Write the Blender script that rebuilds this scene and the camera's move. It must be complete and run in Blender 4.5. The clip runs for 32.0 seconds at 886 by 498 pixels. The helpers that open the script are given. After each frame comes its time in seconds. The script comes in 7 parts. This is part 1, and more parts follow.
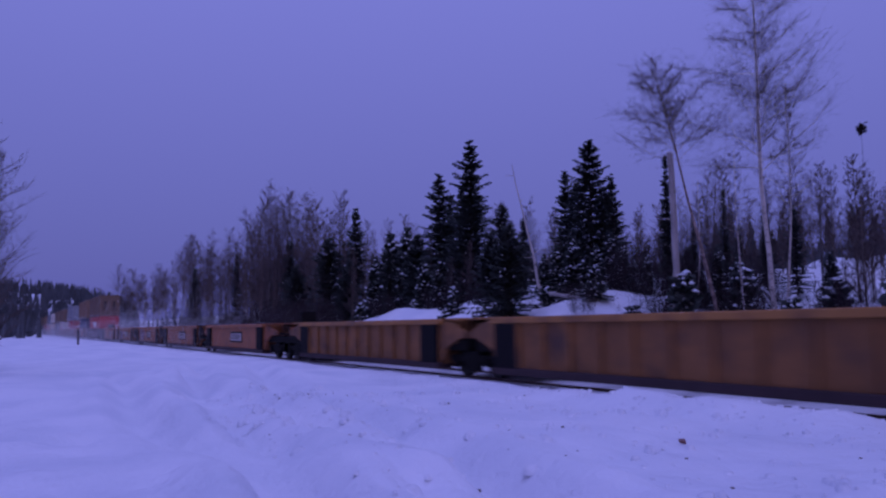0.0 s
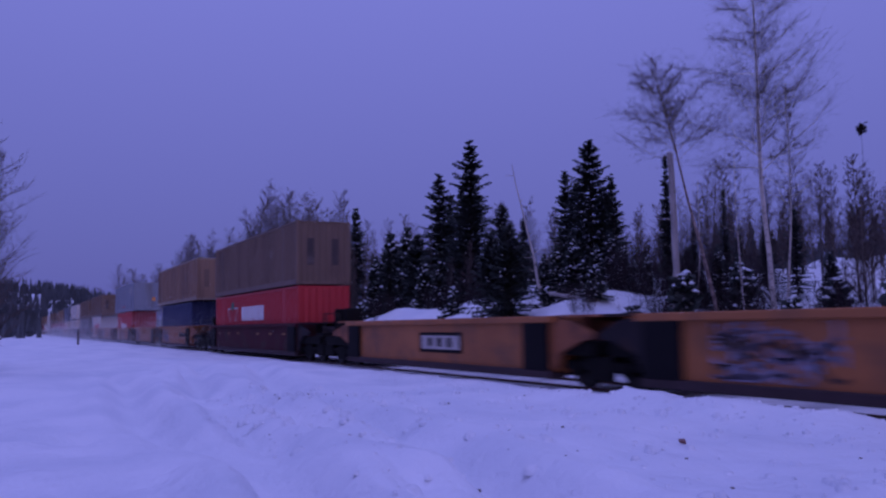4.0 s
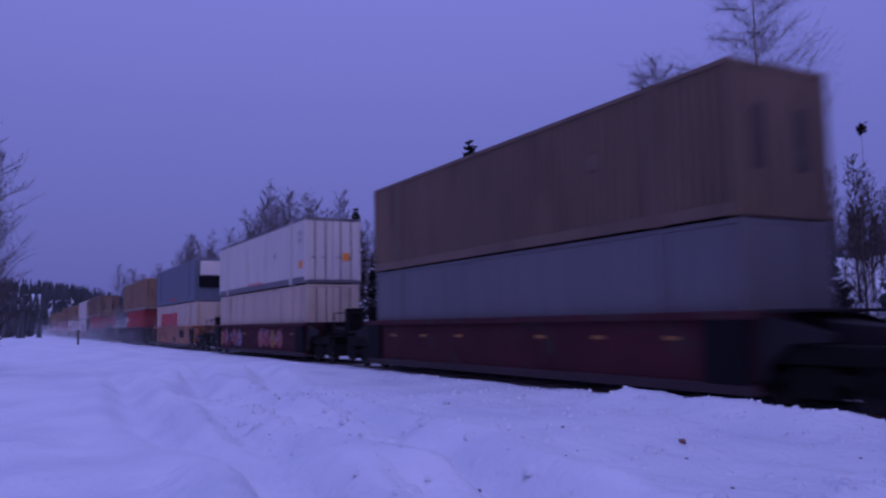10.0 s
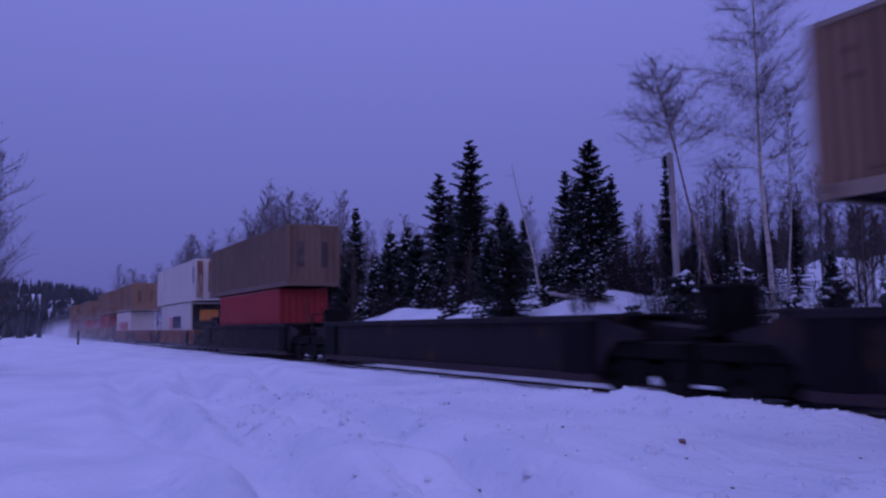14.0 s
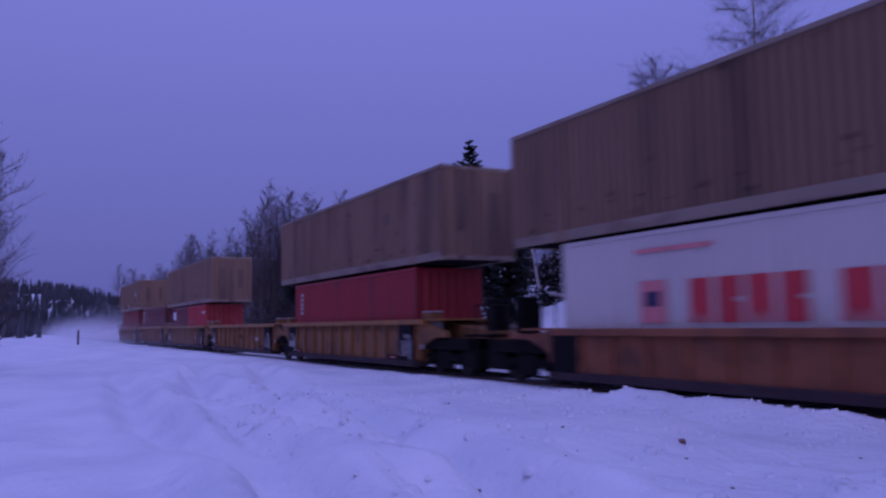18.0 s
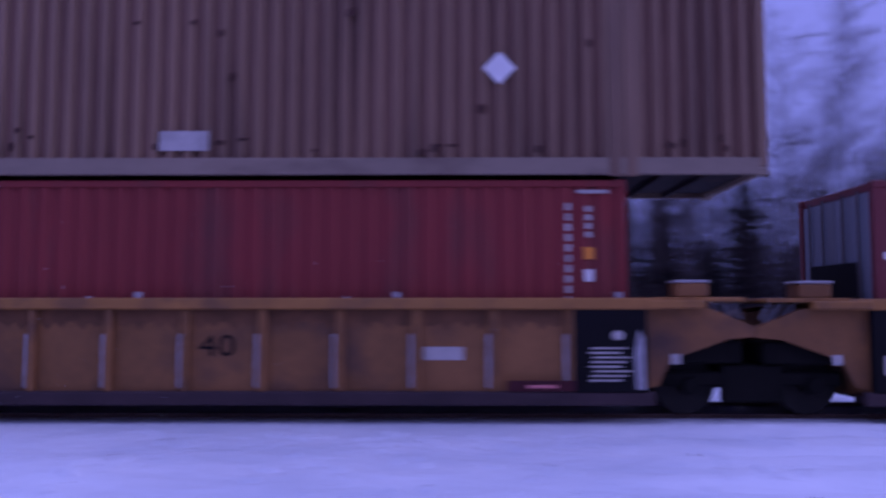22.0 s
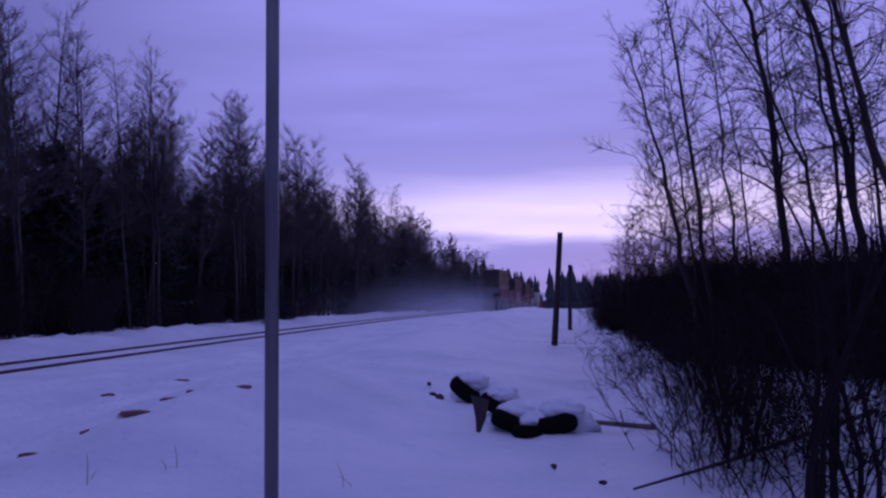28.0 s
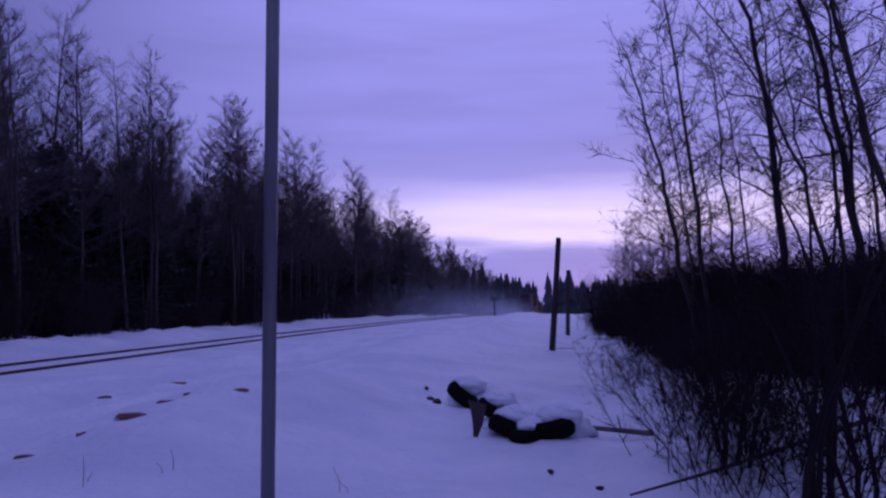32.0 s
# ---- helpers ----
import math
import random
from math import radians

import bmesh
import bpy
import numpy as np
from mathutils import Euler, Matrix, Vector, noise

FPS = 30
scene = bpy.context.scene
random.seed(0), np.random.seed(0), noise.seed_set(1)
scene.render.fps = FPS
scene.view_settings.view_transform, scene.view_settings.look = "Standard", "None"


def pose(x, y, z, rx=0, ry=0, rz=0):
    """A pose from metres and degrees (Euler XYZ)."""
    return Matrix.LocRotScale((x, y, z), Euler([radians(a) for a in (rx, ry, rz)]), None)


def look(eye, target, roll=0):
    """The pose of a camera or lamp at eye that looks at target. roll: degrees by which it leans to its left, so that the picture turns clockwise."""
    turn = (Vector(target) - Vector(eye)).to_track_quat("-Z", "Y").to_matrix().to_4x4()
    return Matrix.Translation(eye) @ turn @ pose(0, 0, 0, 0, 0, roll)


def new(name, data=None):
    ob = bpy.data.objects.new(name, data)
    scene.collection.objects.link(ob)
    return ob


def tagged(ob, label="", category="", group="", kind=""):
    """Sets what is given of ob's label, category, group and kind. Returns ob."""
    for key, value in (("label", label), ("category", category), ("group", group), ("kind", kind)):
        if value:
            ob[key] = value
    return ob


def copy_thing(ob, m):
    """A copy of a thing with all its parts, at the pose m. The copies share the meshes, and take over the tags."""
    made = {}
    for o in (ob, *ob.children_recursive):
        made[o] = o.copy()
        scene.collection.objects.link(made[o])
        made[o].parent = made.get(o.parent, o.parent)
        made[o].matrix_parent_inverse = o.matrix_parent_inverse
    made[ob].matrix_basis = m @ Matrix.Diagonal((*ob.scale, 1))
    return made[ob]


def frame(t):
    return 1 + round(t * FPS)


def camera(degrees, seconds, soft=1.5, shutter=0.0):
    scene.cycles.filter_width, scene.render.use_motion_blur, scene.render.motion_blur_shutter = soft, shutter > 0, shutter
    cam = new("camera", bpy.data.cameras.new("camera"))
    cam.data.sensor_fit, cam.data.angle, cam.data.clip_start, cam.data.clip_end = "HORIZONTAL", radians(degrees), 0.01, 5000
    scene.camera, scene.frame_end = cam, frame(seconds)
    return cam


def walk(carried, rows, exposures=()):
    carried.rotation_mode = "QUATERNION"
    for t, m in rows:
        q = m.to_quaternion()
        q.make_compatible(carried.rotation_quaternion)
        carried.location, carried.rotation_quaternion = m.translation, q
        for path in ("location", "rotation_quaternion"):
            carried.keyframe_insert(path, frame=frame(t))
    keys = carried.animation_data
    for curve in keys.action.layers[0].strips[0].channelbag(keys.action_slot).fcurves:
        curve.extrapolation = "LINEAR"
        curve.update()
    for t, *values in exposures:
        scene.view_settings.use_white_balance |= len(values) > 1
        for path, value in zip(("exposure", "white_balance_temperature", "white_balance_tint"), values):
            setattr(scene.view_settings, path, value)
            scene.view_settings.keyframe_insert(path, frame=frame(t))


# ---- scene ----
# ---- camera ----
cam = camera(57.1, 32.0, soft=2.4, shutter=0.5)
EYE = (0.0, 0.0, 1.5)
TURNS = [  # seconds, yaw, pitch, roll
    (0.0, 61.97, 5.26, 0.91), (20.7, 61.97, 5.26, 0.91), (21.0, 61.38, 5.3, 0.8), (21.2, 56.2, 4.8, 0.5),
    (21.4, 48.8, 4.15, 0.3), (21.5, 41.5, 4.1, 0.25), (21.6, 33.6, 4.1, 0.25), (21.7, 23.5, 4.15, 0.1),
    (21.8, 14.8, 4.4, 0.0), (21.9, 6.8, 4.25, 0.0), (22.0, 0.4, 4.2, 0.0), (22.1, -8.0, 4.4, 0.0),
    (22.2, -17.2, 5.0, 0.0), (22.3, -25.2, 5.03, -0.05), (22.4, -33.1, 5.07, -0.2), (22.5, -40.5, 5.05, -0.3),
    (22.6, -46.9, 4.8, -0.35), (22.7, -53.3, 4.3, -0.35), (22.8, -59.4, 3.5, -0.2), (22.9, -63.4, 3.0, -0.2),
    (23.0, -66.2, 2.7, -0.35), (23.3, -71.8, 3.2, -0.85), (23.5, -75.0, 3.0, -0.9), (24.0, -78.1, 3.1, -0.55),
    (24.5, -79.3, 2.98, -0.45), (25.0, -80.8, 2.8, -0.2), (25.5, -80.65, 2.76, 0.12), (27.5, -80.68, 2.92, 0.6),
    (28.5, -80.6, 3.12, 0.88), (30.0, -80.56, 3.32, 0.88), (31.0, -80.67, 3.34, 0.53), (32.0, -80.78, 3.32, 0.37)]


def sway(t):
    """The few centimetres by which the camera swings out during the turn."""
    f = max(0.0, min(1.0, (t - 22.0) / 0.9, (24.0 - t) / 0.9))
    return -0.025 * f, 0.061 * f


walk(cam, [(t, pose(EYE[0] + sway(t)[0], EYE[1] + sway(t)[1], EYE[2], 90 + p, r, y)) for t, y, p, r in TURNS],
     exposures=[(0, -0.13), (20.8, -0.13), (21.6, 0.1), (22.0, 0.38), (22.5, 0.38), (23.0, 0.06), (24.0, -0.56), (25.5, -0.74), (28.0, -0.74), (32.0, -0.74)])


# ---- world and sun ----
def build_world():
    w = bpy.data.worlds.new("dusk_sky")
    scene.world = w
    w.use_nodes = True
    nt = w.node_tree
    nt.nodes.clear()
    N, Lk = nt.nodes.new, nt.links.new
    tc = N("ShaderNodeTexCoord")
    sep = N("ShaderNodeSeparateXYZ")
    Lk(tc.outputs["Generated"], sep.inputs[0])
    # height above the horizon: overcast, a little darker low down
    up = N("ShaderNodeValToRGB")
    Lk(sep.outputs["Z"], up.inputs[0])
    e = up.color_ramp.elements
    e[0].position, e[0].color = 0.0, (0.102, 0.112, 0.415, 1)
    e[1].position, e[1].color = 1.0, (0.42, 0.435, 1.22, 1)
    m = e.new(0.16)
    m.color = (0.143, 0.152, 0.53, 1)
    m = e.new(0.38)
    m.color = (0.196, 0.206, 0.68, 1)
    # the afterglow low in the west (+X)
    dot = N("ShaderNodeVectorMath")
    dot.operation = "DOT_PRODUCT"
    Lk(tc.outputs["Generated"], dot.inputs[0])
    dot.inputs[1].default_value = (0.99, -0.12, 0.07)
    wide = N("ShaderNodeMapRange")
    wide.interpolation_type = "SMOOTHERSTEP"
    Lk(dot.outputs["Value"], wide.inputs[0])
    wide.inputs[1].default_value, wide.inputs[2].default_value = 0.55, 1.0
    glow = N("ShaderNodeMix")
    glow.data_type, glow.blend_type = "RGBA", "ADD"
    Lk(wide.outputs[0], glow.inputs[0])
    Lk(up.outputs[0], glow.inputs[6])
    glow.inputs[7].default_value = (0.34, 0.308, 0.78, 1)
    # the bright slot under the cloud edge
    slot = N("ShaderNodeValToRGB")
    se = slot.color_ramp.elements
    se[0].position, se[0].color = 0.03, (0, 0, 0, 1)
    se[1].position, se[1].color = 0.18, (0, 0, 0, 1)
    for pos, v in ((0.058, 0.04), (0.078, 0.9), (0.1, 1.0), (0.125, 0.5), (0.15, 0.08)):
        q = se.new(pos)
        q.color = (v, v, v, 1)
    mp = N("ShaderNodeMapping")
    mp.inputs["Scale"].default_value = (2.0, 2.0, 16.0)
    Lk(tc.outputs["Generated"], mp.inputs[0])
    nz = N("ShaderNodeTexNoise")
    nz.inputs["Scale"].default_value, nz.inputs["Detail"].default_value = 1.6, 5.0
    Lk(mp.outputs[0], nz.inputs["Vector"])
    wob = N("ShaderNodeMath")
    wob.operation = "MULTIPLY_ADD"
    Lk(nz.outputs[0], wob.inputs[0])
    wob.inputs[1].default_value = 0.07
    off = N("ShaderNodeMath")
    off.operation = "SUBTRACT"
    Lk(sep.outputs["Z"], off.inputs[0])
    off.inputs[1].default_value = 0.035
    Lk(off.outputs[0], wob.inputs[2])
    Lk(wob.outputs[0], slot.inputs[0])
    near = N("ShaderNodeMapRange")
    near.interpolation_type = "SMOOTHSTEP"
    Lk(dot.outputs["Value"], near.inputs[0])
    near.inputs[1].default_value, near.inputs[2].default_value = 0.84, 0.99
    mul = N("ShaderNodeMath")
    mul.operation = "MULTIPLY"
    Lk(near.outputs[0], mul.inputs[0])
    Lk(slot.outputs[0], mul.inputs[1])
    sl = N("ShaderNodeMix")
    sl.data_type, sl.blend_type = "RGBA", "ADD"
    Lk(mul.outputs[0], sl.inputs[0])
    Lk(glow.outputs[2], sl.inputs[6])
    sl.inputs[7].default_value = (1.0, 0.79, 0.87, 1)
    # soft cloud streaks
    streak = N("ShaderNodeMapRange")
    Lk(nz.outputs[0], streak.inputs[0])
    streak.inputs[1].default_value, streak.inputs[2].default_value = 0.3, 0.7
    streak.inputs[3].default_value, streak.inputs[4].default_value = 0.9, 1.08
    fin = N("ShaderNodeMix")
    fin.data_type, fin.blend_type = "RGBA", "MULTIPLY"
    Lk(wide.outputs[0], fin.inputs[0])
    Lk(sl.outputs[2], fin.inputs[6])
    Lk(streak.outputs[0], fin.inputs[7])
    bg = N("ShaderNodeBackground")
    Lk(fin.outputs[2], bg.inputs[0])
    bg.inputs[1].default_value = 1.0
    # a trace of clear twilight sky behind the cloud
    sky = N("ShaderNodeTexSky")
    sky.sky_type, sky.sun_disc = "NISHITA", False
    sky.sun_elevation, sky.sun_rotation = radians(1.5), radians(97)
    bg2 = N("ShaderNodeBackground")
    Lk(sky.outputs[0], bg2.inputs[0])
    bg2.inputs[1].default_value = 0.006
    add = N("ShaderNodeAddShader")
    Lk(bg.outputs[0], add.inputs[0])
    Lk(bg2.outputs[0], add.inputs[1])
    out = N("ShaderNodeOutputWorld")
    Lk(add.outputs[0], out.inputs[0])


build_world()
sun_data = bpy.data.lights.new("sun", "SUN")
sun_data.energy, sun_data.angle, sun_data.color = 0.12, radians(25), (1.0, 0.72, 0.85)
sun = new("sun", sun_data)
sun.matrix_world = look((80, -8, 9), (0, 0, 0))


# ---- materials ----
def mat(name, color, rough=0.7, metal=0.0, vary=0.25, scale=3.0, fine=40.0, bump=0.15, dirt=None, dirt_amount=0.0,
        stretch=(1, 1, 1), emit=0.0, spec=0.4):
    """Two scales of tone, optional patches of dirt, and a fine relief."""
    m = bpy.data.materials.new(name)
    m.use_nodes = True
    nt = m.node_tree
    N, Lk = nt.nodes.new, nt.links.new
    b = nt.nodes["Principled BSDF"]
    tc = N("ShaderNodeTexCoord")
    mp = N("ShaderNodeMapping")
    mp.inputs["Scale"].default_value = stretch
    Lk(tc.outputs["Object"], mp.inputs[0])
    oi = N("ShaderNodeObjectInfo")
    offs = N("ShaderNodeVectorMath")
    offs.operation = "MULTIPLY_ADD"
    Lk(oi.outputs["Random"], offs.inputs[0])
    offs.inputs[1].default_value = (31, 17, 23)
    Lk(mp.outputs[0], offs.inputs[2])
    big = N("ShaderNodeTexNoise")
    big.inputs["Scale"].default_value, big.inputs["Detail"].default_value = scale, 6.0
    Lk(offs.outputs[0], big.inputs["Vector"])
    small = N("ShaderNodeTexNoise")
    small.inputs["Scale"].default_value, small.inputs["Detail"].default_value = fine, 3.0
    Lk(offs.outputs[0], small.inputs["Vector"])
    mix = N("ShaderNodeMath")
    mix.operation = "MULTIPLY_ADD"
    Lk(small.outputs[0], mix.inputs[0])
    mix.inputs[1].default_value = 0.35
    Lk(big.outputs[0], mix.inputs[2])
    r = N("ShaderNodeMapRange")
    Lk(mix.outputs[0], r.inputs[0])
    r.inputs[1].default_value, r.inputs[2].default_value = 0.4, 0.95
    r.inputs[3].default_value, r.inputs[4].default_value = 1.0 - vary, 1.0 + vary
    c = N("ShaderNodeMix")
    c.data_type, c.blend_type = "RGBA", "MULTIPLY"
    c.inputs[0].default_value = 1.0
    c.inputs[6].default_value = (*color, 1)
    Lk(r.outputs[0], c.inputs[7])
    last = c.outputs[2]
    if dirt:
        d = N("ShaderNodeTexNoise")
        d.inputs["Scale"].default_value, d.inputs["Detail"].default_value = scale * 2.3, 8.0
        Lk(offs.outputs[0], d.inputs["Vector"])
        dr = N("ShaderNodeMapRange")
        Lk(d.outputs[0], dr.inputs[0])
        dr.inputs[1].default_value, dr.inputs[2].default_value = 0.62 - 0.25 * dirt_amount, 0.75
        k = N("ShaderNodeMix")
        k.data_type = "RGBA"
        Lk(dr.outputs[0], k.inputs[0])
        Lk(last, k.inputs[6])
        k.inputs[7].default_value = (*dirt, 1)
        last = k.outputs[2]
    Lk(last, b.inputs["Base Color"])
    b.inputs["Roughness"].default_value, b.inputs["Metallic"].default_value = rough, metal
    b.inputs["Specular IOR Level"].default_value = spec
    if bump:
        bp = N("ShaderNodeBump")
        bp.inputs["Strength"].default_value, bp.inputs["Distance"].default_value = bump, 0.02
        Lk(mix.outputs[0], bp.inputs["Height"])
        Lk(bp.outputs[0], b.inputs["Normal"])
    if emit:
        b.inputs["Emission Color"].default_value, b.inputs["Emission Strength"].default_value = (*color, 1), emit
    return m


RUST = (0.07, 0.035, 0.02)
GRIME = (0.05, 0.04, 0.035)
M_TAN = mat("tan_container_paint", (0.218, 0.126, 0.078), 0.55, vary=0.16, scale=0.5, fine=6, bump=0.05, dirt=(0.09, 0.05, 0.036), dirt_amount=0.45, stretch=(1, 1, 0.12))
# darker, redder tan for the sunk faces of the folds
M_TANFOLD = mat("red_brown_tan_folds", (0.175, 0.085, 0.058), 0.7, vary=0.25, scale=0.5, fine=6, bump=0.05, dirt=(0.08, 0.035, 0.026), dirt_amount=0.5, stretch=(1, 1, 0.2))
M_TANRAIL = mat("chalky_tan_rail_paint", (0.25, 0.185, 0.135), 0.6, vary=0.2, scale=0.8, fine=8, bump=0.05, dirt=(0.10, 0.055, 0.04), dirt_amount=0.5, stretch=(0.4, 1, 1))
M_BROWN = mat("brown_container_paint", (0.142, 0.088, 0.060), 0.55, vary=0.18, scale=0.5, fine=6, bump=0.05, dirt=(0.09, 0.05, 0.035), dirt_amount=0.4, stretch=(1, 1, 0.25))
M_RED = mat("red_container_paint", (0.29, 0.016, 0.020), 0.5, vary=0.14, scale=0.5, fine=6, bump=0.05, dirt=(0.12, 0.02, 0.02), dirt_amount=0.2, stretch=(1, 1, 0.3))
M_BRIGHT_RED = mat("bright_red_container_paint", (0.40, 0.018, 0.024), 0.45, vary=0.1, scale=0.5, fine=6, bump=0.05, stretch=(1, 1, 0.3))
M_DULL_RED = mat("faded_red_container_paint", (0.21, 0.020, 0.020), 0.6, vary=0.14, scale=0.5, fine=6, bump=0.05, dirt=(0.12, 0.03, 0.025), dirt_amount=0.3, stretch=(1, 1, 0.3))
M_MAROON = mat("maroon_container_paint", (0.14, 0.022, 0.026), 0.5, vary=0.16, scale=0.5, fine=6, bump=0.05, stretch=(1, 1, 0.3))
M_BLUE = mat("dark_blue_container_paint", (0.006, 0.014, 0.065), 0.5, vary=0.16, scale=0.5, fine=6, bump=0.05, stretch=(1, 1, 0.3))
M_WHITE = mat("white_container_paint", (0.56, 0.50, 0.45), 0.5, vary=0.08, scale=0.5, fine=6, bump=0.04, dirt=(0.40, 0.33, 0.27), dirt_amount=0.1, stretch=(1, 1, 0.2))
M_CREAM = mat("cream_container_paint", (0.50, 0.385, 0.30), 0.5, vary=0.1, scale=0.5, fine=6, bump=0.04, dirt=(0.3, 0.2, 0.14), dirt_amount=0.3, stretch=(1, 1, 0.2))
M_GREY = mat("grey_container_paint", (0.185, 0.20, 0.235), 0.45, vary=0.1, scale=0.5, fine=6, bump=0.04, dirt=(0.14, 0.13, 0.13), dirt_amount=0.25, stretch=(1, 1, 0.2))
M_DULLGREY = mat("dull_grey_container_paint", (0.125, 0.115, 0.125), 0.55, vary=0.12, scale=0.5, fine=6, bump=0.04, dirt=(0.10, 0.08, 0.08), dirt_amount=0.3, stretch=(1, 1, 0.2))
M_STEELBLUE = mat("slate_container_paint", (0.10, 0.115, 0.15), 0.45, vary=0.12, scale=0.5, fine=6, bump=0.04, stretch=(1, 1, 0.2))
M_YELLOW = mat("yellow_railcar_paint", (0.33, 0.112, 0.036), 0.6, vary=0.22, scale=0.6, fine=8, bump=0.08, dirt=(0.16, 0.07, 0.035), dirt_amount=0.5)
M_OLDYELLOW = mat("dirty_yellow_railcar_paint", (0.232, 0.098, 0.033), 0.7, vary=0.32, scale=0.6, fine=8, bump=0.1, dirt=(0.085, 0.042, 0.028), dirt_amount=0.6)
M_RUSTCAR = mat("rusty_orange_railcar_paint", (0.255, 0.086, 0.038), 0.75, vary=0.3, scale=0.7, fine=8, bump=0.1, dirt=(0.07, 0.03, 0.024), dirt_amount=0.6)
M_CHORD = mat("bright_yellow_railcar_paint", (0.33, 0.142, 0.035), 0.55, vary=0.2, scale=0.8, fine=8, bump=0.06, dirt=(0.14, 0.065, 0.03), dirt_amount=0.55)
M_CARMAROON = mat("dark_maroon_railcar_paint", (0.062, 0.016, 0.021), 0.8, spec=0.15, vary=0.25, scale=0.6, fine=8, bump=0.08, dirt=GRIME, dirt_amount=0.4)
M_CARDARK = mat("black_railcar_paint", (0.020, 0.015, 0.018), 0.8, vary=0.3, scale=0.6, fine=8, bump=0.08, dirt=RUST, dirt_amount=0.25, spec=0.2)
M_SILL = mat("grimy_purple_brown_sill", (0.04, 0.022, 0.026), 0.8, vary=0.3, scale=1.5, fine=12, bump=0.1)
M_BLACK = mat("black_panel_paint", (0.007, 0.006, 0.008), 0.8, vary=0.3, scale=1.0, fine=10, bump=0.05, spec=0.15)
M_IRON = mat("greasy_truck_iron", (0.007, 0.006, 0.006), 0.85, 0.0, vary=0.4, scale=2.0, fine=20, bump=0.2, spec=0.15)
M_WHEEL = mat("wheel_steel", (0.016, 0.012, 0.011), 0.6, 0.3, vary=0.3, scale=3.0, fine=20, bump=0.1)
M_STEEL = mat("galvanised_steel", (0.42, 0.43, 0.45), 0.45, 0.7, vary=0.2, scale=4, fine=30, bump=0.05)
M_LOCKROD = mat("painted_lock_rod", (0.10, 0.085, 0.085), 0.6, 0.2, vary=0.3, scale=4, fine=30, bump=0.05)
M_RAIL = mat("worn_rail_steel", (0.09, 0.05, 0.04), 0.5, 0.6, vary=0.3, scale=4, fine=30, bump=0.1)
M_MARK = mat("white_lettering", (0.74, 0.72, 0.70), 0.6, vary=0.12, scale=3, fine=30, bump=0.0)
M_MARKDIM = mat("faded_white_lettering", (0.42, 0.38, 0.36), 0.6, vary=0.25, scale=3, fine=30, bump=0.0)
M_MARKRED = mat("red_lettering", (0.52, 0.035, 0.045), 0.6, vary=0.15, scale=3, fine=30, bump=0.0)
M_MARKNAVY = mat("navy_lettering", (0.02, 0.025, 0.07), 0.6, vary=0.15, scale=3, fine=30, bump=0.0)
M_MARKPINK = mat("faded_red_emblem", (0.62, 0.20, 0.20), 0.6, vary=0.2, scale=3, fine=30, bump=0.0)
M_MARKGREEN = mat("green_emblem", (0.02, 0.14, 0.09), 0.6, vary=0.2, scale=3, fine=30, bump=0.0)
M_MARKORANGE = mat("orange_label", (0.75, 0.25, 0.03), 0.6, vary=0.15, scale=3, fine=30, bump=0.0)
M_GRAFFITI = mat("grey_violet_spray_paint", (0.22, 0.20, 0.28), 0.7, vary=0.5, scale=2.5, fine=12, bump=0.0, dirt=(0.10, 0.06, 0.07), dirt_amount=0.5)
M_SPRAYPINK = mat("pink_spray_paint", (0.38, 0.11, 0.11), 0.7, vary=0.5, scale=2.5, fine=12, bump=0.0, dirt=(0.10, 0.035, 0.04), dirt_amount=0.5)


def snow_material():
    """Wind-crusted snow: soft lumps, crumbs and grain as relief, hardly any change of tone."""
    m = bpy.data.materials.new("snow")
    m.use_nodes = True
    nt = m.node_tree
    N, Lk = nt.nodes.new, nt.links.new
    b = nt.nodes["Principled BSDF"]
    tc = N("ShaderNodeTexCoord")
    prev = None
    for scale, detail, dist, strength in ((1.3, 3.0, 0.16, 0.7), (5.5, 4.0, 0.06, 0.7), (24.0, 3.0, 0.014, 0.6)):
        nz = N("ShaderNodeTexNoise")
        nz.inputs["Scale"].default_value, nz.inputs["Detail"].default_value, nz.inputs["Roughness"].default_value = scale, detail, 0.6
        Lk(tc.outputs["Object"], nz.inputs["Vector"])
        bp = N("ShaderNodeBump")
        bp.inputs["Strength"].default_value, bp.inputs["Distance"].default_value = strength, dist
        Lk(nz.outputs[0], bp.inputs["Height"])
        if prev:
            Lk(prev.outputs[0], bp.inputs["Normal"])
        prev = bp
    Lk(prev.outputs[0], b.inputs["Normal"])
    tone = N("ShaderNodeTexNoise")
    tone.inputs["Scale"].default_value, tone.inputs["Detail"].default_value = 0.5, 6.0
    Lk(tc.outputs["Object"], tone.inputs["Vector"])
    ramp = N("ShaderNodeValToRGB")
    ramp.color_ramp.elements[0].position, ramp.color_ramp.elements[0].color = 0.3, (0.63, 0.66, 0.72, 1)
    ramp.color_ramp.elements[1].position, ramp.color_ramp.elements[1].color = 0.6, (0.77, 0.78, 0.82, 1)
    Lk(tone.outputs[0], ramp.inputs[0])
    Lk(ramp.outputs[0], b.inputs["Base Color"])
    b.inputs["Roughness"].default_value, b.inputs["Specular IOR Level"].default_value = 0.6, 0.3
    return m


M_SNOW = snow_material()


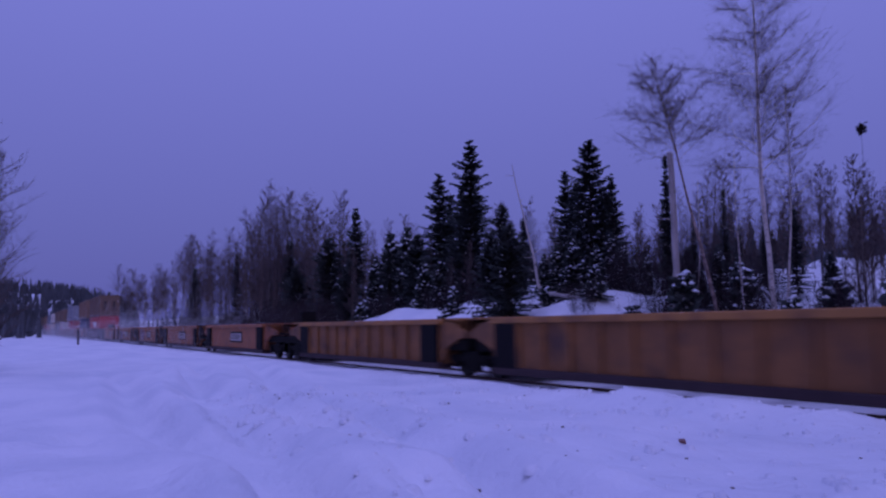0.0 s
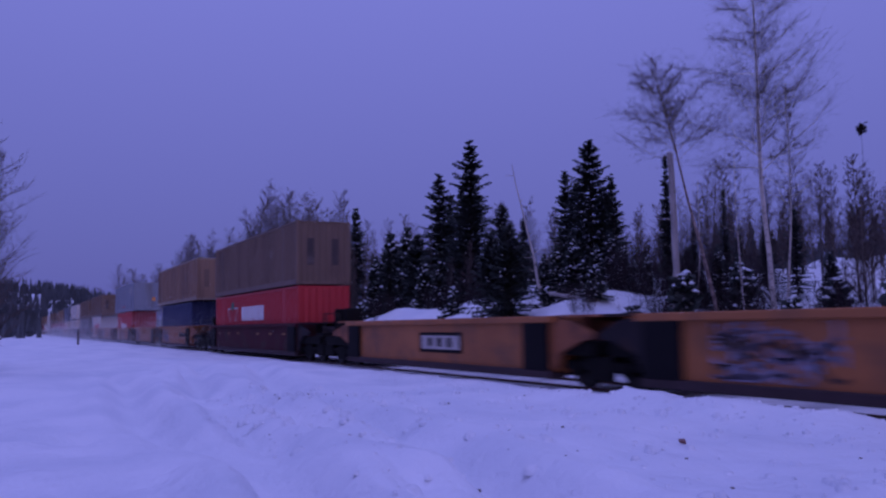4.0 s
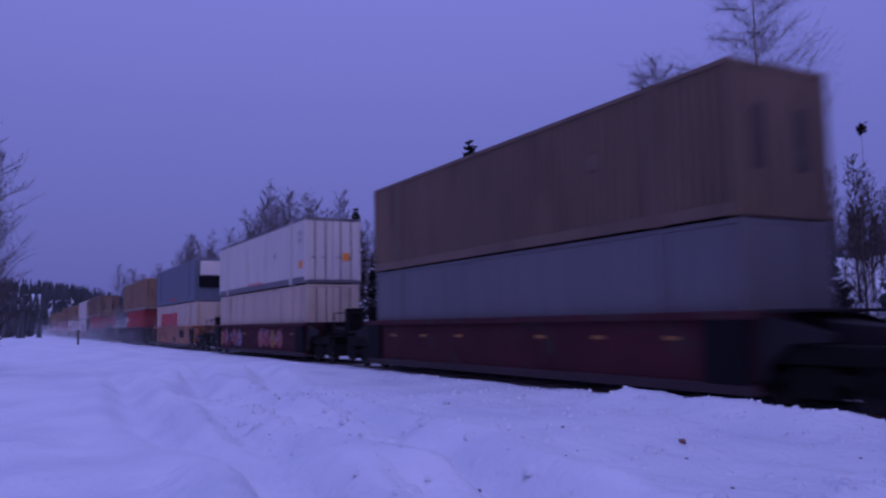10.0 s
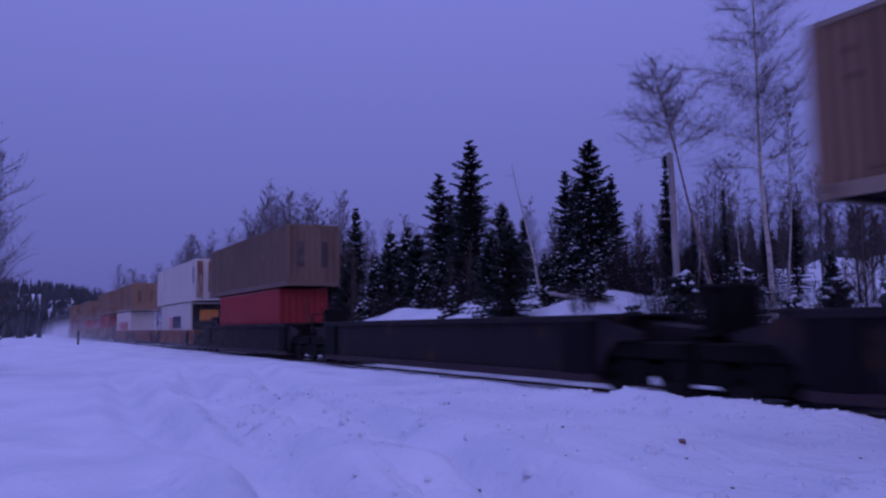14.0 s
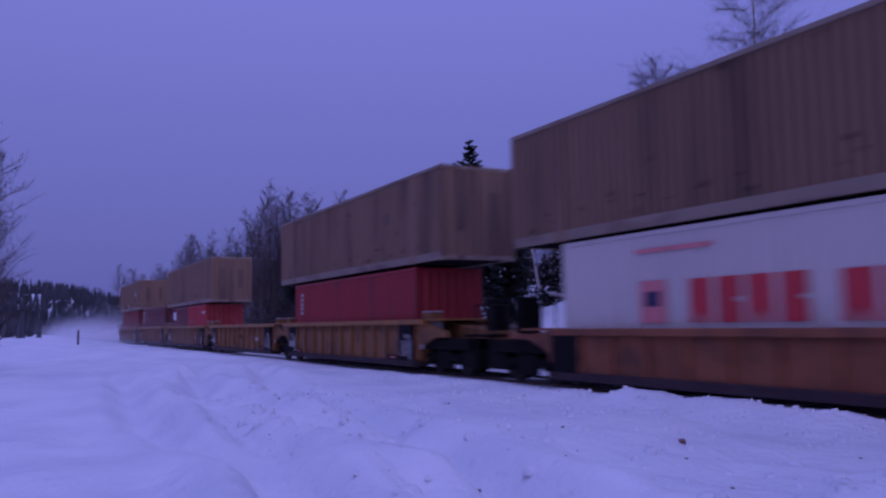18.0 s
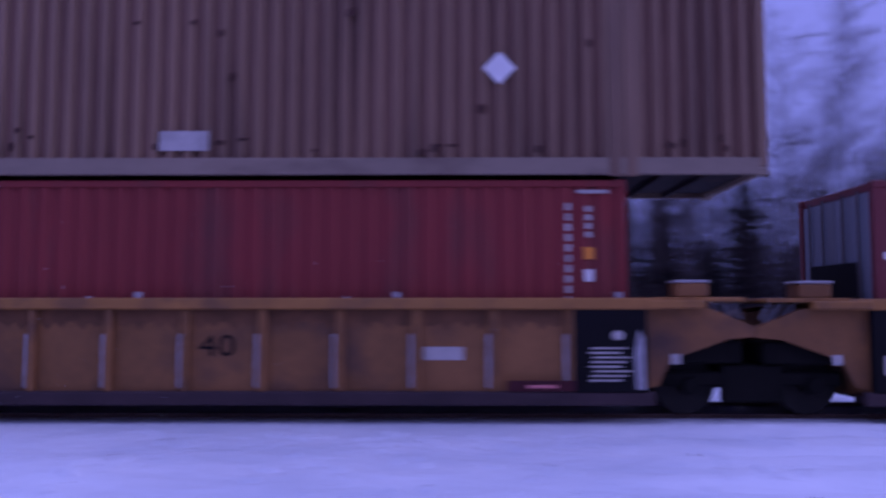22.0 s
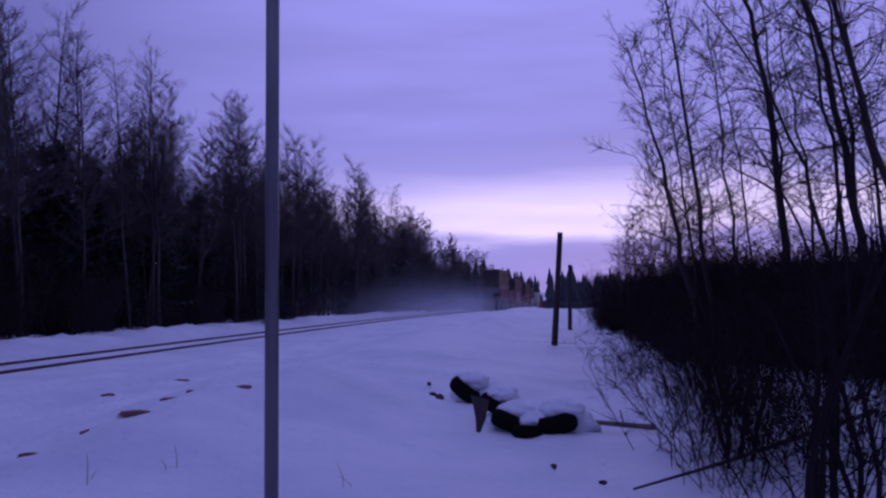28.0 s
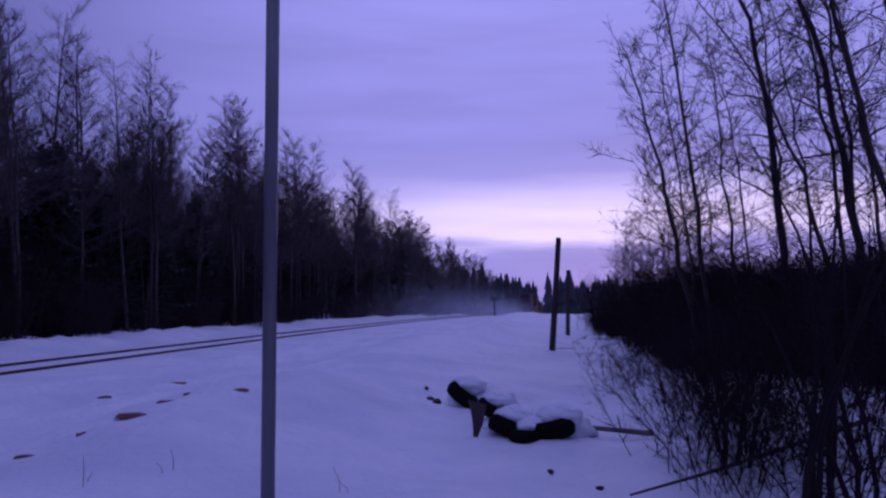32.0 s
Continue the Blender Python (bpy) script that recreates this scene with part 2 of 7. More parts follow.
# ---- mesh helpers ----
def part(name, bm, material, parent=None, label="", smooth=False):
    """Link a bmesh (or a finished mesh) as one object under a thing or part."""
    if isinstance(bm, bmesh.types.BMesh):
        me = bpy.data.meshes.new(name)
        bm.to_mesh(me)
        bm.free()
        if smooth:
            for p in me.polygons:
                p.use_smooth = True
    else:
        me = bm
    if material and not me.materials:
        me.materials.append(material)
    ob = new(name, me)
    if parent:
        ob.parent = parent
    if label:
        ob["label"] = label
    return ob


def box(bm, x0, x1, y0, y1, z0, z1, bevel=0.0):
    r = bmesh.ops.create_cube(bm, size=1.0)
    vs = r["verts"]
    for v in vs:
        v.co = Vector((x0 + (v.co.x + 0.5) * (x1 - x0), y0 + (v.co.y + 0.5) * (y1 - y0), z0 + (v.co.z + 0.5) * (z1 - z0)))
    if bevel:
        es = list({e for v in vs for e in v.link_edges})
        bmesh.ops.bevel(bm, geom=es, offset=bevel, segments=1, affect="EDGES")
    return vs


def boxes(*rows, bevel=0.0):
    bm = bmesh.new()
    for r in rows:
        box(bm, *r, bevel=bevel)
    return bm


def rod(bm, a, b, r0, r1=None, n=8, caps=True):
    """A round bar from a to b."""
    a, b = Vector(a), Vector(b)
    r1 = r0 if r1 is None else r1
    q = (b - a).to_track_quat("Z", "Y")
    ring = []
    for c, r in ((a, r0), (b, r1)):
        ring.append([bm.verts.new(c + q @ Vector((r * math.cos(6.28319 * k / n), r * math.sin(6.28319 * k / n), 0))) for k in range(n)])
    for k in range(n):
        bm.faces.new((ring[0][k], ring[0][(k + 1) % n], ring[1][(k + 1) % n], ring[1][k]))
    if caps:
        bm.faces.new(ring[0][::-1])
        bm.faces.new(ring[1])


def extrude_profile(bm, pts, y0, y1):
    """Prism from (x, z) points between two y."""
    f = [bm.verts.new((x, y0, z)) for x, z in pts]
    g = [bm.verts.new((x, y1, z)) for x, z in pts]
    n = len(pts)
    bm.faces.new(f)
    bm.faces.new(g[::-1])
    for k in range(n):
        bm.faces.new((f[(k + 1) % n], f[k], g[k], g[(k + 1) % n]))
    bmesh.ops.recalc_face_normals(bm, faces=bm.faces[:])


# ---- ground ----
TRACK_Y = 12.6
GAUGE = 0.7175


def track_z(x):
    return -9.0e-5 * x * x if x > 0 else 0.0


def fbm(x, y, s, octaves=4):
    return noise.fractal(Vector((x / s, y / s, 0.37)), 0.9, 2.1, octaves)


def smooth(a, b, x):
    t = max(0.0, min(1.0, (x - a) / (b - a)))
    return t * t * (3 - 2 * t)


def rut(x, y, ax, ay, bx, by, half, deep, gauge=1.7):
    """Depth of a pair of wheel ruts that follow the line a-b."""
    dx, dy = bx - ax, by - ay
    n = math.hypot(dx, dy)
    t = ((x - ax) * dx + (y - ay) * dy) / n
    if t < -2 or t > n + 2:
        return 0.0
    s = ((x - ax) * dy - (y - ay) * dx) / n + 0.25 * math.sin(t * 0.35)
    e = abs(abs(s) - gauge / 2)
    fade = smooth(-2, 2, t) * smooth(n + 2, n - 2, t)
    return fade * deep * (math.exp(-(e / half) ** 2) - 0.55 * math.exp(-((e - 2.1 * half) / half) ** 2))


def ground_z(x, y):
    d = abs(y - TRACK_Y)
    z = track_z(min(x, 260)) - 0.065
    if y < TRACK_Y:
        # open snow between the camera and the track
        away = min(1.0, max(0.0, d - 1.7) / 3.0)
        z += 0.20 * smooth(2.5, 8.5, d)
        calm = 1.0 - 0.42 * smooth(-5, 0, x)
        lumpy = 0.25 + 0.95 * smooth(-0.1, 0.5, fbm(x, y + 40, 5.0, 2) + 0.25) * smooth(-15, -10, x - 0.6 * y)
        z += away * calm * (0.15 * fbm(x, y, 2.4, 3) + 0.085 * fbm(x + 9, y, 0.7, 3) * lumpy)
        z += 0.10 * smooth(1.5, 2.7, d) * smooth(-3, -8, x)
        # low plough ridge beside the line
        z += (0.16 + 0.34 * smooth(-14, -9, x)) * math.exp(-((y - 9.6 + 0.3 * math.sin(x * 0.4)) / 0.7) ** 2) * (0.60 + 0.3 * fbm(x, y * 0.5 + 3, 0.9, 3)) * smooth(-4.5, -9, x)
        z -= rut(x, y, -30, 6.6, -2, 2.0, 0.28, 0.20) + rut(x, y, -26, 3.2, -3.5, 2.6, 0.26, 0.17)
        z -= rut(x, y, 3.0, 9.5, 34, 5.0, 0.25, 0.15) + rut(x, y, 2.0, 5.6, 16, 6.2, 0.22, 0.12)
        if x > 3:
            # bank and ditch towards the thicket
            f = smooth(3, 7, x)
            z += f * (0.30 * math.exp(-((y - 3.2 - 0.03 * x) / 1.5) ** 2) - 0.12 * math.exp(-((y + 0.3) / 1.0) ** 2) + 0.28 * smooth(-1.0, -3.5, y))
        z += 0.10 * math.exp(-((x - 3.98) ** 2 + (y - 4.08) ** 2) / 0.5)
        # drifts by the pole and beside the far line
        z += 0.22 * math.exp(-((x - 9.2) / 2.2) ** 2 - ((y - 3.55) / 0.75) ** 2) * (0.8 + 0.5 * fbm(x, y, 0.8, 3))
        z += 0.42 * math.exp(-((x - 28.0) / 2.4) ** 2 - ((y - 2.75) / 0.7) ** 2)
    else:
        far = max(0.0, d - 2.4)
        z += -0.22 * math.exp(-((d - 4.2) / 1.4) ** 2) + (0.40 - 0.62 * smooth(0, 14, x)) * (1 - math.exp(-far / 5.0)) + (0.2 * fbm(x, y, 3.6) + 0.22 * smooth(4, 12, x) * fbm(x, y + 7, 1.3, 3) * smooth(2.0, 4.0, far)) * min(1, far / 3)
        # uneven bank beyond the line
        z += 0.34 * smooth(2, 12, x) * math.exp(-((y - 18.6) / 1.5) ** 2) * (0.55 + 1.1 * fbm(x, y, 5.0, 3))
        z += 2.0 * smooth(15.5, 27.5, y) * smooth(-66, -54, x) * smooth(-26, -34, x) * (1 + 0.4 * fbm(x, y, 4.5, 3))
        # hillside behind the wood
        slope = 0.25 + 0.75 * smooth(10, -30, x)
        z += slope * (0.085 * max(0.0, min(y, 140) - 27) + 0.9 * smooth(26, 34, y) * (0.6 + 0.8 * fbm(x, y, 16, 2)))
    return z


def build_ground():
    xs = sorted({*np.round(np.arange(-18, 14, 0.17), 2), *np.round(np.arange(-64, -18, 0.5), 2), *np.round(np.arange(14, 50, 0.5), 2),
                 *np.round(np.arange(-140, -64, 2.5), 2), *np.round(np.arange(50, 190, 2.5), 2), -2500, -1200, -600, -350, -220, 230, 300, 450, 800, 1500, 2500})
    ys = sorted({*np.round(np.arange(-3, 11.6, 0.16), 2), *np.round(np.arange(-12, -3, 0.6), 2), *np.round(np.arange(11.6, 30, 0.4), 2),
                 *np.round(np.arange(30, 90, 2.0), 2), *np.round(np.arange(-45, -12, 3.0), 2), -2500, -1000, -400, -180, -80, 110, 140, 200, 300, 600, 1200, 2500})
    verts = [(x, y, ground_z(float(x), float(y))) for y in ys for x in xs]
    n = len(xs)
    faces = [(j * n + i, j * n + i + 1, (j + 1) * n + i + 1, (j + 1) * n + i) for j in range(len(ys) - 1) for i in range(n - 1)]
    me = bpy.data.meshes.new("ground")
    me.from_pydata(verts, [], faces)
    me.polygons.foreach_set("use_smooth", [True] * len(me.polygons))
    tagged(part("ground", me, M_SNOW), "rutted snow-covered ground beside the railway line", "ground", kind="structure")


build_ground()


def build_track():
    xs = [-700, -400, -200, -100, 0] + list(range(8, 300, 8)) + [400, 700]
    for side in (-1, 1):
        bm = bmesh.new()
        prof = ((-0.07, -0.15), (0.07, -0.15), (0.07, -0.13), (0.012, -0.11), (0.012, -0.045), (0.036, -0.035), (0.036, 0.0),
                (-0.036, 0.0), (-0.036, -0.035), (-0.012, -0.045), (-0.012, -0.11), (-0.07, -0.13))
        last = None
        for x in xs:
            ring = [bm.verts.new((x, TRACK_Y + side * (GAUGE + 0.035) + a, track_z(min(x, 260)) + b)) for a, b in prof]
            if last:
                for k in range(len(prof)):
                    bm.faces.new((last[k], last[(k + 1) % 12], ring[(k + 1) % 12], ring[k]))
            last = ring
        bmesh.ops.recalc_face_normals(bm, faces=bm.faces[:])
        tagged(part("rail", bm, M_RAIL), "worn brown steel rail half buried in snow", "rail", "rails of the line", "structure")


build_track()

# ---- the train ----
SPEED = 22.0
TRAIN = []  # (thing, place along the line at 16 s)
MESH = {}


def cached(key, maker):
    if key not in MESH:
        bm = maker()
        me = bpy.data.meshes.new(key.split("|")[0])
        bm.to_mesh(me)
        bm.free()
        MESH[key] = me
    return MESH[key]


def skin(key, maker, material, second=None):
    me = cached(key + "|" + material.name, maker)
    if not me.materials:
        me.materials.append(material)
        if second:
            me.materials.append(second)
    return me


def corrugated(x0, x1, z0, z1, pitch, depth, y, outward):
    """A wall of trapezoid folds along x, at y, sunk inward by depth."""
    bm = bmesh.new()
    n = max(2, round((x1 - x0) / pitch))
    p = (x1 - x0) / n
    pts = []
    for k in range(n):
        a = x0 + k * p
        pts += [(a, 0), (a + 0.30 * p, 0), (a + 0.5 * p, -depth), (a + 0.8 * p, -depth)]
    pts.append((x1, 0))
    lo = [bm.verts.new((a, y + outward * d, z0)) for a, d in pts]
    hi = [bm.verts.new((a, y + outward * d, z1)) for a, d in pts]
    for k in range(len(pts) - 1):
        f = (lo[k], lo[k + 1], hi[k + 1], hi[k])
        face = bm.faces.new(f if outward < 0 else f[::-1])
        # the sunk face and the slope back out take the second material
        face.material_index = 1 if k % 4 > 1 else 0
    return bm


def corrugated_end(y0, y1, z0, z1, pitch, depth, x, outward):
    bm = corrugated(y0, y1, z0, z1, pitch, depth, x, outward)
    for v in bm.verts:
        v.co = Vector((v.co.y, v.co.x, v.co.z))
    bmesh.ops.reverse_faces(bm, faces=bm.faces[:])
    return bm


def floor_pan(hl, hw, n):
    """Floor with its cross members, as one comb-shaped section."""
    pts = [(hl - 0.05, 0.16), (-hl + 0.05, 0.16), (-hl + 0.05, 0.10)]
    for i in range(n):
        c = -hl + 0.3 + i * 0.6
        if c + 0.06 < hl - 0.06:
            pts += [(c, 0.10), (c, 0.02), (c + 0.06, 0.02), (c + 0.06, 0.10)]
    pts.append((hl - 0.05, 0.10))
    bm = bmesh.new()
    extrude_profile(bm, pts, -hw + 0.09, hw - 0.09)
    return bm


def container(length, height, width, paint, label, style="ribbed", end="doors", rail=None, door_paint=None, group="containers on the train"):
    """A freight container with its base at the origin; +x leads."""
    ob = tagged(new("freight_container"), label, "container", group)
    hl, hw = length / 2, width / 2
    deep_folds = length > 14 and style == "ribbed"
    k = f"{length}{height}{width}{style}"
    rail = rail or paint
    door_paint = door_paint or paint
    for s, side in ((-1, "near"), (1, "far")):
        if style == "ribbed":
            me = skin(f"side_wall|{k}{side}", lambda: corrugated(-hl + 0.1, hl - 0.1, 0.16, height - 0.1, 0.245 if deep_folds else 0.27, 0.075 if deep_folds else 0.036, s * (hw - 0.015), s), paint, M_TANFOLD if paint is M_TAN else None)
        else:
            def sheets():
                bm = bmesh.new()
                n = round(length / 1.22)
                w = (length - 0.2) / n
                pts = []
                for q in range(n):
                    c = -hl + 0.1 + q * w
                    pts += [(c, 0.0), (c + 0.03, 0.0), (c + 0.035, -0.014), (c + w - 0.012, -0.014), (c + w - 0.006, -0.024), (c + w - 0.002, 0.0)]
                pts.append((hl - 0.1, 0.0))
                lo = [bm.verts.new((p, s * (hw - 0.012 + e), 0.15)) for p, e in pts]
                hi = [bm.verts.new((p, s * (hw - 0.012 + e), height - 0.1)) for p, e in pts]
                for q in range(len(pts) - 1):
                    f = (lo[q], lo[q + 1], hi[q + 1], hi[q])
                    bm.faces.new(f if s < 0 else f[::-1])
                return bm
            me = skin(f"side_wall|{k}{side}", sheets, paint)
        part("side_wall", me, None, ob)
        y = s * hw
        part("bottom_rail", skin(f"bottom_rail|{k}{side}", lambda: boxes((-hl + 0.08, hl - 0.08, min(y, y - s * 0.1), max(y, y - s * 0.1), 0.02, (0.26 if deep_folds else 0.19) if style == "ribbed" else (0.30 if width > 2.5 else 0.15)), bevel=0.01), rail), None, ob)
        part("top_rail", skin(f"top_rail|{k}{side}", lambda: boxes((-hl + 0.08, hl - 0.08, min(y, y - s * 0.07), max(y, y - s * 0.07), height - 0.11, height - 0.01), bevel=0.01), rail), None, ob)
        for e in (-1, 1):
            x = e * hl
            part("corner_post", skin(f"corner_post|{k}{side}{e}", lambda: boxes((min(x, x - e * 0.13), max(x, x - e * 0.13), min(y, y - s * 0.13), max(y, y - s * 0.13), 0.12, height - 0.11), bevel=0.012), paint), None, ob)
            for z in (0, height - 0.118):
                part("corner_casting", skin(f"corner_casting|{k}{side}{e}{z}", lambda: boxes((min(x + e * .004, x - e * 0.174), max(x + e * .004, x - e * 0.174), min(y + s * .004, y - s * 0.158), max(y + s * .004, y - s * 0.158), z, z + 0.118), bevel=0.015), rail), None, ob)
            if length > 14:
                c = e * 6.05

                def ribbed_post():
                    # flat post with a shallow groove down its middle
                    bm = bmesh.new()
                    out, sunk, back = y + s * 0.006, y - s * 0.025, y - s * 0.08
                    extrude_profile(bm, [(c - 0.20, back), (c - 0.20, out), (c - 0.04, out), (c - 0.03, sunk), (c + 0.03, sunk), (c + 0.04, out), (c + 0.20, out), (c + 0.20, back)], 0.0, height - 0.02)
                    for v in bm.verts:
                        v.co = Vector((v.co.x, v.co.z, v.co.y))
                    bmesh.ops.recalc_face_normals(bm, faces=bm.faces[:])
                    return bm
                part("reinforcing_post", skin(f"reinforcing_post|{k}{side}{e}", ribbed_post, paint), None, ob)
    part("roof", skin(f"roof|{k}", lambda: boxes((-hl + 0.05, hl - 0.05, -hw + 0.05, hw - 0.05, height - 0.06, height - 0.02)), paint), None, ob)
    part("floor", skin(f"floor|{k}", lambda: floor_pan(hl, hw, int(length / 0.6)), M_CARDARK), None, ob)
    # leading end: plain wall; trailing end: doors with lock rods (or the other way round)
    for e in (-1, 1):
        x = e * (hl - 0.03)
        part("end_sill", skin(f"end_sill|{k}{e}", lambda: boxes((min(x, x - e * 0.1), max(x, x - e * 0.1), -hw + 0.12, hw - 0.12, 0.02, 0.16), bevel=0.008), rail), None, ob)
        part("end_header", skin(f"end_header|{k}{e}", lambda: boxes((min(x, x - e * 0.1), max(x, x - e * 0.1), -hw + 0.12, hw - 0.12, height - 0.13, height - 0.01), bevel=0.008), rail), None, ob)
        doors = (end == "doors" and e < 0) or (end == "doors_lead" and e > 0)
        if doors:
            for s in (-1, 1):
                a, b = sorted((s * 0.01, s * (hw - 0.13)))
                d = part("door", skin(f"door|{k}{e}{s}", lambda: boxes((min(x, x - e * 0.06), max(x, x - e * 0.06), a, b, 0.17, height - 0.14), bevel=0.006), door_paint), None, ob)
                for f in (0.3, 0.72):
                    yy = s * (hw - 0.13) * f

                    def bar():
                        bm = bmesh.new()
                        rod(bm, (x + e * 0.04, yy, 0.12), (x + e * 0.04, yy, height - 0.1), 0.02, n=6)
                        box(bm, x + e * 0.03 - 0.02, x + e * 0.03 + 0.03, yy - 0.16, yy + 0.02, 1.12, 1.16)
                        return bm
                    part("lock_rod", skin(f"lock_rod|{k}{e}{s}{f}", bar, M_LOCKROD), None, d)
        elif end == "reefer" and e > 0:
            part("machinery_frame", skin(f"machinery_frame|{k}", lambda: boxes((x - 0.25, x - 0.2, -hw + 0.13, hw - 0.13, 0.16, height - 0.13), (x - 0.2, x, -hw + 0.13, hw - 0.13, 1.25, 1.33)), M_BLACK), None, ob)
            part("cooling_fan", skin(f"cooling_fan|{k}", lambda: boxes((x - 0.19, x - 0.04, -0.55, 0.75, 1.55, 2.35), bevel=0.05), M_MARKORANGE), None, ob, "rust-orange fan housing")
            part("compressor", skin(f"compressor|{k}", lambda: boxes((x - 0.19, x - 0.05, -0.8, 0.8, 0.35, 1.1), bevel=0.06), M_IRON), None, ob)
        else:
            part("end_wall", skin(f"end_wall|{k}{e}", lambda: corrugated_end(-hw + 0.12, hw - 0.12, 0.15, height - 0.12, 0.3 if style == "ribbed" else 0.62, 0.04 if style == "ribbed" else 0.012, x, e), paint), None, ob)
    return ob


def mark(parent, name, rows, material, y, label=""):
    """Flat paint or stickers 4 mm proud of a side wall: rows of x0, x1, z0, z1."""
    bm = bmesh.new()
    for x0, x1, z0, z1 in rows:
        box(bm, x0, x1, y - 0.004, y + 0.004, z0, z1)
    return part(name, bm, material, parent, label)


def poly_mark(parent, name, polys, material, y, label=""):
    bm = bmesh.new()
    for pts in polys:
        extrude_profile(bm, pts, y - 0.004, y + 0.004)
    return part(name, bm, material, parent, label)


def truck(parent, x):
    t = part("truck", skin("truck", lambda: boxes((-1.25, 1.25, -1.12, -0.95, 0.42, 0.62), (-1.25, 1.25, 0.95, 1.12, 0.42, 0.62), (-0.25, 0.25, -1.12, 1.12, 0.35, 0.72),
                                                  (-0.42, 0.42, -1.14, -0.98, 0.2, 0.72), (-0.42, 0.42, 0.98, 1.14, 0.2, 0.72), bevel=0.03), M_IRON), None, parent)
    t.location = (x, 0, 0)
    for a in (-0.86, 0.86):
        def axle():
            bm = bmesh.new()
            rod(bm, (0, -1.1, 0.43), (0, 1.1, 0.43), 0.09, n=10)
            return bm
        o = part("axle", skin("axle", axle, M_IRON), None, t)
        o.location = (a, 0, 0)
        for s in (-1, 1):
            def wheel():
                bm = bmesh.new()
                y = s * 0.77
                rod(bm, (0, y - s * 0.06, 0.43), (0, y + s * 0.07, 0.43), 0.425, n=24)
                rod(bm, (0, y - s * 0.09, 0.43), (0, y - s * 0.06, 0.43), 0.45, n=24)
                rod(bm, (0, y + s * 0.06, 0.43), (0, y + s * 0.16, 0.43), 0.13, n=10)
                return bm
            w = part("wheel", skin(f"wheel|{s}", wheel, M_WHEEL), None, t)
            w.location = (a, 0, 0)
        for s in (-1, 1):
            def cap():
                bm = bmesh.new()
                rod(bm, (0, s * 1.02, 0.43), (0, s * 1.2, 0.43), 0.14, 0.11, n=10)
                return bm
            c = part("bearing_cap", skin(f"bearing_cap|{s}", cap, M_IRON), None, t)
            c.location = (a, 0, 0)
    for s in (-1, 1):
        def spring():
            bm = bmesh.new()
            for q in (-0.16, 0.0, 0.16):
                rod(bm, (q, s * 1.06, 0.2), (q, s * 1.06, 0.52), 0.06, n=8)
            return bm
        part("spring_set", skin(f"spring_set|{s}", spring, M_WHEEL), None, t)
    return t


